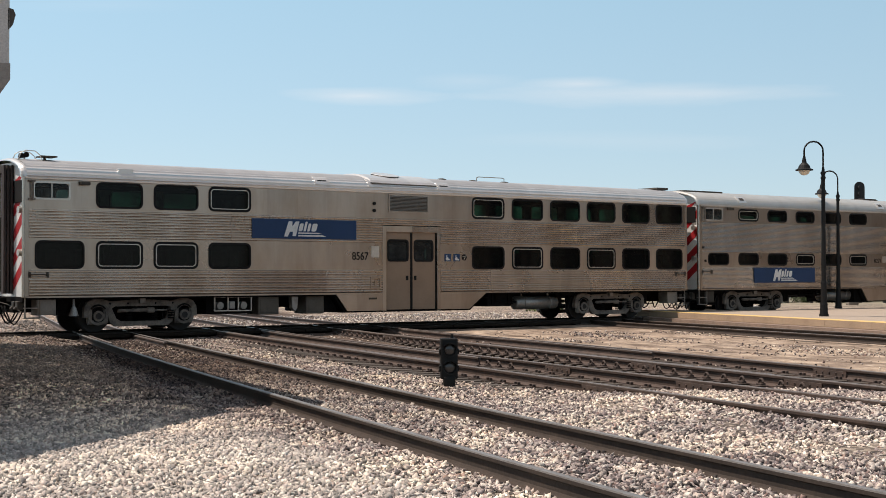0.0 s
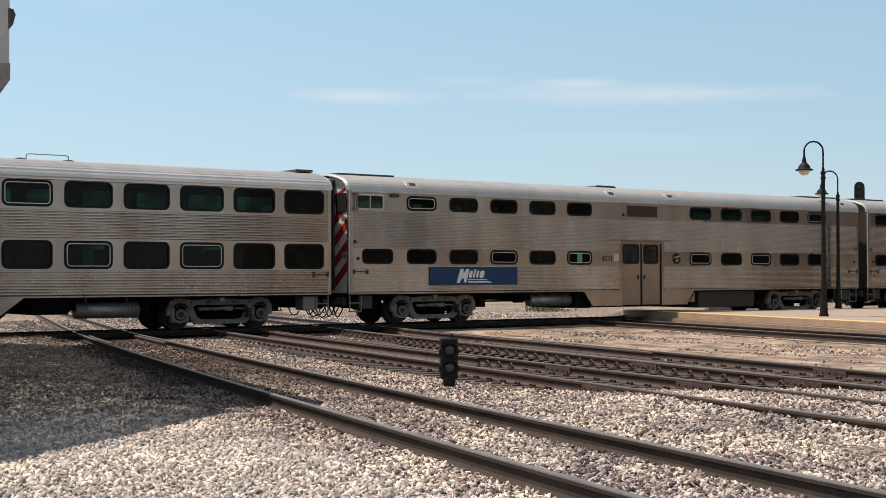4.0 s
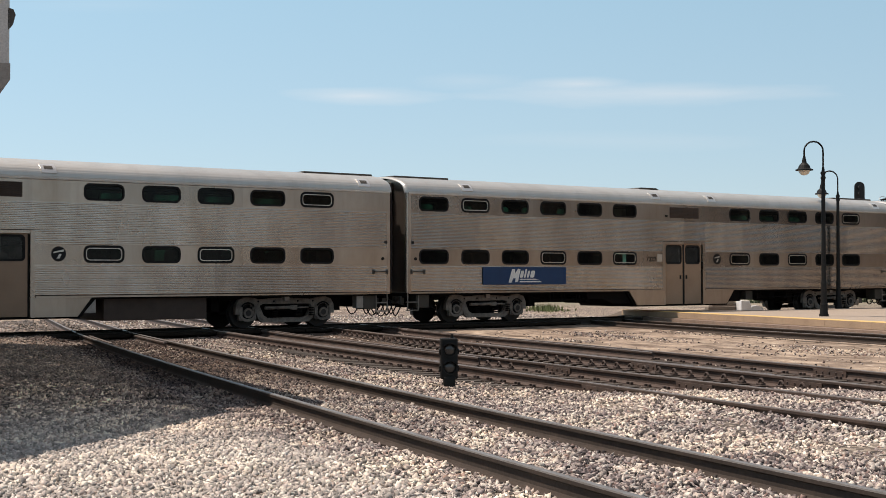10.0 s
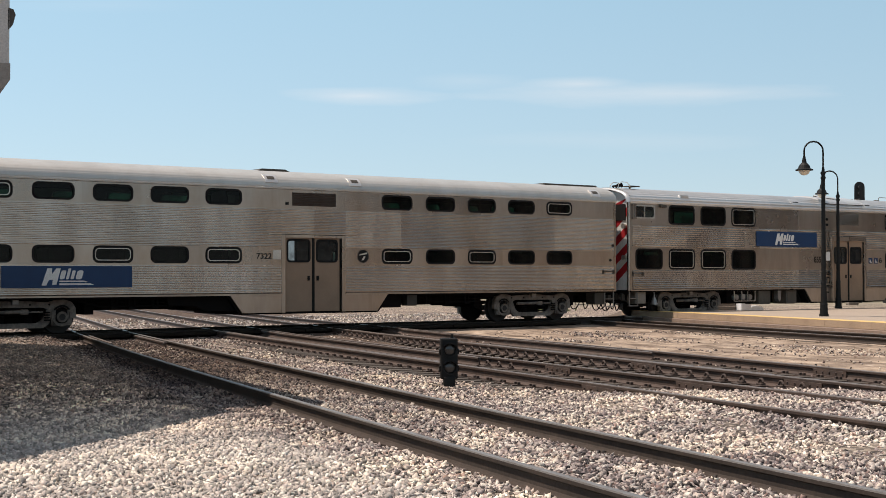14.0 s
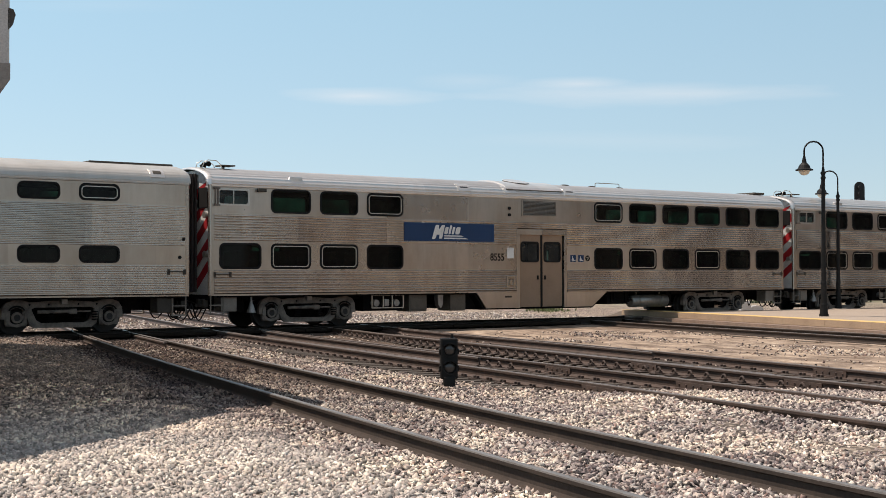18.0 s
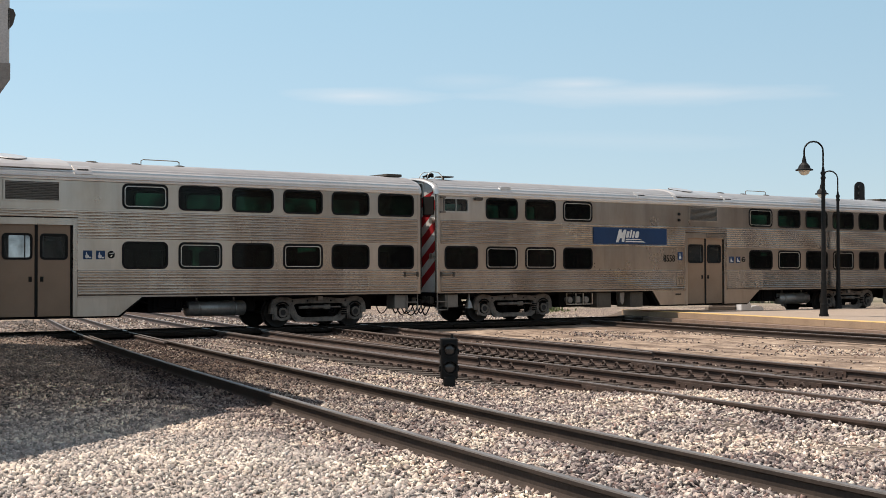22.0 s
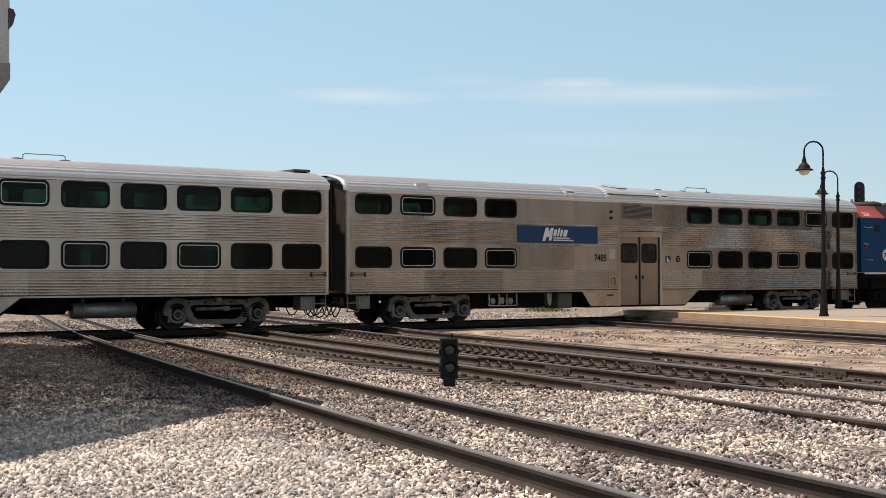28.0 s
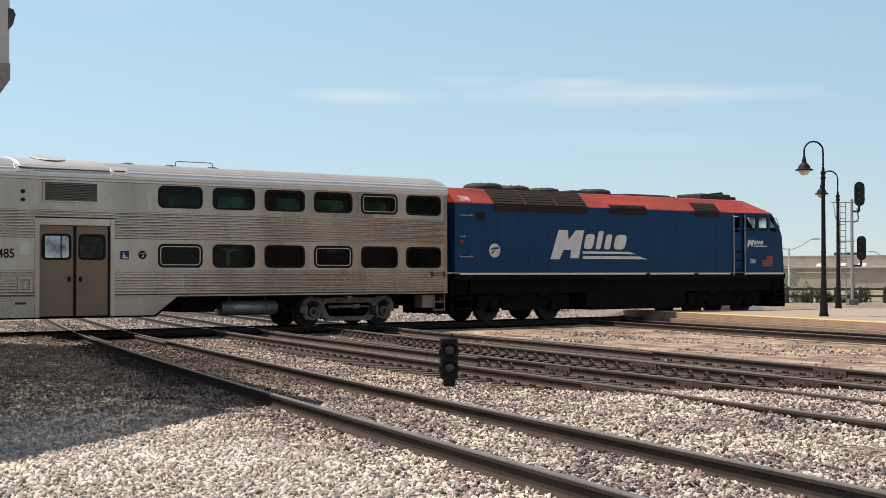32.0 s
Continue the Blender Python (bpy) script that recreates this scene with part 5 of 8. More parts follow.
def undergear(car, kind, cab):
    if kind == "b" and not cab:
        pipe_run(car, -7.5, -4.5, 0.72, (-6.29, -5.76, -5.06, -4.59))
        bm = bmesh.new()
        prism(bm, [(-4.75, 0.97), (-4.7, 0.72), (-3.9, 0.70), (-3.5, 0.54), (-2.3, 0.54), (-2.3, 0.97)], -1.35, 1.2)
        part("equipment_case", bm, BLACK_IRON, car, "soot-black equipment case")
        bm = bmesh.new()
        box(bm, 2.55, 3.4, -1.3, 1.2, 0.55, 0.96, 0.03)
        part("equipment_case", bm, BLACK_IRON, car)
        bm = bmesh.new()
        box(bm, 3.55, 3.95, -1.42, -1.1, 0.60, 0.95, 0.02)
        part("junction_box", bm, BOX_GREY, car, "dusty grey junction box")
        pipe_run(car, 4.05, 6.9, 0.70, (4.5, 5.3, 6.1))
    bm = bmesh.new()
    cyl(bm, (-0.9, 0, 0), (0.9, 0, 0), 0.225, 0.225, 24)
    for s in (-1, 1):
        bmesh.ops.create_uvsphere(bm, u_segments=24, v_segments=8, radius=0.225, matrix=Matrix.Translation((s * 0.9, 0, 0)) @ Matrix.Diagonal((0.3, 1, 1, 1)))
    for s in (-0.6, 0.6):
        cyl(bm, (s - 0.03, 0, 0), (s + 0.03, 0, 0), 0.235, 0.235, 24)
        box(bm, s - 0.02, s + 0.02, -0.03, 0.03, 0.15, 0.42)
    for f in bm.faces:
        f.smooth = len(f.verts) == 4 and abs(f.normal.x) < 0.9
    if kind == "b" and not cab:
        bm.free()
        bm = None
    if bm:
        part("air_tank", bm, TANK_SILVER, car, "silver cylindrical air tank", Matrix.Translation((5.54, -1.05, 0.62) if kind != "b" else (-4.08, -1.05, 0.715)))
    if kind == "b" and cab:
        pipe_run(car, -7.3, -4.9, 0.75, (-6.4, -5.5))
        bm = bmesh.new()
        box(bm, 3.15, 6.3, -1.35, 1.2, 0.33, 0.95, 0.02)
        part("battery_box", bm, DARK_BROWN, car, "long dark brown equipment box")
        bm = bmesh.new()
        box(bm, -3.0, -2.35, -1.3, 1.2, 0.40, 0.96, 0.03)
        part("equipment_case", bm, BLACK_IRON, car)
        for x in (-5.45,):
            bm = bmesh.new()
            cyl(bm, (x, -0.8, 0.74), (x + 0.4, -0.8, 0.74), 0.12, 0.12, 14)
            box(bm, x + 0.1, x + 0.3, -0.9, -0.7, 0.8, 0.96)
            part("brake_gear", bm, BLACK_IRON, car)
        for sx, x in ((1, 2.75), (-1, 11.6)):
            bm = bmesh.new()
            box(bm, x - 0.16, x + 0.16, -1.4, -1.15, 0.55, 0.95, 0.02)
            part("junction_box", bm, TANK_SILVER, car)
    elif kind == "a":
        pipe_run(car, 3.1, 4.7, 0.66, (3.6, 4.3))
        bm = bmesh.new()
        for x in (-6.95, -6.52, -6.18, -5.75):
            box(bm, x - 0.015, x + 0.015, -1.46, -1.42, 0.55, 0.96)
        for z in (0.55, 0.95):
            box(bm, -6.95, -5.75, -1.46, -1.42, z - 0.015, z + 0.015)
        tray = part("equipment_tray", bm, SASH, car, "open white-framed equipment tray")
        bm = bmesh.new()
        box(bm, -6.44, -6.26, -1.41, -1.2, 0.60, 0.82, 0.02)
        part("control_box", bm, TANK_SILVER, tray)
        for x in (-6.74, -5.97):
            bm = bmesh.new()
            cyl(bm, (x, -1.40, 0.70), (x, -1.2, 0.70), 0.11, 0.11, 14)
            part("canister", bm, TANK_SILVER, tray)
        bm = bmesh.new()
        box(bm, -7.1 if cab else -7.5, -5.6 if cab else -4.35, -1.19, -0.3, 0.45, 0.96)
        part("equipment_case", bm, BLACK_IRON, car)
        for x0, x1 in ((-5.5, -4.8), (-3.85, -3.22)) if cab else ((-3.85, -3.22),):
            bm = bmesh.new()
            box(bm, x0, x1, -1.42, -0.7, 0.41, 0.96, 0.02)
            box(bm, x0 + 0.06, x1 - 0.06, -1.432, -1.41, 0.47, 0.86, 0.008)
            part("equipment_box", bm, BOX_OLIVE, car, "olive grey equipment box")
        bm = bmesh.new()
        prism(bm, [(-4.35, 0.97), (-4.12, 0.97), (-4.15, 0.6), (-4.22, 0.5), (-4.32, 0.6)], -1.40, -1.2)
        part("bracket", bm, TANK_SILVER, car)
        bm = bmesh.new()
        box(bm, 3.35, 4.4, -1.2, 1.0, 0.52, 0.95, 0.03)
        part("brake_gear", bm, BLACK_IRON, car)
        bm = bmesh.new()
        box(bm, -3.15, -2.6, -1.15, 1.1, 0.45, 0.95, 0.03)
        part("equipment_case", bm, BLACK_IRON, car)
    for sx in (-1, 1):
        bm = bmesh.new()
        x = sx * 11.95
        box(bm, x - 0.26, x + 0.26, -1.42, -0.95, 0.52, 0.98, 0.02)
        part("end_box", bm, STEP_GREY if kind != "b" else BOX_GREY, car)
    bm = bmesh.new()
    box(bm, -7.2, 7.2, -0.28, 0.28, 0.72 if kind == "b" and cab else 0.60, 0.95, 0.02)
    part("centre_sill", bm, BLACK_IRON, car)
    bm = bmesh.new()
    cyl(bm, (-7.4, 0.62, 0.66), (7.4, 0.62, 0.66), 0.03, 0.03, 8)
    part("brake_rod", bm, BLACK_IRON, car)
    for x in (-9.07, 9.07):
        bm = bmesh.new()
        box(bm, x - 2.2, x + 2.2, -0.98, 1.3, 0.84, 0.96)
        part("body_bolster", bm, BLACK_IRON, car)
    for x in (-11.3, -6.9, 6.8, 11.0):
        bm = bmesh.new()
        box(bm, x - 0.14, x + 0.14, -0.9, 0.9, 0.5, 0.95, 0.02)
        part("cross_bearer", bm, BLACK_IRON, car)
    for x in (6.3, -7.4):
        bm = bmesh.new()
        cyl(bm, (x - 0.5, 0.35, 0.7), (x + 0.5, 0.35, 0.7), 0.15, 0.15, 12)
        part("brake_reservoir", bm, BLACK_IRON, car)


def passenger_car(kind, number, cab, order):
    lab = {"a": "stainless steel bilevel coach with blue banner and red-striped cab end" if cab else "stainless steel bilevel coach with blue banner and plain ends",
           "b": "fluted stainless bilevel coach with small windows, low banner, striped cab end" if cab else "fluted stainless bilevel coach with small windows and low banner"}[kind]
    car = thing("passenger_car", Matrix(), lab, "train car", "cars of the train")
    METAL["ribbed"], METAL["flat"] = (STEEL_DULL if kind == "a" else STEEL, FLAT_DULL) if order < 3 else (STEEL, STEEL_FLAT)
    if kind == "a":
        ww, (u0, u1), (l0, l1) = 1.34, (3.46, 4.13) if cab else (3.52, 4.11), (1.79, 2.51) if cab else (1.83, 2.46)
        up_l = [-9.93, -8.22, -6.51] + ([] if cab else [-11.64])
        lo_l = [-11.64, -9.93, -8.22, -6.51]
        right = [3.115 + 1.709 * i for i in range(6)]
        up, lo = sorted(up_l) + right, lo_l + right
        sash_u, sash_l = ([-6.51, right[0]], [-9.93, -8.22, right[1], right[3]]) if cab else ([-9.93, right[4]], [-9.93, -6.51, right[0], right[3]])
        fl = [(1.05, 1.745, 9), (2.60, 3.375, 10)]
        door_top, zb = 3.14, (1.745, 2.60, 3.375, 4.17)
    else:
        ww, (u0, u1), (l0, l1) = 1.135, (3.665, 4.09), (1.955, 2.39)
        lefts = [-11.582 + 1.705 * i for i in range(6)]
        right = [3.078 + 1.71 * i for i in range(5)]
        up = (lefts[1:] if cab else lefts) + right
        lo = lefts + right
        sash_u = [lefts[1], right[4]]
        sash_l = [lefts[3], lefts[5], right[0], right[2]]
        fl = [(1.06, 1.88, 17), (2.43, 3.57, 24)]
        door_top, zb = 2.80, (1.88, 2.43, 3.57, 4.17)
    half_door = 1.135
    common_shell(car, kind)
    b0 = band(car, -HALF, -half_door, zb[0], zb[1], [(x, ww, l0, l1) for x in lo if x < 0], METAL["flat"])
    b1 = band(car, half_door, HALF, zb[0], zb[1], [(x, ww, l0, l1) for x in lo if x > 0], METAL["flat"])
    cabwin = [(-11.87, 0.98, 3.655, 4.09)] if cab else []
    b2 = band(car, -HALF, HALF, zb[2], zb[3], [(x, ww, u0, u1) for x in up] + cabwin, METAL["flat"])
    for b in (b0, b1, b2):
        again(b, MIRROR, car, "window_panel")
    for x in up:
        window(car, x, u0, u1, ww, any(abs(x - s) < 0.01 for s in sash_u))
        window(car, x, u0, u1, ww, False, True)
    for x in lo:
        window(car, x, l0, l1, ww, any(abs(x - s) < 0.01 for s in sash_l))
        window(car, x, l0, l1, ww, False, True)
    if cab:
        bm = bmesh.new()
        ring(bm, round_rect(-11.87, 3.872, 1.04, 0.495, 0.05), round_rect(-11.87, 3.872, 0.94, 0.395, 0.035), -W - 0.022, -W + 0.03)
        cw = part("cab_window", bm, SASH, car, "square bright-framed sliding cab window")
        bm = bmesh.new()
        face_plate(bm, round_rect(-11.87, 3.872, 0.96, 0.41, 0.03), -W + 0.012)
        part("pane", bm, DOOR_GLASS, cw)
        bm = bmesh.new()
        box(bm, -11.885, -11.855, -W - 0.016, -W + 0.01, 3.68, 4.07)
        part("window_bar", bm, SASH, car)
        window(car, -11.87, 3.655, 4.09, 0.98, False, True)
        bm = bmesh.new()
        tube(bm, [(-12.42, -W - 0.09, 3.62), (-12.42, -W - 0.09, 4.12)], 0.03)
        box(bm, -12.52, -12.35, -W - 0.1, -W, 3.60, 3.66)
        box(bm, -12.52, -12.35, -W - 0.1, -W, 4.09, 4.14)
        part("mirror", bm, FRAME_GREY, car, "grey folded cab mirror")
        bm = bmesh.new()
        box(bm, -11.1, -10.82, -W - 0.12, -W, 4.05, 4.15, 0.015)
        part("side_lamp", bm, BOX_GREY, car)
    # fluted belts, broken by the doors and the banner
    ban = (-5.80, -2.14, 2.68, 3.27) if kind == "a" else (-9.59, -5.92, 1.255, 1.845)
    for i, (z0, z1, n) in enumerate(fl):
        runs = [(-HALF + 0.1, -half_door), (half_door, HALF - 0.1)]
        for x0, x1 in runs:
            bm = flutes(bmesh.new(), x0, x1, z0, z1, -W, n, 0.022 if kind == "a" else 0.0065)
            f = part("fluted_panel", bm, METAL["ribbed"], car)
            again(f, MIRROR, car, "fluted_panel")
    if kind == "b":
        bm = flutes(bmesh.new(), -half_door, half_door, door_top + 0.02, 3.57, -W, 16, 0.0065)
        part("fluted_panel", bm, METAL["ribbed"], car)
    else:
        bm = flutes(bmesh.new(), -half_door, half_door, door_top + 0.02, 3.375, -W, 3, 0.024)
        part("fluted_panel", bm, METAL["ribbed"], car)
    for sx in (-1, 1):
        bm = bmesh.new()
        box(bm, sx * (HALF - 0.11), sx * HALF, -W - 0.006, -W + 0.04, 1.0, 4.2)
        part("corner_strip", bm, METAL["flat"], car)
    # banner
    bm = bmesh.new()
    box(bm, ban[0], ban[1], -W - 0.042, -W - 0.02, ban[2], ban[3], 0.004)
    bp = part("banner", bm, BANNER_BLUE, car, "blue banner with white slanted mark")
    cx = (ban[0] + ban[1]) / 2
    logo_bars(bp, cx + 0.02, (ban[2] + ban[3]) / 2 - 0.0, 1.42, 0.46, -W - 0.042)
    # doors
    dtop = door_top - 0.19 if kind == "a" else door_top - 0.09
    bm = bmesh.new()
    fr = half_door
    box(bm, -fr, -1.0, -W - 0.012, -W + 0.1, 0.46, door_top, 0.008)
    box(bm, 1.0, fr, -W - 0.012, -W + 0.1, 0.46, door_top, 0.008)
    box(bm, -1.0, 1.0, -W - 0.012, -W + 0.1, dtop, door_top, 0.008)
    part("door_frame", bm, METAL["flat"], car)
    wz = (2.03, 2.70) if kind == "a" else (1.99, 2.66)
    door_leaf(car, -0.995, -0.035, 0.49, dtop, wz[0], wz[1], -0.16)
    door_leaf(car, 0.035, 0.945, 0.49, dtop, wz[0], wz[1], 0.16)
    bm = bmesh.new()
    box(bm, -0.04, 0.04, -W + 0.03, -W + 0.08, 0.5, dtop - 0.02)
    box(bm, 0.94, 1.0, -W + 0.07, -W + 0.1, 0.5, dtop - 0.02)
    part("door_seal", bm, RUBBER, car)
    bm = bmesh.new()
    box(bm, -1.2, 1.2, W - 0.04, W, 1.0, 1.9)
    box(bm, -1.2, -0.78, W - 0.04, W, 1.9, 3.4)
    box(bm, 1.13, 1.2, W - 0.04, W, 1.9, 3.4)
    box(bm, 0.16, 0.30, W - 0.04, W, 1.9, 3.4)
    box(bm, -0.78, 1.13, W - 0.04, W, 2.75, 3.4)
    box(bm, -1.2, 1.2, -1.4, 1.4, 0.47, 0.5)
    part("vestibule", bm, INTERIOR, car)
    for x, y in ((-0.55, 0.6), (0.42, -0.9), (0.62, 1.1)):
        bm = bmesh.new()
        cyl(bm, (x, y, 0.5), (x, y, 3.3), 0.022, 0.022, 8)
        part("stanchion", bm, SASH, car, "upright bright handrail in the vestibule")
    # skirts beside the doors
    for poly in ([(-2.85, 0.99), (-2.45, 0.47), (-1.13, 0.47), (-1.13, 0.99)], [(1.13, 0.99), (1.13, 0.47), (2.32, 0.47), (2.72 if kind == "b" else 3.02, 0.99)]):
        bm = bmesh.new()
        prism(bm, poly, -W - 0.004, -W + 0.05)
        part("skirt", bm, METAL["flat"], car)
    bm = bmesh.new()
    prism(bm, [(-2.93, 0.99), (-2.5, 0.42), (2.40, 0.42), (2.92 if kind == "b" else 3.14, 0.99)], -1.46, 1.45)
    part("step_well", bm, BLACK_IRON, car)
    if kind == "a":
        # louvred vent
        bm = bmesh.new()
        ring(bm, [(-0.92, 4.14), (0.65, 4.14), (0.65, 3.57), (-0.92, 3.57)], [(-0.87, 4.10), (0.60, 4.10), (0.60, 3.61), (-0.87, 3.61)], -W - 0.03, -W)
        v = part("louvre_vent", bm, METAL["flat"], car, "louvred metal air vent")
        bm = bmesh.new()
        box(bm, -0.87, 0.60, -W - 0.003, -W + 0.002, 3.61, 4.10)
        part("backing", bm, BOX_GREY, v)
        s0 = None
        for i in range(11):
            m = Matrix.Translation((-0.135, -W - 0.020, 3.635 + i * 0.044)) @ Matrix.Rotation(radians(38), 4, "X")
            if s0 is None:
                bm = bmesh.new()
                box(bm, -0.735, 0.735, -0.030, 0.026, -0.003, 0.003)
                s0 = part("slat", bm, VENT_SLAT, v, "", m)
            else:
                again(s0, m, v)
        for z in (3.83, 3.61):
            bm = bmesh.new()
            cyl(bm, (-1.46, -W, z), (-1.46, -W - 0.05, z), 0.055, 0.05, 12)
            part("side_lamp", bm, BLACK_PAINT, car, "small dark indicator lamp")
        bm = bmesh.new()
        if number == "8558":
            box(bm, -1.52, -1.28, -W - 0.012, -W - 0.0, 2.12, 2.42)
            sgn = part("access_sign", bm, BANNER_BLUE, car, "blue and white access sign")
            bm = bmesh.new()
            cyl(bm, (-1.41, -W - 0.016, 2.21), (-1.41, -W - 0.012, 2.21), 0.06, 0.06, 14)
            box(bm, -1.44, -1.40, -W - 0.016, -W - 0.012, 2.22, 2.37)
            part("sign_mark", bm, WHITE_PAINT, sgn)
        else:
            box(bm, -1.56, -1.27, -W - 0.012, -W - 0.0, 2.14, 2.5)
            part("notice_plate", bm, WHITE_PAINT if number == "8555" else SASH, car, "pale blank notice plate")
        bm = bmesh.new()
        ring(bm, [(-1.60, 1.54), (-1.22, 1.54), (-1.22, 1.15), (-1.60, 1.15)], [(-1.55, 1.49), (-1.27, 1.49), (-1.27, 1.20), (-1.55, 1.20)], -W - 0.035, -W)
        box(bm, -1.45, -1.37, -W - 0.03, -W - 0.015, 1.25, 1.43)
        part("access_hatch", bm, METAL["flat"], car)
        bm = bmesh.new()
        box(bm, -1.66, -1.36, -W - 0.02, -W, 0.82, 0.88, 0.008)
        part("grab_handle", bm, BOX_GREY, car)
        if number == "7485":
            # dark smudge under the banner, laid on as a thin added plate
            bm = bmesh.new()
            box(bm, -5.70, -4.02, -W - 0.004, -W + 0.001, 1.84, 2.52)
            part("patch_sheet", bm, PATCH, car, "dull dark grey rectangular smudge on the wall")
        # blue access signs and round mark
        for i, x in enumerate((1.42, 1.79) if cab else (1.42,)):
            bm = bmesh.new()
            box(bm, x - 0.13, x + 0.13, -W - 0.006, -W - 0.001, 2.03, 2.27)
            sgn = part("access_sign", bm, BANNER_BLUE, car, "blue and white access sign")
            bm = bmesh.new()
            cyl(bm, (x - 0.02, -W - 0.010, 2.11), (x - 0.02, -W - 0.006, 2.11), 0.055, 0.055, 14)
            box(bm, x - 0.05, x - 0.02, -W - 0.010, -W - 0.006, 2.12, 2.23)
            box(bm, x + 0.03, x + 0.1, -W - 0.010, -W - 0.006, 2.06, 2.10)
            part("sign_mark", bm, WHITE_PAINT, sgn)
        rx, rz, rr = (2.10, 2.16, 0.105) if cab else (1.95, 2.16, 0.12)
        # raised housing over the doors
        arch = [(-1.50, 4.47), (-1.40, 4.575), (-1.25, 4.655), (-1.0, 4.735), (-0.75, 4.79), (-0.45, 4.835), (0, 4.855), (0.45, 4.835), (0.75, 4.79), (1.0, 4.735), (1.25, 4.655), (1.40, 4.575), (1.50, 4.47)]
        bm = bmesh.new()
        rows = []
        for x, k in ((-1.62, -0.06), (-1.5, 0.0), (0.98, 0.0), (1.10, -0.06)):
            rows.append([bm.verts.new((x, y, z + k)) for y, z in arch])
        for r0, r1 in zip(rows, rows[1:]):
            for i in range(len(arch) - 1):
                bm.faces.new((r0[i], r0[i + 1], r1[i + 1], r1[i]))
        hh = part("roof_housing", bm, STEEL_ROOF, car, "low raised equipment housing on the roof")
        bm = bmesh.new()
        extrude_profile(bm, [(-1.515, 4.45), (-1.535, 4.46), (-1.515, 4.485)], -1.52, 1.0, True)
        part("housing_lip", bm, BOX_GREY, hh)
        tilt = Matrix.Translation((-0.45, -0.66, 4.785)) @ Matrix.Rotation(radians(12), 4, "X")
        bm = bmesh.new()
        cyl(bm, (0, 0, -0.02), (0, 0, 0.03), 0.46, 0.46, 32)
        fan = part("fan_cover", bm, BLACK_PAINT, hh, "dark round fan rim", tilt)
        bm = bmesh.new()
        cyl(bm, (0, 0, 0.040), (0, 0, 0.055), 0.47, 0.44, 32)
        cyl(bm, (0, 0, 0.0), (0, 0, 0.041), 0.2, 0.2, 16)
        part("fan_lid", bm, STEEL_ROOF, fan)
        for x in (-3.35, -1.4, 1.3):
            hatch(car, x, 0.5, BLACK_PAINT)
        bm = bmesh.new()
        box(bm, -9.95, -9.5, -1.50, -1.40, 4.36, 4.56, 0.02)
        part("roof_vent", bm, STEEL_ROOF, car)
        bm = bmesh.new()
        tube(bm, [(3.45, -0.5, 4.74), (3.45, -0.5, 4.90), (3.52, -0.5, 4.93), (4.58, -0.5, 4.93), (4.65, -0.5, 4.90), (4.65, -0.5, 4.74)], 0.014)
        ar = part("antenna_rail", bm, STEP_GREY, car, "low antenna rail on the roof")
        for x in (3.28, 4.65):
            bm = bmesh.new()
            bmesh.ops.create_uvsphere(bm, u_segments=14, v_segments=8, radius=1.0, matrix=Matrix.Translation((x, -0.5, 4.755)) @ Matrix.Diagonal((0.2, 0.14, 0.06, 1)))
            part("rail_foot", bm, BOX_GREY, ar)
        bm = bmesh.new()
        bmesh.ops.create_uvsphere(bm, u_segments=14, v_segments=8, radius=1.0, matrix=Matrix.Translation((1.95, -0.5, 4.76)) @ Matrix.Diagonal((0.2, 0.16, 0.06, 1)))
        part("roof_dome", bm, BOX_GREY, car, "small dark dome on the roof")
        if cab:
            bm = bmesh.new()
            box(bm, 11.85, 12.45, -0.75, 0.75, 4.78, 4.86, 0.02)
            part("roof_panel", bm, BOX_GREY, car)
            for xx, zz in ((-12.41, 4.85), (-12.27, 4.875)):
                bm = bmesh.new()
                cyl(bm, (xx + 0.05, -0.40, zz), (xx, -0.62, zz), 0.03, 0.035, 10)
                cyl(bm, (xx, -0.62, zz), (xx - 0.03, -0.80, zz), 0.035, 0.078, 14)
                cyl(bm, (xx + 0.04, -0.45, zz), (xx + 0.04, -0.45, 4.76), 0.025, 0.025, 8)
                part("air_horn", bm, BLACK_IRON, car, "dark trumpet air horn")
            for yy in (-0.86, -0.42):
                bm = bmesh.new()
                sweep(bm, [(-12.56, yy, 4.70), (-12.48, yy, 4.91), (-12.34, yy, 4.99), (-12.08, yy, 4.98), (-11.95, yy, 4.88), (-11.86, yy, 4.70)], 0.014, 6)
                part("horn_guard", bm, SASH, car, "thin bright horn guard bar")
            bm = bmesh.new()
            box(bm, -11.92, -11.46, -0.9, -0.45, 4.83, 4.87, 0.01)
            cyl(bm, (-11.75, -0.68, 4.70), (-11.75, -0.68, 4.84), 0.04, 0.04, 8)
            part("antenna", bm, BOX_GREY, car, "flat dark roof antenna plate")
            bm = bmesh.new()
            cyl(bm, (-11.15, -1.3, 0.72), (-11.15, -1.3, 0.48), 0.07, 0.14, 14)
            cyl(bm, (-11.15, -1.3, 0.95), (-11.15, -1.3, 0.72), 0.03, 0.05, 8)
            part("bell", bm, TANK_SILVER, car, "hanging grey warning bell")
    else:
        bm = bmesh.new()
        box(bm, -0.76, 0.78, -W - 0.012, -W + 0.0, 3.68, 4.08)
        v = part("louvre_vent", bm, DARK_BROWN, car, "dark brown louvred vent")
        s0 = None
        for i in range(8):
            m = Matrix.Translation((0.01, -W - 0.02, 3.71 + i * 0.05)) @ Matrix.Rotation(radians(38), 4, "X")
            if s0 is None:
                bm = bmesh.new()
                box(bm, -0.75, 0.75, -0.012, 0.012, -0.003, 0.003)
                s0 = part("slat", bm, DARK_BROWN, v, "", m)
            else:
                again(s0, m, v)
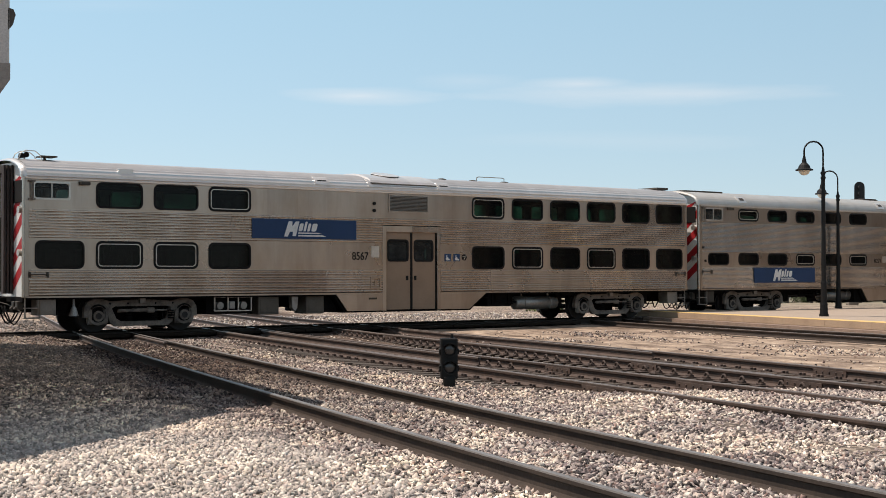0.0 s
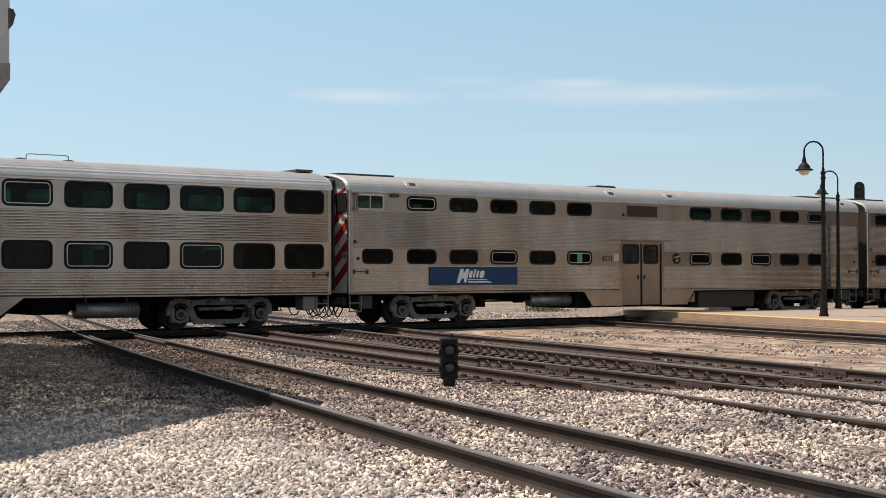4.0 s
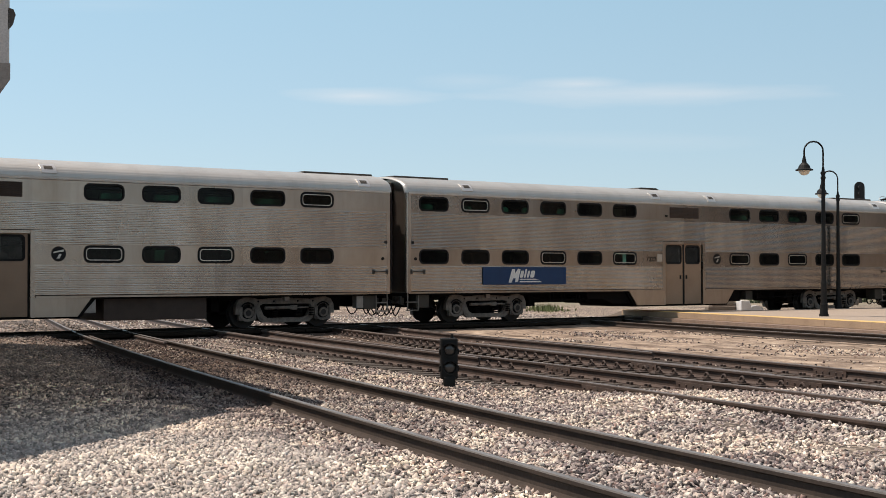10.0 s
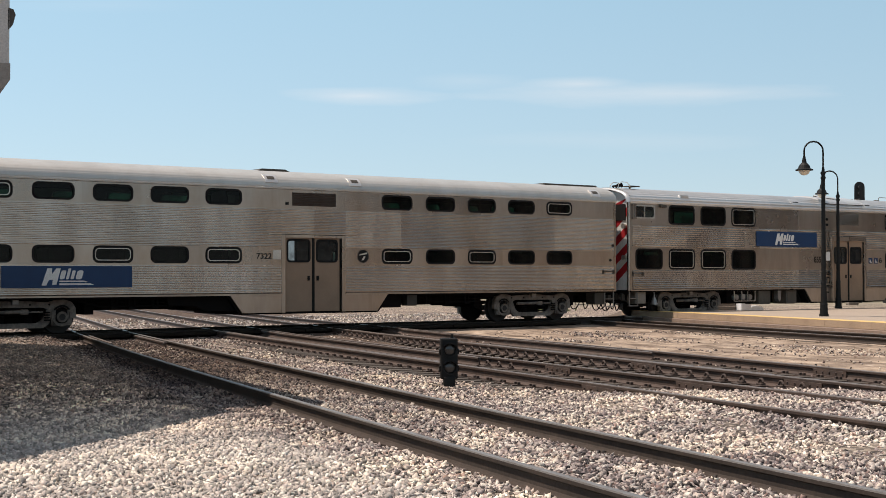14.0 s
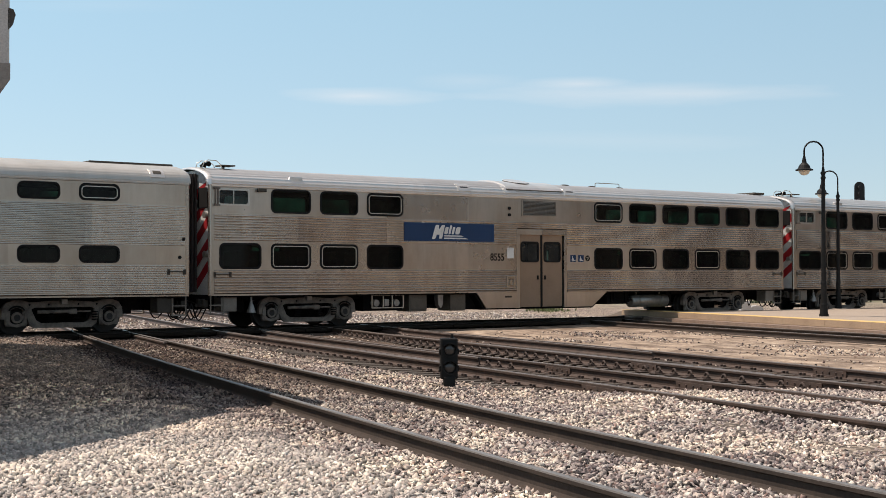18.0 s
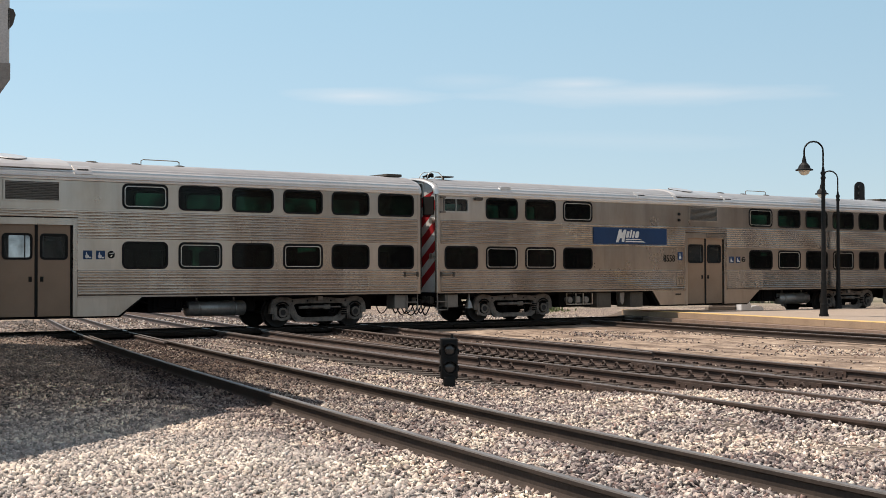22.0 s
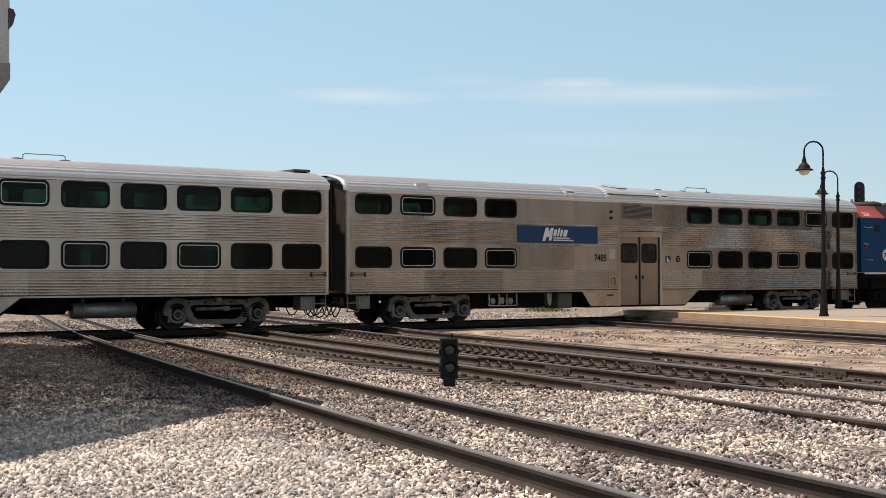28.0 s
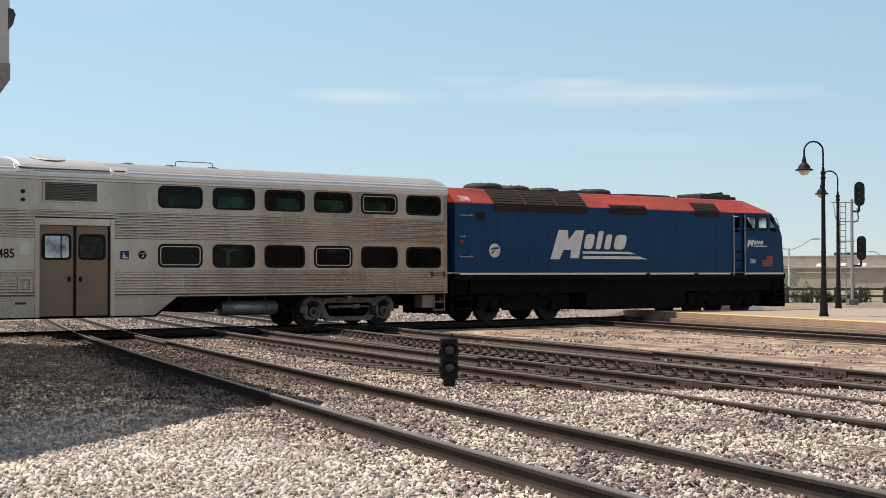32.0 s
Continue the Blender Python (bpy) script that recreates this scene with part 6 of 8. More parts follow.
        bm = bmesh.new()
        box(bm, -1.0, -0.9, -W - 0.03, -W, 3.70, 3.78)
        part("side_lamp", bm, BLACK_PAINT, car)
        bm = bmesh.new()
        box(bm, -1.58, 1.5, -W - 0.028, -W, 2.815, 2.85, 0.004)
        part("door_track", bm, METAL["flat"], car)
        bm = bmesh.new()
        box(bm, -1.42, -1.16, -W - 0.008, -W, 2.06, 2.34)
        part("notice_plate", bm, WHITE_PAINT if number == "8555" else SASH, car, "pale blank notice plate")
        rx, rz, rr = 1.78, 2.17, 0.205
        for x in (-10.2, -1.47, 1.51, 11.65):
            hatch(car, x, 0.42, BOX_GREY)
        bm = bmesh.new()
        prism(bm, [(-1.4, 4.77), (-1.2, 4.85), (-0.4, 4.85), (-0.2, 4.77)], -0.5, 0.5)
        part("fan_cover", bm, BOX_GREY, car)
        for x0, x1 in ((10.0, 12.55), (-12.5, -10.3)):
            bm = bmesh.new()
            box(bm, x0, x1, -0.62, 0.62, 4.745, 4.825, 0.02)
            part("roof_panel", bm, BOX_GREY, car)
        for sx in (-1, 1):
            for z, dx in ((2.62, 0.16), (2.1, 0.28)):
                bm = bmesh.new()
                x = sx * (HALF - dx)
                cyl(bm, (x, -W, z), (x, -W - 0.03, z), 0.05, 0.05, 10)
                part("lifting_eye", bm, BLACK_PAINT, car)
    # round mark
    bm = bmesh.new()
    cyl(bm, (rx, -W - 0.012, rz), (rx, -W - 0.001, rz), rr, rr, 24)
    rm = part("round_emblem", bm, BLACK_PAINT, car, "round dark emblem with pale bars")
    bm = bmesh.new()
    prism(bm, [(rx - 0.8 * rr, rz + 0.02), (rx + 0.7 * rr, rz + 0.34 * rr), (rx + 0.7 * rr, rz + 0.6 * rr), (rx - 0.6 * rr, rz + 0.3 * rr)], -W - 0.016, -W - 0.012)
    prism(bm, [(rx - 0.3 * rr, rz - 0.6 * rr), (rx + 0.1 * rr, rz - 0.6 * rr), (rx + 0.4 * rr, rz), (rx + 0.1 * rr, rz)], -W - 0.016, -W - 0.012)
    part("emblem_bar", bm, SASH, rm)
    nx, nz, ns, wide = (-1.98, 2.165, 0.34, 0.90) if kind == "a" else (-1.73, 2.145, 0.235, 1.12)
    writing("number", number, ns, pose(nx, -W - 0.006, nz, 90, 0, 0) @ Matrix.Diagonal((wide, 1, 1, 1)), BLACK_PAINT, car, "black stencilled number", 0.018)
    # grab irons at the corners
    for sx in (-1, 1):
        bm = bmesh.new()
        x = sx * (HALF - 0.12)
        z = 1.62 if kind == "a" else 1.7
        tube(bm, [(x, -W - 0.07, z), (x - sx * 0.5, -W - 0.07, z)], 0.014)
        for q in (x, x - sx * 0.5):
            tube(bm, [(q, -W - 0.07, z), (q, -W, z)], 0.014)
            box(bm, q - 0.035, q + 0.035, -W - 0.03, -W, z - 0.09, z + 0.06)
        part("grab_iron", bm, BOX_GREY, car)
    end_wall(car, -1, cab)
    end_wall(car, 1, False)
    undergear(car, kind, cab)
    sets = truck(car, -9.07) + truck(car, 9.07)
    moving.append((car, order * PITCH + FIRST, sets))
    return car


cache = {}
moving = []
for i, (kind, number, cab) in enumerate((("a", "8567", True), ("b", "8271", True), ("b", "7322", False), ("a", "8555", True), ("a", "8558", True), ("a", "7485", False))):
    passenger_car(kind, number, cab, i)

# ---- locomotive ----


def locomotive():
    loco = thing("locomotive", Matrix(), "blue and red diesel locomotive with sloped cab and sooty roof", "locomotive", "cars of the train")
    LW, EAVE, TOP = 1.53, 3.97, 4.49
    R, F = -8.30, 5.1
    # long hood sides
    for sy in (-1, 1):
        bm = bmesh.new()
        box(bm, R, F, sy * (LW - 0.06), sy * LW, 1.66, EAVE, 0.02)
        part("hood_side", bm, LOCO_BLUE, loco, "blue painted body side")
    bm = bmesh.new()
    prism(bm, [(R, 1.66), (R + 0.08, 1.66), (R + 0.08, 3.965), (R, 3.965)], -1.4, 1.4)
    part("rear_wall", bm, LOCO_BLUE, loco)
    # sloping red roof edge and dark roof walk
    bm = bmesh.new()
    extrude_profile(bm, [(-LW - 0.004, EAVE - 0.01), (-LW + 0.02, EAVE + 0.03), (-1.02, TOP - 0.03), (-0.95, TOP), (0.95, TOP), (1.02, TOP - 0.03), (LW - 0.02, EAVE + 0.03), (LW + 0.004, EAVE - 0.01)], R - 0.01, 6.15)
    a = [bm.verts.new((R - 0.01, y, z)) for y, z in ((-LW, EAVE), (-1.0, TOP - 0.02), (1.0, TOP - 0.02), (LW, EAVE))]
    bm.faces.new(a)
    part("roof", bm, LOCO_RED, loco, "faded red roof with soot stains")

    def slope(z):
        return -LW + 0.02 + (z - EAVE - 0.03) / (TOP - EAVE - 0.06) * (LW - 1.04)

    bm = bmesh.new()
    box(bm, -6.9, 2.6, -0.93, 0.93, TOP - 0.01, TOP + 0.035, 0.01)
    part("roof_walk", bm, FAN_BLACK, loco, "soot-blackened roof walk")
    for x0, x1, zlow, ztop in ((-6.68, -2.42, 3.72, 4.46), (-1.38, 0.48, 3.74, 4.08), (3.02, 4.40, 3.77, 4.28)):
        n = 3 if x1 - x0 > 3 else 1
        for k in range(n):
            a0, a1 = x0 + (x1 - x0) * k / n + 0.02, x0 + (x1 - x0) * (k + 1) / n - 0.02
            bm = bmesh.new()
            extrude_profile(bm, [(-LW - 0.02, zlow), (-LW - 0.03, zlow + 0.02), (-LW - 0.025, EAVE + 0.01), (slope(ztop) - 0.025, ztop + 0.02), (slope(ztop) + 0.02, ztop)], a0, a1)
            g = part("air_grille", bm, GRILLE_BROWN, loco, "sooty brown slatted air intake")
            sl = None
            for i in range(8):
                t = (i + 0.5) / 8
                z = zlow + 0.03 + (ztop - zlow) * t * 0.97
                y = -LW - 0.035 if z < EAVE else slope(z) - 0.028
                m = Matrix.Translation((0, y, z))
                if sl is None:
                    bm = bmesh.new()
                    box(bm, a0 + 0.03, a1 - 0.03, -0.008, 0.008, -0.012, 0.012)
                    sl = part("slat", bm, GRILLE_BROWN, g, "", m)
                else:
                    again(sl, m, g)
    # seams and doors along the hood
    for x in (-6.5, -5.62, -5.15, -4.68, -4.2, 0.62, 2.05, 3.4, 3.75, 4.2):
        bm = bmesh.new()
        box(bm, x - 0.009, x + 0.009, -LW - 0.006, -LW + 0.002, 1.78, 3.55)
        part("door_seam", bm, LOCO_SEAM, loco)
    for x0, x1 in ((-6.5, -4.2), (0.62, 2.05), (3.4, 4.2)):
        bm = bmesh.new()
        box(bm, x0, x1, -LW - 0.006, -LW + 0.002, 3.535, 3.55)
        part("door_seam", bm, LOCO_SEAM, loco)
    # white sill stripe, in lengths
    for x0, x1 in ((-8.1, -4.0), (-3.98, 0.42), (0.65, 2.95), (3.2, 4.95), (5.75, 8.05)):
        bm = bmesh.new()
        box(bm, x0, x1, -LW - 0.03, -LW + 0.05, 1.585, 1.655, 0.006)
        part("sill_stripe", bm, WHITE_PAINT, loco, "scuffed white sill stripe")
    bm = bmesh.new()
    box(bm, R, 8.2, -LW, LW, 1.42, 1.64, 0.01)
    part("frame_sill", bm, BLACK_IRON, loco)
    # cab with real openings
    for sy in (-1, 1):
        m = Matrix() if sy < 0 else MIRROR
        bm = bmesh.new()
        y = -LW
        ring_panel(bm, 5.78, 6.52, 3.2, EAVE, round_rect(6.17, 3.58, 0.60, 0.54, 0.09), y, 0.05)
        ring_panel(bm, 6.52, 7.22, 3.2, EAVE, round_rect(6.86, 3.58, 0.56, 0.54, 0.09), y, 0.05)
        bm.faces.new([bm.verts.new(p) for p in ((5.78, y, 1.66), (7.22, y, 1.66), (7.22, y, 3.2), (5.78, y, 3.2))])
        part("cab_side", bm, LOCO_BLUE, loco, "", m)
        for cx, w in ((6.17, 0.60), (6.86, 0.56)):
            bm = bmesh.new()
            ring(bm, round_rect(cx, 3.58, w + 0.04, 0.58, 0.11), round_rect(cx, 3.58, w - 0.07, 0.47, 0.06), y - 0.012, y + 0.03)
            wnd = part("cab_window", bm, BLACK_PAINT, loco, "", m)
            bm = bmesh.new()
            face_plate(bm, round_rect(cx, 3.58, w - 0.03, 0.51, 0.07), y + 0.02)
            p = part("pane", bm, CLEAR, wnd)
            p.visible_shadow = False
        # cab door, set back, with grab rails
        bm = bmesh.new()
        ring_panel(bm, 5.1, 5.78, 1.66, EAVE, round_rect(5.44, 3.52, 0.36, 0.62, 0.06), y + 0.08, 0.03)
        part("cab_door", bm, LOCO_BLUE, loco, "recessed blue cab door", m)
        for x in (5.13, 5.76):
            bm = bmesh.new()
            tube(bm, [(x, y - 0.05, 1.55), (x, y - 0.05, 3.88)], 0.022)
            for z in (1.6, 2.7, 3.85):
                tube(bm, [(x, y - 0.05, z), (x, y + 0.03, z)], 0.018)
            part("grab_rail", bm, GALVANISED, loco, "pale upright grab rail", m)
        for z in (1.35, 1.75, 2.1, 2.45):
            bm = bmesh.new()
            box(bm, 5.2, 5.7, y - 0.01, y + 0.07, z, z + 0.03)
            part("cab_step", bm, BLACK_IRON, loco, "", m)
    # sloping nose: side cheek, windshield slope, brow
    side_pts = [(7.22, 1.66), (8.30, 1.66), (8.30, 1.9), (8.18, 3.1), (7.98, 3.45), (7.45, EAVE), (7.22, EAVE)]
    bm = bmesh.new()

    def ny(x):
        return LW - max(0, x - 7.22) * 0.16

    L0 = [bm.verts.new((x, -ny(x), z)) for x, z in side_pts]
    R0 = [bm.verts.new((x, ny(x), z)) for x, z in side_pts]
    hole = [(7.30, 3.28), (7.78, 3.28), (7.70, 3.45), (7.42, 3.86), (7.30, 3.86)]
    for s_, out in ((-1, L0), (1, R0)):
        h_ = [bm.verts.new((x, s_ * ny(x), z)) for x, z in hole]
        # cheek round the quarter window
        for q in ((out[0], out[1], h_[1], h_[0]), (out[1], out[2], out[3], h_[1]), (out[3], out[4], h_[2], h_[1]), (out[4], out[5], h_[3], h_[2]), (out[5], out[6], h_[4], h_[3]), (out[6], out[0], h_[0], h_[4])):
            bm.faces.new(q)
    for i in range(1, 4):
        bm.faces.new((L0[i], R0[i], R0[i + 1], L0[i + 1]))
    part("nose", bm, LOCO_BLUE, loco, "blue sloping cab nose")
    bm = bmesh.new()
    t0 = [(6.12, EAVE, LW), (7.47, EAVE, 1.50), (6.12, TOP, 0.95), (6.40, TOP - 0.01, 0.90)]
    V = {}
    for i, (x, z, y) in enumerate(t0):
        for s in (-1, 1):
            V[i, s] = bm.verts.new((x, s * y, z + (0.012 if i < 2 else 0)))
    for s in (-1, 1):
        bm.faces.new((V[0, s], V[1, s], V[3, s], V[2, s]))
    bm.faces.new((V[1, -1], V[1, 1], V[3, 1], V[3, -1]))
    bm.faces.new((V[2, -1], V[3, -1], V[3, 1], V[2, 1]))
    part("cab_brow", bm, LOCO_RED, loco, "red sloping cab brow")
    for s in (-1, 1):
        bm = bmesh.new()
        pts = [(7.30, 3.28), (7.76, 3.28), (7.68, 3.45), (7.45, 3.86), (7.30, 3.86)]
        f = [bm.verts.new((x, s * (ny(x) + 0.008), z)) for x, z in pts]
        bm.faces.new(f)
        part("quarter_window", bm, CLEAR, loco, "clear quarter window")
        bm = bmesh.new()
        f = [bm.verts.new((x, s * y, z)) for x, y, z in ((8.0, 0.08, 3.455), (8.0, 1.2, 3.455), (7.53, 1.25, 3.93), (7.53, 0.08, 3.93))]
        bm.faces.new(f)
        part("windshield", bm, CLEAR, loco, "clear sloping windshield")
    for y0_, y1_ in ((-1.42, -1.2), (-0.08, 0.08), (1.2, 1.42)):
        bm = bmesh.new()
        f = [bm.verts.new(p) for p in ((8.0, y0_, 3.45), (8.0, y1_, 3.45), (7.47, y1_, 3.98), (7.47, y0_, 3.98))]
        bm.faces.new(f)
        part("windshield_post", bm, LOCO_BLUE, loco)
    bm = bmesh.new()
    sweep(bm, [(7.62, -1.32, 3.80), (7.80, -1.42, 3.82), (7.98, -1.42, 3.5), (8.02, -1.36, 3.3)], 0.02, 6)
    part("mirror_bar", bm, SASH, loco)
    bm = bmesh.new()
    box(bm, 8.03, 8.10, -1.34, -1.26, 2.86, 3.2, 0.01)
    part("number_board", bm, BLACK_PAINT, loco)
    bm = bmesh.new()
    box(bm, 5.2, 7.1, -1.4, 1.4, 1.66, 2.2)
    box(bm, 5.2, 7.2, -0.5, 0.5, 2.2, 3.0, 0.05)
    part("cab_interior", bm, INTERIOR, loco)
    # roof fans, stacks, horns
    for x, r, h in ((-5.92, 0.69, 0.25), (-4.61, 0.61, 0.21), (-3.2, 0.59, 0.18), (-0.77, 0.66, 0.22)):
        bm = bmesh.new()
        for r0, r1, z0, z1 in ((0.93, 1.0, -0.03, 0.35), (1.0, 0.99, 0.35, 0.6), (0.99, 0.93, 0.6, 0.85), (0.93, 0.72, 0.85, 1.0)):
            cyl(bm, (x, 0, TOP + h * z0), (x, 0, TOP + h * z1), r * r0, r * r1, 32)
        fan = part("roof_fan", bm, FAN_BLACK, loco, "round sooty radiator fan housing")
        for k in range(4):
            bm = bmesh.new()
            a = math.pi * k / 4
            m = Matrix.Translation((x, 0, TOP + h + 0.012)) @ Matrix.Rotation(a, 4, "Z")
            box(bm, -r * 0.68, r * 0.68, -0.02, 0.02, -0.01, 0.01)
            part("fan_guard_bar", bm, BLACK_IRON, fan, "", m)
    for x0, x1, y, z in ((-2.3, -1.5, 0.5, 0.14), (0.4, 2.7, 0.6, 0.10), (4.3, 6.0, 0.66, 0.24), (5.85, 6.5, 0.5, 0.17)):
        bm = bmesh.new()
        box(bm, x0, x1, -y, y, TOP - 0.05, TOP + z, 0.06)
        part("roof_housing", bm, FAN_BLACK, loco, "black roof equipment housing")
    for k in range(3):
        bm = bmesh.new()
        cyl(bm, (5.3 + 0.1 * k, -0.3 + 0.25 * k, TOP + 0.26), (5.85 + 0.1 * k, -0.3 + 0.25 * k, TOP + 0.26), 0.03, 0.09, 10)
        cyl(bm, (5.4 + 0.1 * k, -0.3 + 0.25 * k, TOP + 0.15), (5.4 + 0.1 * k, -0.3 + 0.25 * k, TOP + 0.27), 0.025, 0.025, 8)
        part("air_horn", bm, BLACK_IRON, loco)
    # marks and numbers
    logo_bars(loco, -1.76, 2.63, 4.55, 1.02, -LW - 0.004)
    logo_bars(loco, 6.55, 2.80, 1.2, 0.27, -LW - 0.004)
    bm = bmesh.new()
    cyl(bm, (-6.63, -LW - 0.006, 2.40), (-6.63, -LW, 2.40), 0.235, 0.235, 26)
    em = part("round_emblem", bm, WHITE_PAINT, loco, "round white emblem with dark bars")
    bm = bmesh.new()
    prism(bm, [(-6.82, 2.42), (-6.46, 2.46), (-6.46, 2.52), (-6.75, 2.49)], -LW - 0.010, -LW - 0.006)
    prism(bm, [(-6.8, 2.30), (-6.66, 2.42), (-6.60, 2.42), (-6.74, 2.28)], -LW - 0.010, -LW - 0.006)
    part("emblem_bar", bm, BLACK_PAINT, em)
    writing("number", "206", 0.32, pose(-7.86, -1.452, 4.105, 48, 0, 0), WHITE_PAINT, loco, "white number on red roof edge", 0.0)
    writing("number", "206", 0.25, pose(6.27, -LW - 0.006, 2.09, 90, 0, 0), WHITE_PAINT, loco, "white cab number", 0.0)
    for i in range(5):
        bm = bmesh.new()
        x0 = 6.82 if i < 3 else 7.08
        box(bm, x0, 7.42, -1.52, -1.51, 1.92 + i * 0.085, 1.965 + i * 0.085)
        part("flag_stripe", bm, FLAG_ORANGE, loco, "faded orange-red flag stripe", Matrix.Translation((0, -0.02, 0)))
    # small fittings on the rear quarter
    for z in (3.55, 2.84, 2.18):
        bm = bmesh.new()
        w = 0.5 if z != 2.84 else 0.2
        tube(bm, [(-8.12, -LW - 0.0, z + 0.04), (-8.12, -LW - 0.07, z), (-8.12 + w, -LW - 0.07, z), (-8.12 + w, -LW, z + 0.04)], 0.018)
        part("grab_iron", bm, SASH, loco, "pale grab iron")
    bm = bmesh.new()
    box(bm, -7.4, -7.05, -LW - 0.01, -LW + 0.0, 3.38, 3.68)
    part("vent_opening", bm, BLACK_PAINT, loco)
    bm = bmesh.new()
    cyl(bm, (-8.05, -LW - 0.05, 2.68), (-8.05, -LW, 2.68), 0.06, 0.06, 12)
    part("marker_lamp", bm, RED_PAINT, loco, "red marker lamp")
    # underside
    bm = bmesh.new()
    prism(bm, [(-2.4, 0.95), (-2.4, 0.5), (-2.1, 0.34), (2.3, 0.34), (2.6, 0.5), (2.6, 1.0)], -1.42, 1.42)
    part("fuel_tank", bm, BLACK_IRON, loco, "black underslung fuel tank")
    bm = bmesh.new()
    cyl(bm, (-2.3, -1.2, 1.15), (2.4, -1.2, 1.15), 0.18, 0.18, 14)
    part("air_reservoir", bm, BLACK_IRON, loco)
    bm = bmesh.new()
    box(bm, R + 0.1, 8.1, -1.35, 1.35, 0.95, 1.5, 0.02)
    part("platform_frame", bm, BLACK_IRON, loco)
    for sx, x in ((-1, -8.25), (1, 8.22)):
        bm = bmesh.new()
        prism(bm, [(x, 1.5), (x + sx * 0.06, 1.5), (x + sx * 0.10, 0.30), (x + sx * 0.02, 0.30)], -1.4, 1.4)
        part("pilot", bm, BLACK_IRON, loco, "black pilot plate")
        bm = bmesh.new()
        box(bm, x, x + sx * 0.42, -0.15, 0.15, 0.7, 0.98, 0.03)
        part("coupler", bm, BLACK_IRON, loco)
        for sy in (-1, 1):
            for z in (0.45, 0.78, 1.11, 1.42):
                bm = bmesh.new()
                box(bm, x - sx * 0.62, x, sy * 1.3, sy * 1.52, z, z + 0.035)
                part("corner_step", bm, BLACK_IRON, loco)
            bm = bmesh.new()
            box(bm, x - sx * 0.66, x - sx * 0.62, sy * 1.3, sy * 1.52, 0.42, 1.5)
            part("step_plate", bm, BLACK_IRON, loco)
        for k, yy in enumerate((-0.9, -0.6, 0.6)):
            bm = bmesh.new()
            pts = [(x + sx * (0.02 + 0.3 * i / 8), yy, 0.8 - 0.5 * math.sin(math.pi * i / 8)) for i in range(9)]
            sweep(bm, pts, 0.03, 6)
            part("brake_hose", bm, RUBBER, loco)
    wheels = []
    for tx in (-5.03, 5.03):
        for sy in (-1, 1):
            bm = bmesh.new()
            y = sy * 1.12
            prism(bm, [(tx - 2.1, 0.42), (tx - 2.0, 0.86), (tx - 1.2, 0.98), (tx + 1.2, 0.98), (tx + 2.0, 0.86), (tx + 2.1, 0.42), (tx + 1.7, 0.42), (tx + 1.62, 0.7), (tx + 1.1, 0.7), (tx + 0.9, 0.38), (tx - 0.9, 0.38), (tx - 1.1, 0.7), (tx - 1.62, 0.7), (tx - 1.7, 0.42)], y - 0.08, y + 0.08)
            for dx in (-1.37, 1.37):
                box(bm, tx + dx - 0.2, tx + dx + 0.2, y - 0.12, y + 0.12, 0.32, 0.74, 0.03)
                box(bm, tx + dx * 0.3 - 0.2, tx + dx * 0.3 + 0.2, y - 0.1, y + 0.1, 0.5, 0.8, 0.03)
            part("truck_frame", bm, BLACK_IRON, loco, "black cast truck frame")
            for dx in (-0.75, 0.75):
                bm = bmesh.new()
                cyl(bm, (tx + dx - 0.25, y - sy * -0.12, 0.9), (tx + dx + 0.25, y + sy * 0.12, 0.9), 0.1, 0.1, 12)
                part("brake_cylinder", bm, BLACK_IRON, loco)
        for dx in (-1.37, 1.37):
            bm = bmesh.new()
            cyl(bm, (0, -1.1, 0), (0, 1.1, 0), 0.09, 0.09, 12)
            for sy in (-1, 1):
                cyl(bm, (0, sy * 0.69, 0), (0, sy * 0.83, 0), 0.51, 0.505, 36)
                cyl(bm, (0, sy * 0.665, 0), (0, sy * 0.69, 0), 0.54, 0.54, 36)
            ws = part("wheelset", bm, WHEEL_STEEL, loco, "dark locomotive wheels on their axle")
            ws.matrix_basis = Matrix.Translation((tx + dx, 0, 0.51))
            wheels.append((ws, tx + dx, 0.51))
    moving.append((loco, 6 * PITCH - 5.85, wheels))


locomotive()

# ---- things of the yard ----


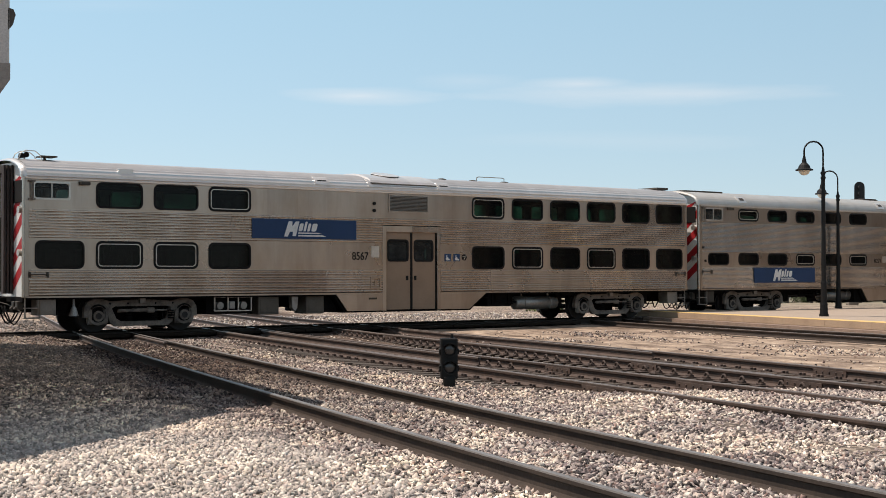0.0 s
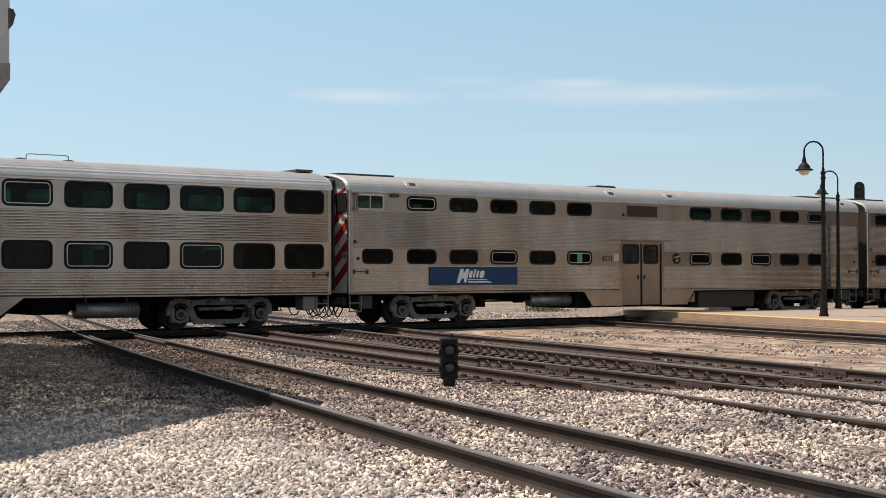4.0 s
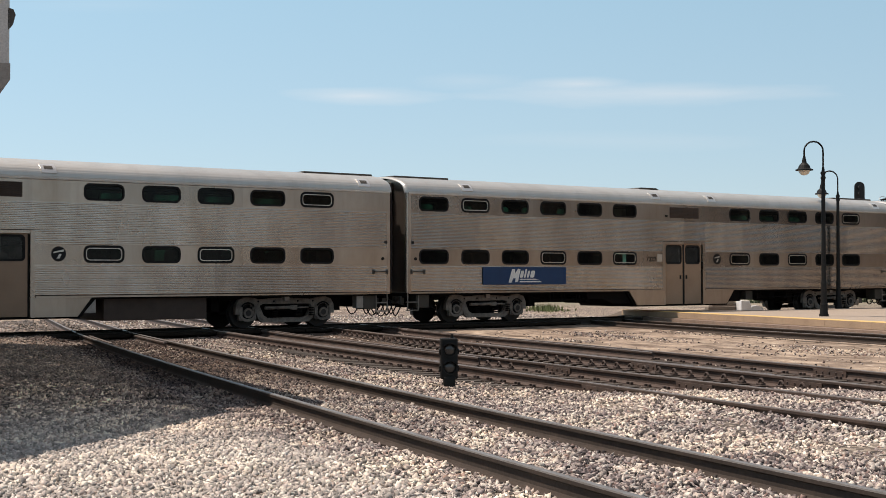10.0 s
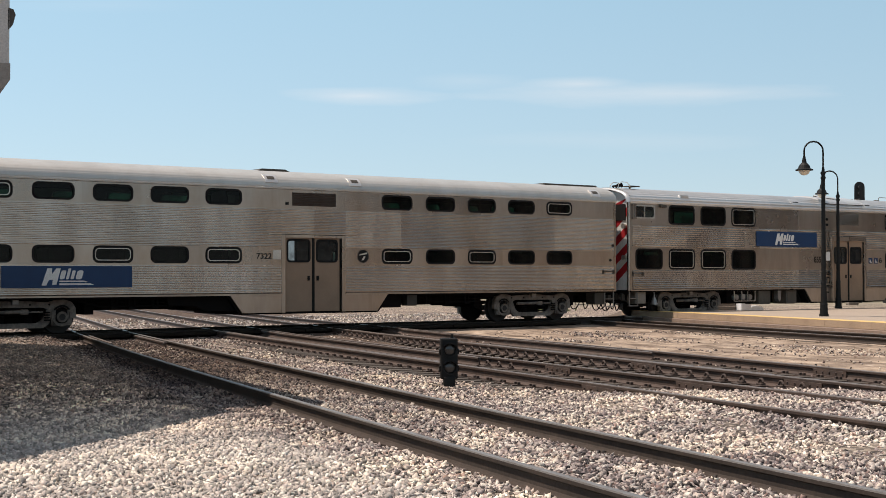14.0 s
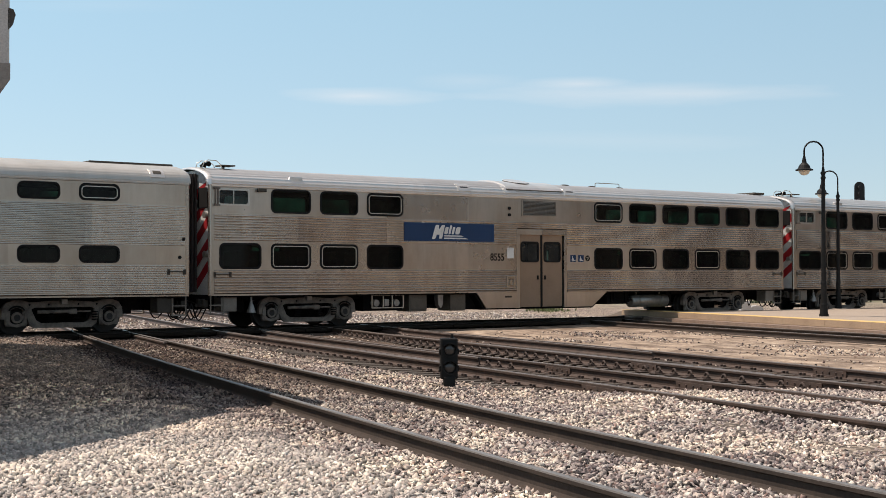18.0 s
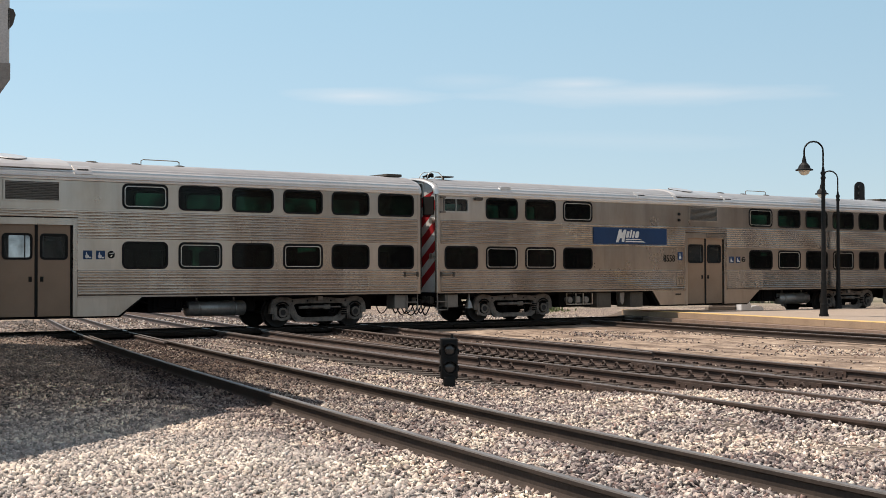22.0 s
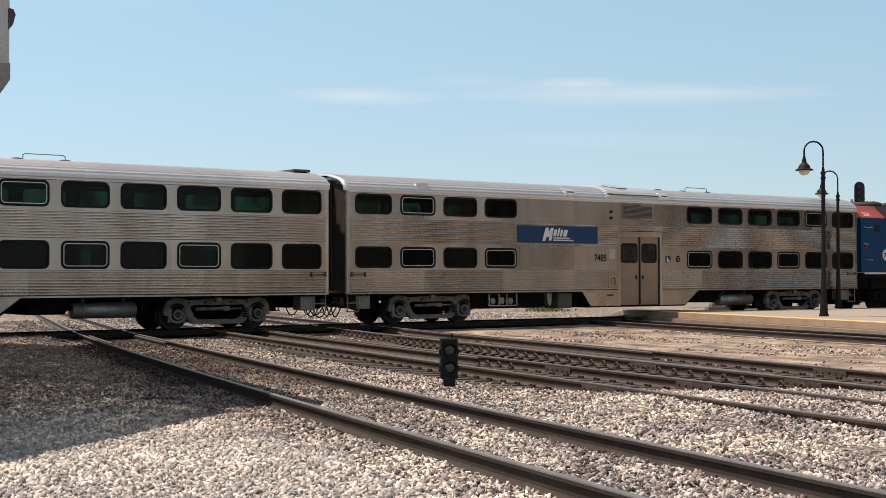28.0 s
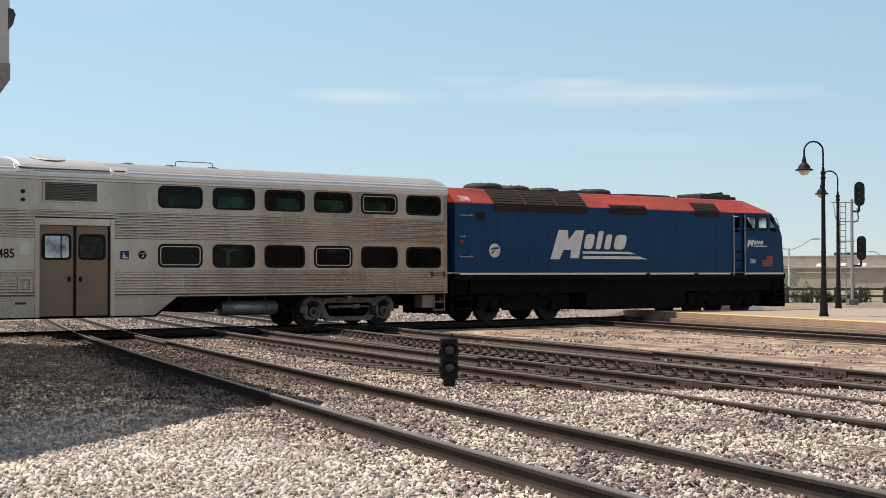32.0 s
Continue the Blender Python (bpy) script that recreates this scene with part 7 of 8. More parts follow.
def bar_lamp(x, y, z0, height, swing):
    """A black street lamp: fluted base, tapered post, crook and hanging bell shade."""
    lamp = thing("street_lamp", Matrix.Translation((x, y, z0)), "black cast-iron platform lamp with crook arm and globe", "street lamp", "platform lamps")
    k = height / 5.5
    bm = bmesh.new()
    for r0, r1, a, b in ((0.145, 0.145, 0, 0.07), (0.125, 0.108, 0.07, 0.34), (0.118, 0.105, 0.34, 0.40), (0.096, 0.082, 0.40, 1.0), (0.095, 0.08, 1.0, 1.07)):
        cyl(bm, (0, 0, a * k), (0, 0, b * k), r0 * k, r1 * k, 14)
    part("base", bm, LAMP_BLACK, lamp)
    bm = bmesh.new()
    cyl(bm, (0, 0, 1.05 * k), (0, 0, 4.25 * k), 0.074 * k, 0.054 * k, 14)
    for z in (1.55, 1.9, 4.15, 4.3):
        cyl(bm, (0, 0, z * k), (0, 0, (z + 0.06) * k), 0.082 * k, 0.074 * k, 14)
    cyl(bm, (0, 0, 4.25 * k), (0, 0, 4.5 * k), 0.07 * k, 0.032 * k, 12)
    part("post", bm, LAMP_BLACK, lamp)
    bm = bmesh.new()
    pts = [(0, 0, 4.4 * k), (0, 0, 4.98 * k)]
    R = swing / 2
    for i in range(1, 13):
        a = math.pi * i / 12
        pts.append((-R + R * math.cos(a), 0, 4.98 * k + R * 1.02 * math.sin(a)))
    pts.append((-swing, 0, 4.80 * k))
    sweep(bm, pts, 0.027 * k, 8)
    part("crook", bm, LAMP_BLACK, lamp, "curved black crook arm")
    bm = bmesh.new()
    for r0, r1, a, b in ((0.035, 0.045, 4.84, 4.76), (0.055, 0.075, 4.76, 4.63), (0.075, 0.155, 4.63, 4.55), (0.155, 0.19, 4.55, 4.46), (0.19, 0.265, 4.46, 4.42), (0.265, 0.265, 4.42, 4.395)):
        cyl(bm, (-swing, 0, b * k), (-swing, 0, a * k), r1 * k, r0 * k, 20)
    part("shade", bm, LAMP_BLACK, lamp, "black bell-shaped metal shade")
    bm = bmesh.new()
    bmesh.ops.create_uvsphere(bm, u_segments=18, v_segments=10, radius=0.172 * k, matrix=Matrix.Translation((-swing, 0, 4.41 * k)) @ Matrix.Diagonal((1, 1, 0.95, 1)))
    for f in bm.faces:
        f.smooth = True
    part("globe", bm, GLOBE, lamp, "milky glass globe, unlit")
    return lamp


bar_lamp(12.36, 44.95, PZ, 5.93, 0.615)
bar_lamp(16.2, 56.75, PZ, 5.85, 0.66)


def dwarf_signal():
    x, y = 0.09, 19.6
    z = ground_z(x, y)
    s = thing("dwarf_signal", Matrix.Translation((x, y, z + 0.045)) @ Matrix.Rotation(radians(8), 4, "Z") @ Matrix.Diagonal((0.96, 0.96, 0.93, 1)), "small black two-lens dwarf signal standing in the ballast", "railway signal")
    bm = bmesh.new()
    box(bm, -0.085, 0.085, -0.04, 0.12, -0.08, 0.12, 0.02)
    part("foot", bm, BLACK_PAINT, s)
    bm = bmesh.new()
    box(bm, -0.125, 0.125, -0.02, 0.16, 0.08, 0.70, 0.02)
    part("housing", bm, BLACK_PAINT, s, "black signal housing")
    for zc in (0.53, 0.26):
        bm = bmesh.new()
        n = 20
        prev = None
        for i in range(n + 1):
            a = 2 * math.pi * i / n
            ring_v = [bm.verts.new((r * math.cos(a) + 0.0, yy, zc + r * math.sin(a))) for r, yy in ((0.105, -0.02), (0.118, -0.11 if 0.15 * math.pi < a < 0.85 * math.pi else -0.05), (0.098, -0.11 if 0.15 * math.pi < a < 0.85 * math.pi else -0.05), (0.09, -0.02))]
            if prev:
                for q in range(3):
                    bm.faces.new((prev[q], ring_v[q], ring_v[q + 1], prev[q + 1]))
            prev = ring_v
        h = part("hood", bm, BLACK_PAINT, s, "round lens hood")
        bm = bmesh.new()
        bmesh.ops.create_uvsphere(bm, u_segments=16, v_segments=8, radius=0.085, matrix=Matrix.Translation((0, -0.02, zc)) @ Matrix.Diagonal((1, 0.35, 1, 1)))
        for f in bm.faces:
            f.smooth = True
        part("lens", bm, LENS, h, "dark unlit lens")
    bm = bmesh.new()
    cyl(bm, (0.05, 0.08, 0.70), (0.05, 0.08, 0.76), 0.025, 0.02, 8)
    part("cap_bolt", bm, BLACK_PAINT, s)
    for zc in (0.2, 0.45):
        bm = bmesh.new()
        box(bm, -0.145, -0.12, 0.02, 0.1, zc, zc + 0.08)
        box(bm, 0.12, 0.145, 0.02, 0.1, zc, zc + 0.08)
        part("hinge", bm, BLACK_PAINT, s)


dwarf_signal()


def signal_mast():
    m = thing("signal_mast", Matrix.Translation((24.53, 83.0, -0.1)), "galvanised signal mast with two dark oval heads and ladder", "railway signal")

    bm = bmesh.new()
    cyl(bm, (0, 0, 0), (0, 0, 6.33), 0.10, 0.085, 12)
    part("mast", bm, GALVANISED, m)
    bm = bmesh.new()
    box(bm, -0.3, 0.3, -0.3, 0.3, 0, 0.35, 0.03)
    part("footing", bm, CONCRETE_DARK, m)
    for hx, zc, h, w in ((0.44, 6.65, 1.457, 0.62), (0.542, 3.40, 1.457, 0.55)):
        bm = bmesh.new()
        prism(bm, round_rect(hx, zc, w, h, w * 0.48, 6), -0.10, -0.06)
        hd = part("signal_head", bm, SIGNAL_GREY, m, "dark oval signal backboard")
        bm = bmesh.new()
        box(bm, hx - 0.17, hx + 0.17, -0.08, 0.16, zc - h * 0.36, zc + h * 0.36, 0.04)
        part("lamp_case", bm, BLACK_PAINT, hd)
        for q in (-0.26, 0.0, 0.26):
            bm = bmesh.new()
            cyl(bm, (hx, -0.10, zc + q * h), (hx, -0.34, zc + q * h), 0.12, 0.13, 14)
            part("hood", bm, SIGNAL_GREY, hd)
        bm = bmesh.new()
        cyl(bm, (hx, 0, zc - h * 0.48), (hx, 0, zc - h * 0.72), 0.07, 0.07, 10)
        tube(bm, [(0, 0, zc - h * 0.72), (hx, 0, zc - h * 0.72)], 0.06)
        part("bracket", bm, SIGNAL_GREY, m)
    # ladder and cage
    bm = bmesh.new()
    lx = -0.51
    for dx in (-0.17, 0.17):
        tube(bm, [(lx + dx, 0.1, 0.2), (lx + dx, 0.1, 6.16)], 0.028)
    part("ladder_rail", bm, GALVANISED, m)
    i, z = 0, 0.5
    rung = None
    while z < 6.16:
        mm = Matrix.Translation((lx, 0.1, z))
        if rung is None:
            bm = bmesh.new()
            tube(bm, [(-0.17, 0, 0), (0.17, 0, 0)], 0.018)
            rung = part("rung", bm, GALVANISED, m, "", mm)
        else:
            again(rung, mm, m)
        z += 0.36
    for z, x0, x1 in ((6.16, -1.2, 0.15), (5.01, -0.75, 0.45), (3.82, -0.75, 0.15)):
        bm = bmesh.new()
        tube(bm, [(x0, 0.1, z), (x1, 0.05, z)], 0.035)
        part("platform_bar", bm, GALVANISED, m)
    bm = bmesh.new()
    sweep(bm, [(-1.08, 0.1, 6.09), (-0.95, 0.1, 5.24), (-0.68, 0.1, 4.80)], 0.03, 6)
    sweep(bm, [(0.34, 0.05, 5.82), (0.41, 0.05, 5.14), (0.14, 0.05, 4.94)], 0.05, 6)
    part("cage_hoop", bm, GALVANISED, m)


signal_mast()

# fence beyond the tracks
FENCE_Y = 92.0
fence = thing("fence", Matrix.Translation((0, FENCE_Y, -0.15)), "dark weathered post-and-rail fence", "fence")
fx = 18.0
post0 = rail0 = None
while fx < 46:
    if post0 is None:
        bm = bmesh.new()
        box(bm, -0.10, 0.10, -0.1, 0.1, 0, 1.05, 0.015)
        post0 = part("post", bm, FENCE_WOOD, fence, "", Matrix.Translation((fx, 0, 0)))
    else:
        again(post0, Matrix.Translation((fx, 0, 0)), fence)
    for z in (0.45, 0.92):
        if rail0 is None:
            bm = bmesh.new()
            box(bm, 0, 1.62, -0.05, 0.05, -0.07, 0.07, 0.01)
            rail0 = part("rail", bm, FENCE_WOOD, fence, "", Matrix.Translation((fx, 0, z)))
        else:
            again(rail0, Matrix.Translation((fx, 0, z)), fence)
    fx += 1.62


def leaf_mass(name, lab, cat, blobs, count, size, mat, at, group="", stuff=False):
    """Many small leaves gathered in uneven clumps, with stems."""
    e = thing(name, Matrix.Translation(at), lab, cat, group)
    rng = random.Random(int(at[0] * 7 + at[1] * 13) + count)
    verts, faces = [], []
    for _ in range(count):
        bx, by, bz, r = rng.choice(blobs)
        u = Vector((rng.gauss(0, 1), rng.gauss(0, 1), rng.gauss(0, 1))).normalized() * (r * rng.uniform(0.45, 1.05))
        c = Vector((bx, by, bz)) + u
        if c.z < 0.02:
            c.z = rng.uniform(0.02, 0.2)
        d1 = Vector((rng.gauss(0, 1), rng.gauss(0, 1), rng.gauss(0, 1))).normalized()
        d2 = d1.orthogonal().normalized()
        s = size * rng.uniform(0.6, 1.3)
        i = len(verts)
        verts += [c - d1 * s, c + d2 * s * 0.45, c + d1 * s, c - d2 * s * 0.45]
        faces.append((i, i + 1, i + 2, i + 3))
    me = bpy.data.meshes.new("crown")
    me.from_pydata([tuple(v) for v in verts], [], faces)
    me.materials.append(mat)
    o = new("crown", me)
    o.parent = e
    bm = bmesh.new()
    for bx, by, bz, r in blobs[:8]:
        cyl(bm, (bx * 0.2, by * 0.2, -0.1), (bx, by, bz), 0.04, 0.012, 5)
    part("stem", bm, TIE_WOOD, e)
    return e


for x, y, w, h in ((21.9, 93.5, 1.0, 1.5), (23.4, 94.2, 1.4, 1.7), (25.2, 93.8, 0.8, 1.0), (28.2, 94.6, 0.9, 1.1), (33.4, 96.0, 2.2, 2.3), (36.5, 97.0, 2.6, 2.7), (26.6, 93.4, 0.7, 0.7)):
    rg = random.Random(int(x * 10))
    bl = [(rg.uniform(-w, w), rg.uniform(-0.6, 0.6), rg.uniform(0.15, 0.75) * h, rg.uniform(0.2, 0.42) * h) for _ in range(12)]
    leaf_mass("shrub", "loose green shrub growing behind the fence", "shrub", bl, 1500, 0.09, LEAF, (x, y, -0.2), "shrubs by the fence")

# parking light poles
for x, y, h, arm in ((27.5, 110.0, 4.05, 1), (45.5, 140.0, 3.6, 0)):
    pole = thing("light_pole", Matrix.Translation((x, y, -0.15)), "white slender light pole beyond the fence", "street lamp", "parking lights")
    bm = bmesh.new()
    cyl(bm, (0, 0, 0), (0, 0, h), 0.09, 0.065, 10)
    part("pole", bm, VAN_WHITE, pole)
    for s in (-1, 1):
        bm = bmesh.new()
        sweep(bm, [(0, 0, h - 0.1), (s * 0.35, 0, h - 0.08), (s * 1.0, 0, h + 0.2), (s * 1.7, 0, h + 0.66), (s * 2.0, 0, h + 0.72)], 0.035, 8)
        part("arm", bm, GALVANISED, pole)
        bm = bmesh.new()
        box(bm, s * 1.85, s * 2.45, -0.12, 0.12, h + 0.66, h + 0.76, 0.03)
        part("lamp_head", bm, GALVANISED, pole)

# low warehouse and taller hall in the distance
wall = thing("warehouse", Matrix.Translation((60, 190, -0.2)) @ Matrix.Rotation(radians(-30), 4, "Z"), "long low grey warehouse with pale door panels", "building")
bm = bmesh.new()
box(bm, -34, 60, 0, 12, 0, 3.0)
part("wall", bm, WALL_GREY, wall)
bm = bmesh.new()
box(bm, -34.4, 60.4, -0.4, 12.4, 3.0, 3.3, 0.05)
part("roof", bm, CONCRETE, wall)
for x in (-26, -9.3, -5.5, 8, 19):
    bm = bmesh.new()
    box(bm, x - 1.9, x + 1.9, -0.12, 0.1, 0, 2.4, 0.03)
    d = part("door", bm, CONCRETE, wall, "pale roll-up door")
    bm = bmesh.new()
    box(bm, x - 2.1, x + 2.1, -0.18, -0.02, 2.4, 2.55)
    part("lintel", bm, WALL_TAN, d)
hall = thing("factory_hall", Matrix.Translation((96, 270, -0.2)) @ Matrix.Rotation(radians(-30), 4, "Z"), "long tan factory hall in the haze", "building")
bm = bmesh.new()
box(bm, -60, 60, 0, 60, 0, 5.9)
part("wall", bm, WALL_TAN, hall)
bm = bmesh.new()
box(bm, -60.5, 60.5, -0.5, 60.5, 5.9, 6.25, 0.05)
part("roof", bm, WALL_GREY, hall)
for x in (-20.0, -18.0, -16.5, 20.0):
    bm = bmesh.new()
    box(bm, x - 0.7, x + 0.7, 4, 6, 6.2, 6.9, 0.1)
    part("roof_unit", bm, ROOF_TAR, hall)
van_n = 0
for x in (46.5, 49.0, 52.0, 53.8, 55.6, 63.5, 66.5, 70.0):
    v = thing("parked_van", Matrix.Translation((x * 1.0, 225.0 + (van_n % 3), 0.0)), "white van parked on the far yard", "van", "parked vans")
    bm = bmesh.new()
    prism(bm, [(-1.0, 0.45), (1.15, 0.45), (1.15, 1.3), (0.95, 1.5), (0.7, 3.6), (0.45, 3.9), (-0.8, 3.9), (-1.0, 3.6)], 0, 4.8)
    part("body", bm, VAN_WHITE, v)
    bm = bmesh.new()
    prism(bm, [(-0.85, 2.6), (0.78, 2.6), (0.62, 3.4), (-0.8, 3.4)], -0.02, 0.0)
    part("windshield", bm, RUBBER, v)
    for wx in (-0.9, 0.95):
        for wy in (0.9, 3.8):
            bm = bmesh.new()
            cyl(bm, (wx - 0.12, wy, 0.4), (wx + 0.12, wy, 0.4), 0.4, 0.4, 14)
            part("wheel", bm, RUBBER, v)
    van_n += 1

# signal tower whose overhanging corner shows, and an unseen block added for its shadow
DIR1 = Vector((-0.385, 0.923, 0)).normalized()


def tower():
    corner = Vector((-5.50, 17.5, 0))
    t = thing("signal_tower", Matrix.Translation(corner) @ Matrix.Rotation(math.atan2(DIR1.y, DIR1.x) - math.pi / 2, 4, "Z"), "pale grey trackside signal tower with overhanging upper storey", "building")
    # local: x towards the track, y along it, away from the viewer
    bm = bmesh.new()
    box(bm, -2.6, -0.55, 0.5, 17.8, -0.3, 3.9)
    part("lower_wall", bm, TOWER_PAINT, t)
    bm = bmesh.new()
    box(bm, -2.9, 0.0, 0.0, 18.1, 4.23, 6.9)
    part("upper_wall", bm, TOWER_PAINT, t)
    bm = bmesh.new()
    prism(bm, [(-2.9, 4.24), (0.012, 4.24), (0.012, 4.03), (-0.14, 3.82), (-2.8, 3.82), (-2.9, 4.03)], -0.012, 18.12)
    part("bracket_band", bm, TOWER_BAND, t, "brown bevelled band under the overhang")
    for i in range(5):
        bm = bmesh.new()
        box(bm, -0.01, 0.015, 0.55 + i * 3.4, 2.3 + i * 3.4, 4.95, 6.3)
        w = part("window", bm, RUBBER, t)
        bm = bmesh.new()
        box(bm, -0.01, 0.05, 0.45 + i * 3.4, 2.4 + i * 3.4, 4.88, 4.95)
        part("sill", bm, TOWER_DARK, w)
    bm = bmesh.new()
    prism(bm, [(-0.02, 4.66), (0.045, 4.74), (0.075, 4.86), (0.05, 4.93), (-0.02, 4.95)], 0.0, 0.12)
    part("fixture", bm, TOWER_DARK, t)
    # unseen overhang sized so the roof's shadow reaches the first rail
    bm = bmesh.new()
    box(bm, -3.0, 0.45, -0.9, 18.2, 6.9, 7.2)
    part("roof", bm, ROOF_TAR, t, "flat tar roof")
    # added out of view, shaped by the shadow edge it has to cast
    caster = thing("tower_wing", Matrix(), "pale grey building wing beside the tower", "building")
    p1, p2 = Vector((-5.15, 15.85, 0)), Vector((-6.6, 9.9, 0))
    out = [p1, p2, p2 + Vector((-2.5, 0, 0)), p1 + Vector((-2.5, 0.9, 0)), p1 + Vector((-0.7, 1.1, 0))]
    bm = bmesh.new()
    lo = [bm.verts.new(p + Vector((0, 0, -0.4))) for p in out]
    hi = [bm.verts.new(p + Vector((0, 0, 6.0))) for p in out]
    bm.faces.new(hi)
    for i in range(5):
        j = (i + 1) % 5
        bm.faces.new((lo[i], lo[j], hi[j], hi[i]))
    bmesh.ops.recalc_face_normals(bm, faces=bm.faces)
    part("wall", bm, TOWER_PAINT, caster)


tower()

# broken concrete left beyond the train's track
block = thing("concrete_block", Matrix.Translation((14.45, 66.5, 0.0)) @ Matrix.Rotation(radians(20), 4, "Z"), "white broken concrete block lying beyond the tracks", "concrete block")
bm = bmesh.new()
prism(bm, [(-0.32, -0.06), (0.30, -0.06), (0.26, 0.16), (0.16, 0.42), (-0.30, 0.44)], -0.25, 0.25)
bmesh.ops.bevel(bm, geom=list(bm.edges), offset=0.025, segments=1, affect="EDGES")
part("lump", bm, VAN_WHITE, block)
bm = bmesh.new()
prism(bm, [(0.30, -0.06), (0.98, -0.06), (0.92, 0.12), (0.70, 0.18), (0.31, 0.15)], -0.2, 0.22)
part("slab", bm, VAN_WHITE, block)
rack = thing("crossties", Matrix.Translation((13.5, 66.4, -0.02)) @ Matrix.Rotation(radians(34), 4, "Z"), "stacked grey weathered railway ties beyond the tracks", "railway ties")
for k, (dx, dz, ln) in enumerate(((0.0, 0.0, 2.4), (0.1, 0.17, 2.1), (-0.15, 0.34, 1.5))):
    bm = bmesh.new()
    box(bm, -ln / 2 + dx, ln / 2 + dx, -0.13, 0.13, dz, dz + 0.155, 0.02)
    part("tie", bm, CONCRETE_DARK, rack)

# a patch of green weeds beyond the tracks
verts, faces = [], []
for _ in range(350):
    p = Vector((random.gauss(5.3, 0.45), random.gauss(72.0, 2.2), 0))
    p.z = ground_z(p.x, p.y)
    h = random.uniform(0.10, 0.38)
    w = Vector((random.uniform(-1, 1), random.uniform(-1, 1), 0)).normalized() * 0.035
    tip = p + Vector((random.uniform(-0.1, 0.1), random.uniform(-0.1, 0.1), h))
    i = len(verts)
    verts += [tuple(p - w), tuple(p + w), tuple(tip)]
    faces.append((i, i + 1, i + 2))
me = bpy.data.meshes.new("weeds")
me.from_pydata(verts, [], faces)
me.materials.append(GRASS)
tagged(new("weeds", me), "scattered green trackside weeds", "grass", kind="stuff")


# ---- ballast stones ----


def stones(name, lab, spots, sizes, sink=0.25):
    """Many broken stones in one mesh, each a crooked six-sided block with knocked-off corners."""
    bm = bmesh.new()
    bmesh.ops.create_cube(bm, size=1.3)
    bmesh.ops.triangulate(bm, faces=bm.faces)
    base = np.array([v.co[:] for v in bm.verts])
    tri = np.array([[v.index for v in f.verts] for f in bm.faces])
    bm.free()
    rng = np.random.default_rng(7)
    kinds = []
    for _ in range(40):
        s = (base + rng.uniform(-0.34, 0.34, base.shape)) * np.array([rng.uniform(1.0, 1.6), rng.uniform(0.65, 1.0), rng.uniform(0.32, 0.62)])
        for _ in range(4):
            nrm = rng.normal(size=3)
            nrm /= np.linalg.norm(nrm)
            d = s @ nrm
            lim = rng.uniform(0.4, 0.75)
            s = s - np.clip(d - lim, 0, None)[:, None] * nrm
        kinds.append(s)
    kinds = np.array(kinds)
    n = len(spots)
    pick = rng.integers(0, len(kinds), n)
    q = rng.normal(size=(n, 4))
    q[:, 1:3] *= 0.45
    q /= np.linalg.norm(q, axis=1)[:, None]
    w, x, y, z = q.T
    rot = np.stack([np.stack([1 - 2 * (y * y + z * z), 2 * (x * y - z * w), 2 * (x * z + y * w)], -1),
                    np.stack([2 * (x * y + z * w), 1 - 2 * (x * x + z * z), 2 * (y * z - x * w)], -1),
                    np.stack([2 * (x * z - y * w), 2 * (y * z + x * w), 1 - 2 * (x * x + y * y)], -1)], 1)
    v = np.einsum("nij,nkj->nki", rot, kinds[pick]) * sizes[:, None, None] + spots[:, None, :]
    v[:, :, 2] += (sizes * (0.5 - sink))[:, None]
    nv = base.shape[0]
    f = (tri[None] + (np.arange(n) * nv)[:, None, None]).reshape(-1, 3)
    me = bpy.data.meshes.new(name)
    me.vertices.add(n * nv)
    me.vertices.foreach_set("co", v.reshape(-1).astype(np.float32))
    me.loops.add(len(f) * 3)
    me.loops.foreach_set("vertex_index", f.reshape(-1).astype(np.int32))
    me.polygons.add(len(f))
    me.polygons.foreach_set("loop_start", np.arange(0, len(f) * 3, 3, dtype=np.int32))
    me.polygons.foreach_set("loop_total", np.full(len(f), 3, dtype=np.int32))
    me.update(calc_edges=True)
    me.materials.append(STONE)
    return tagged(new(name, me), lab, "gravel", kind="stuff")


def poly_x(c, y):
    return c[0] * y * y + c[1] * y + c[2]


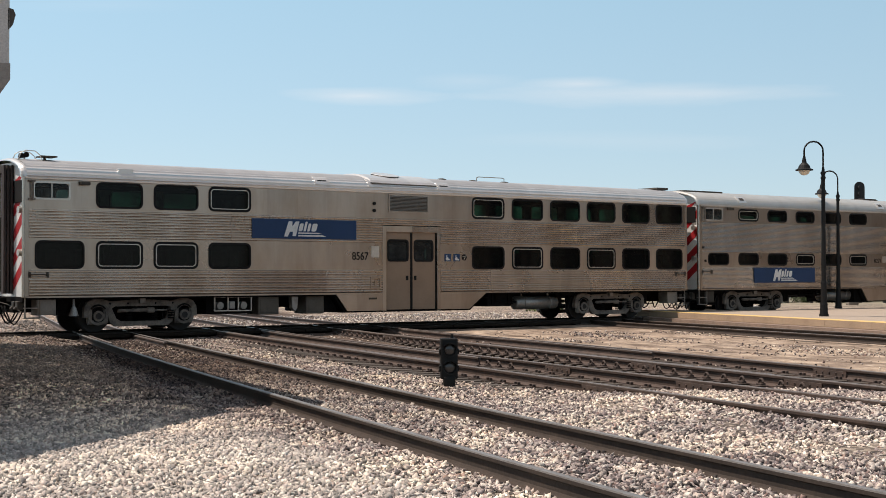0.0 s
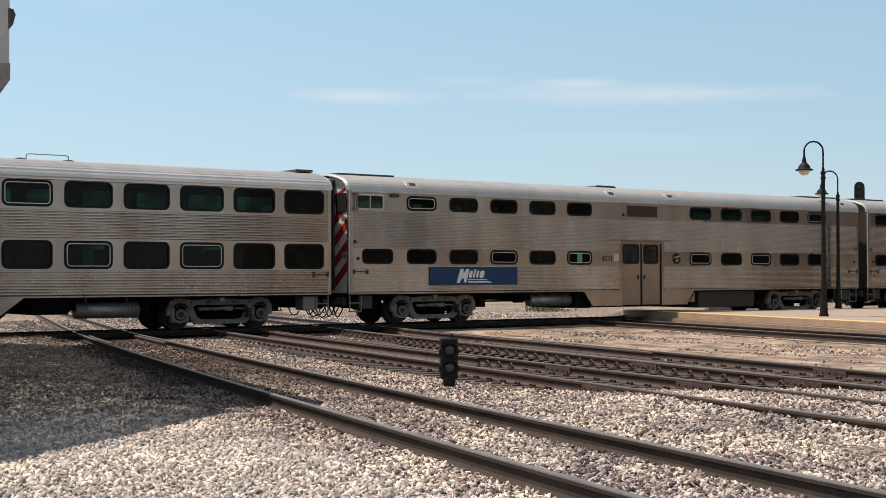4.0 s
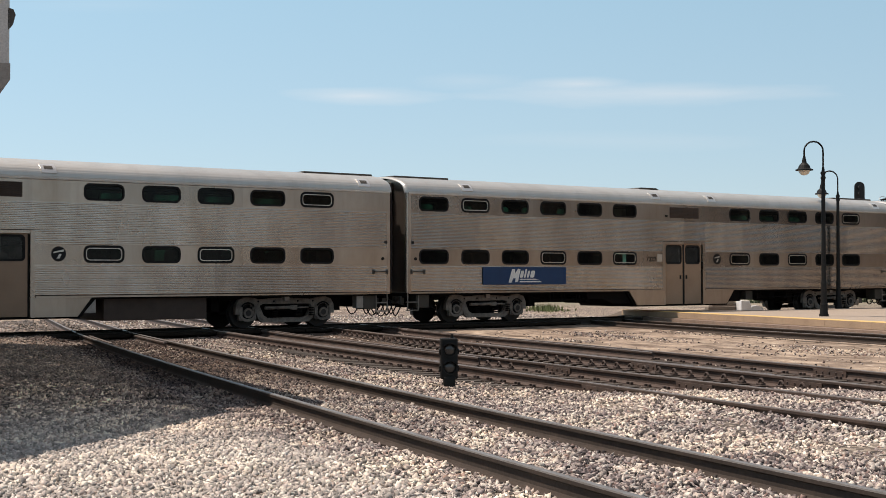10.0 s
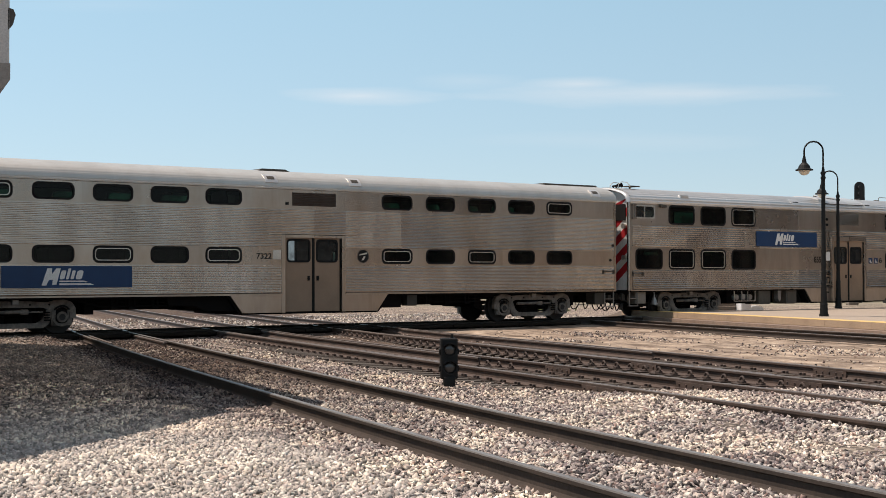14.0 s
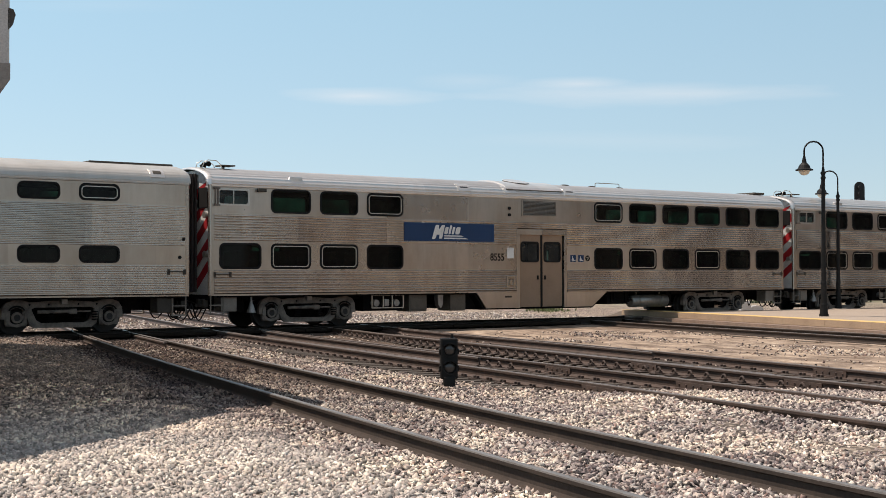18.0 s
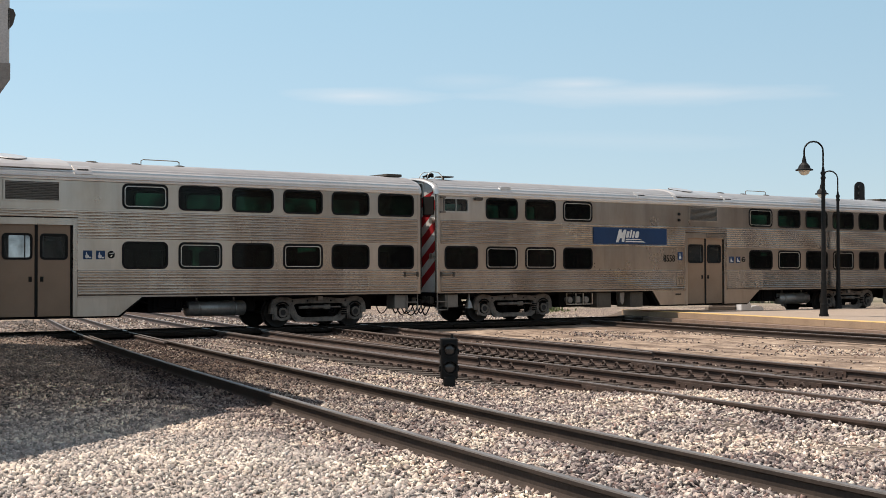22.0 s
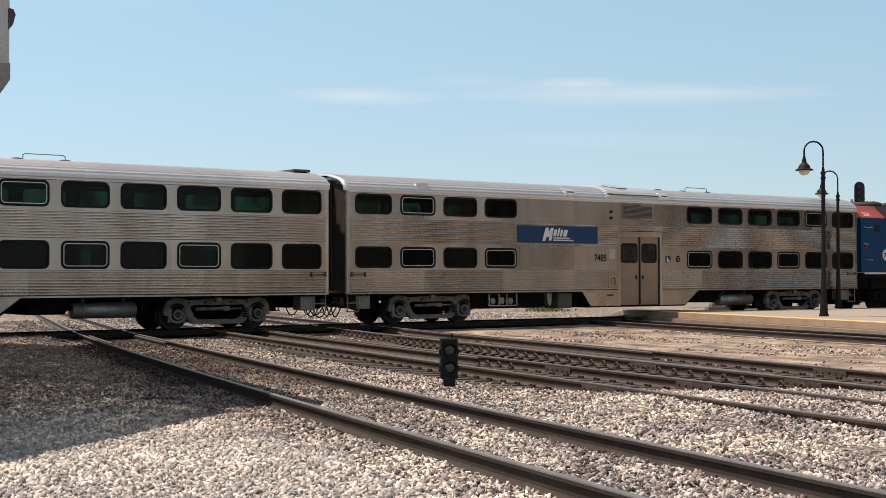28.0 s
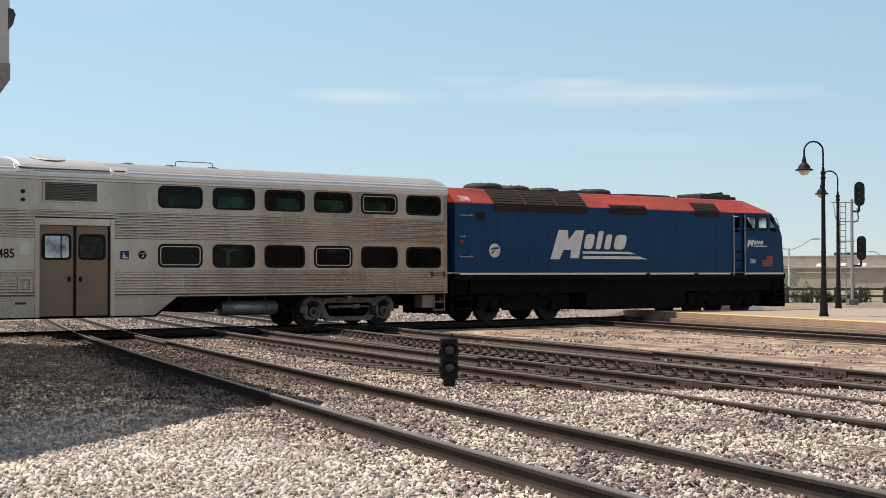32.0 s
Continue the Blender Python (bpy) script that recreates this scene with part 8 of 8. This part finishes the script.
def scatter(count, y0, y1, smin, smax, seed):
    rng = np.random.default_rng(seed)
    # even over the ground that opens in a wedge from the viewer
    u = rng.random(count)
    y = np.sqrt(y0 * y0 + u * (y1 * y1 - y0 * y0))
    x = (rng.random(count) * 2 - 1) * (y * 0.345 + 0.4)
    s = smin + (smax - smin) * rng.random(count) ** 1.6
    keep = np.ones(count, bool)
    for c in (RAIL_NEAR_A, RAIL_NEAR_B, RAIL_D, RAIL_C, RAIL_B, RAIL_A):
        keep &= np.abs(x - poly_x(c, y)) > (0.05 + s * 0.45 if c in (RAIL_NEAR_A, RAIL_NEAR_B) else 0.085 + s * 0.6)
    # inside the second and third tracks the stones lie low and sparse
    inside = (x > poly_x(RAIL_D, y) - 0.10 - 0.45 * ((y > 20.8) & (y < 26.2))) & (x < poly_x(RAIL_A, y) + 0.5) & (y > 19)
    open_ties = (x > poly_x(RAIL_D, y) - 0.62) & (x < poly_x(RAIL_A, y) + 0.3) & (y > 20.8 + rng.normal(0, 0.3, count)) & (y < 26.2 + rng.normal(0, 0.4, count))
    keep &= ~inside | (rng.random(count) < 0.10)
    keep &= ~open_ties | (rng.random(count) < 0.05)
    dirt = x > poly_x(RAIL_A, y) + 0.6 + rng.normal(0, 0.3, count)
    clump = np.array([noise.noise((a * 0.5, b * 0.28, 3.0)) for a, b in zip(x, y)])
    heap = np.zeros(count, bool)
    # rubble heaps left on the packed dirt: centre, half-length, half-width
    for hx, hy, ha, hb in ((7.4, 41.6, 2.4, 0.38), (4.8, 39.5, 3.8, 0.8), (5.4, 42.3, 1.5, 0.4), (8.6, 30.6, 3.0, 0.95), (9.6, 28.2, 1.4, 0.7), (3.3, 37.5, 1.6, 0.5)):
        du, dv = (x - hx) * -0.36 + (y - hy) * 0.93, (x - hx) * 0.93 + (y - hy) * 0.36
        heap |= (du / ha) ** 2 + (dv / hb) ** 2 < rng.random(count) * 1.5
    keep &= ~dirt | (heap & (rng.random(count) < 0.8)) | ((rng.random(count) < 0.16) & (clump > 0.36)) | (rng.random(count) < 0.014)
    along = (y - (BASE.y + (x - BASE.x) * math.tan(PSI))) * math.cos(PSI)
    keep &= along < -1.9
    x, y, s = x[keep], y[keep], s[keep]
    z = np.array([ground_z(a, b) for a, b in zip(x, y)])
    return np.stack([x, y, z], 1), s


p1, z1 = scatter(105000, 8.6, 17.0, 0.012, 0.038, 1)
p2, z2 = scatter(80000, 17.0, 27.0, 0.016, 0.042, 2)
p3, z3 = scatter(42000, 27.0, 43.5, 0.02, 0.045, 3)
# the bed goes on beyond the train's track
far_rng = np.random.default_rng(11)
fa, fc = far_rng.uniform(-26, 14, 15000), 1.9 + 13 * far_rng.random(15000) ** 1.5
fx, fy = BASE.x + fa * ALONG.x + fc * ACROSS.x, BASE.y + fa * ALONG.y + fc * ACROSS.y
clear = np.ones(len(fx), bool)
for c in (RAIL_NEAR_A, RAIL_NEAR_B, RAIL_D, RAIL_C, RAIL_B, RAIL_A):
    clear &= np.abs(fx - poly_x(c, fy)) > 0.13
fx, fy = fx[clear], fy[clear]
p4 = np.stack([fx, fy, np.array([ground_z(a, b) for a, b in zip(fx, fy)])], 1)
z4 = far_rng.uniform(0.03, 0.07, len(fx))
p3, z3 = np.concatenate([p3, p4]), np.concatenate([z3, z4])
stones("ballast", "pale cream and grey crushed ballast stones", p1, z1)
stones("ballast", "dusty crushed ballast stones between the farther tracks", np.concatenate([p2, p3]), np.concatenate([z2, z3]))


# ---- what moves ----
TRAVEL = [-0.053, -3.961, -7.87, -11.784, -15.703, -19.629, -23.565, -27.516, -31.479, -35.448, -39.42, -43.405, -47.409, -51.443, -55.525, -59.65, -63.817,
          -68.033, -72.307, -76.642, -81.035, -85.505, -90.061, -94.712, -99.467, -104.321, -109.268, -114.304, -119.434, -124.662, -129.968, -135.354, -140.804]


def travelled(t):
    i = min(int(t), 31)
    f = t - i
    p = [TRAVEL[min(max(i + k, 0), 32)] for k in (-1, 0, 1, 2)]
    if i == 0:
        p[0] = 2 * p[1] - p[2]
    if i == 31:
        p[3] = 2 * p[2] - p[1]
    return 0.5 * (2 * p[1] + (p[2] - p[0]) * f + (2 * p[0] - 5 * p[1] + 4 * p[2] - p[3]) * f * f + (3 * p[1] - p[0] - 3 * p[2] + p[3]) * f ** 3)


def motions():
    """The train rolls leftwards, slowly gaining speed; its wheels turn with it."""
    for thing_, start, wheels in moving:
        walk(thing_, [(float(t), TRAIN_M @ Matrix.Translation((TRAVEL[t] + start, 0, 0))) for t in range(33)])
        for ws, x, r in wheels:
            rows, t = [], 0.0
            while t < 32.0:
                rows.append((t, Matrix.Translation((x, 0, r)) @ Matrix.Rotation(travelled(t) / r, 4, "Y")))
                t = round(t + 3 / 30, 4)
            rows.append((32.0, Matrix.Translation((x, 0, r)) @ Matrix.Rotation(travelled(32.0) / r, 4, "Y")))
            walk(ws, rows)


motions()
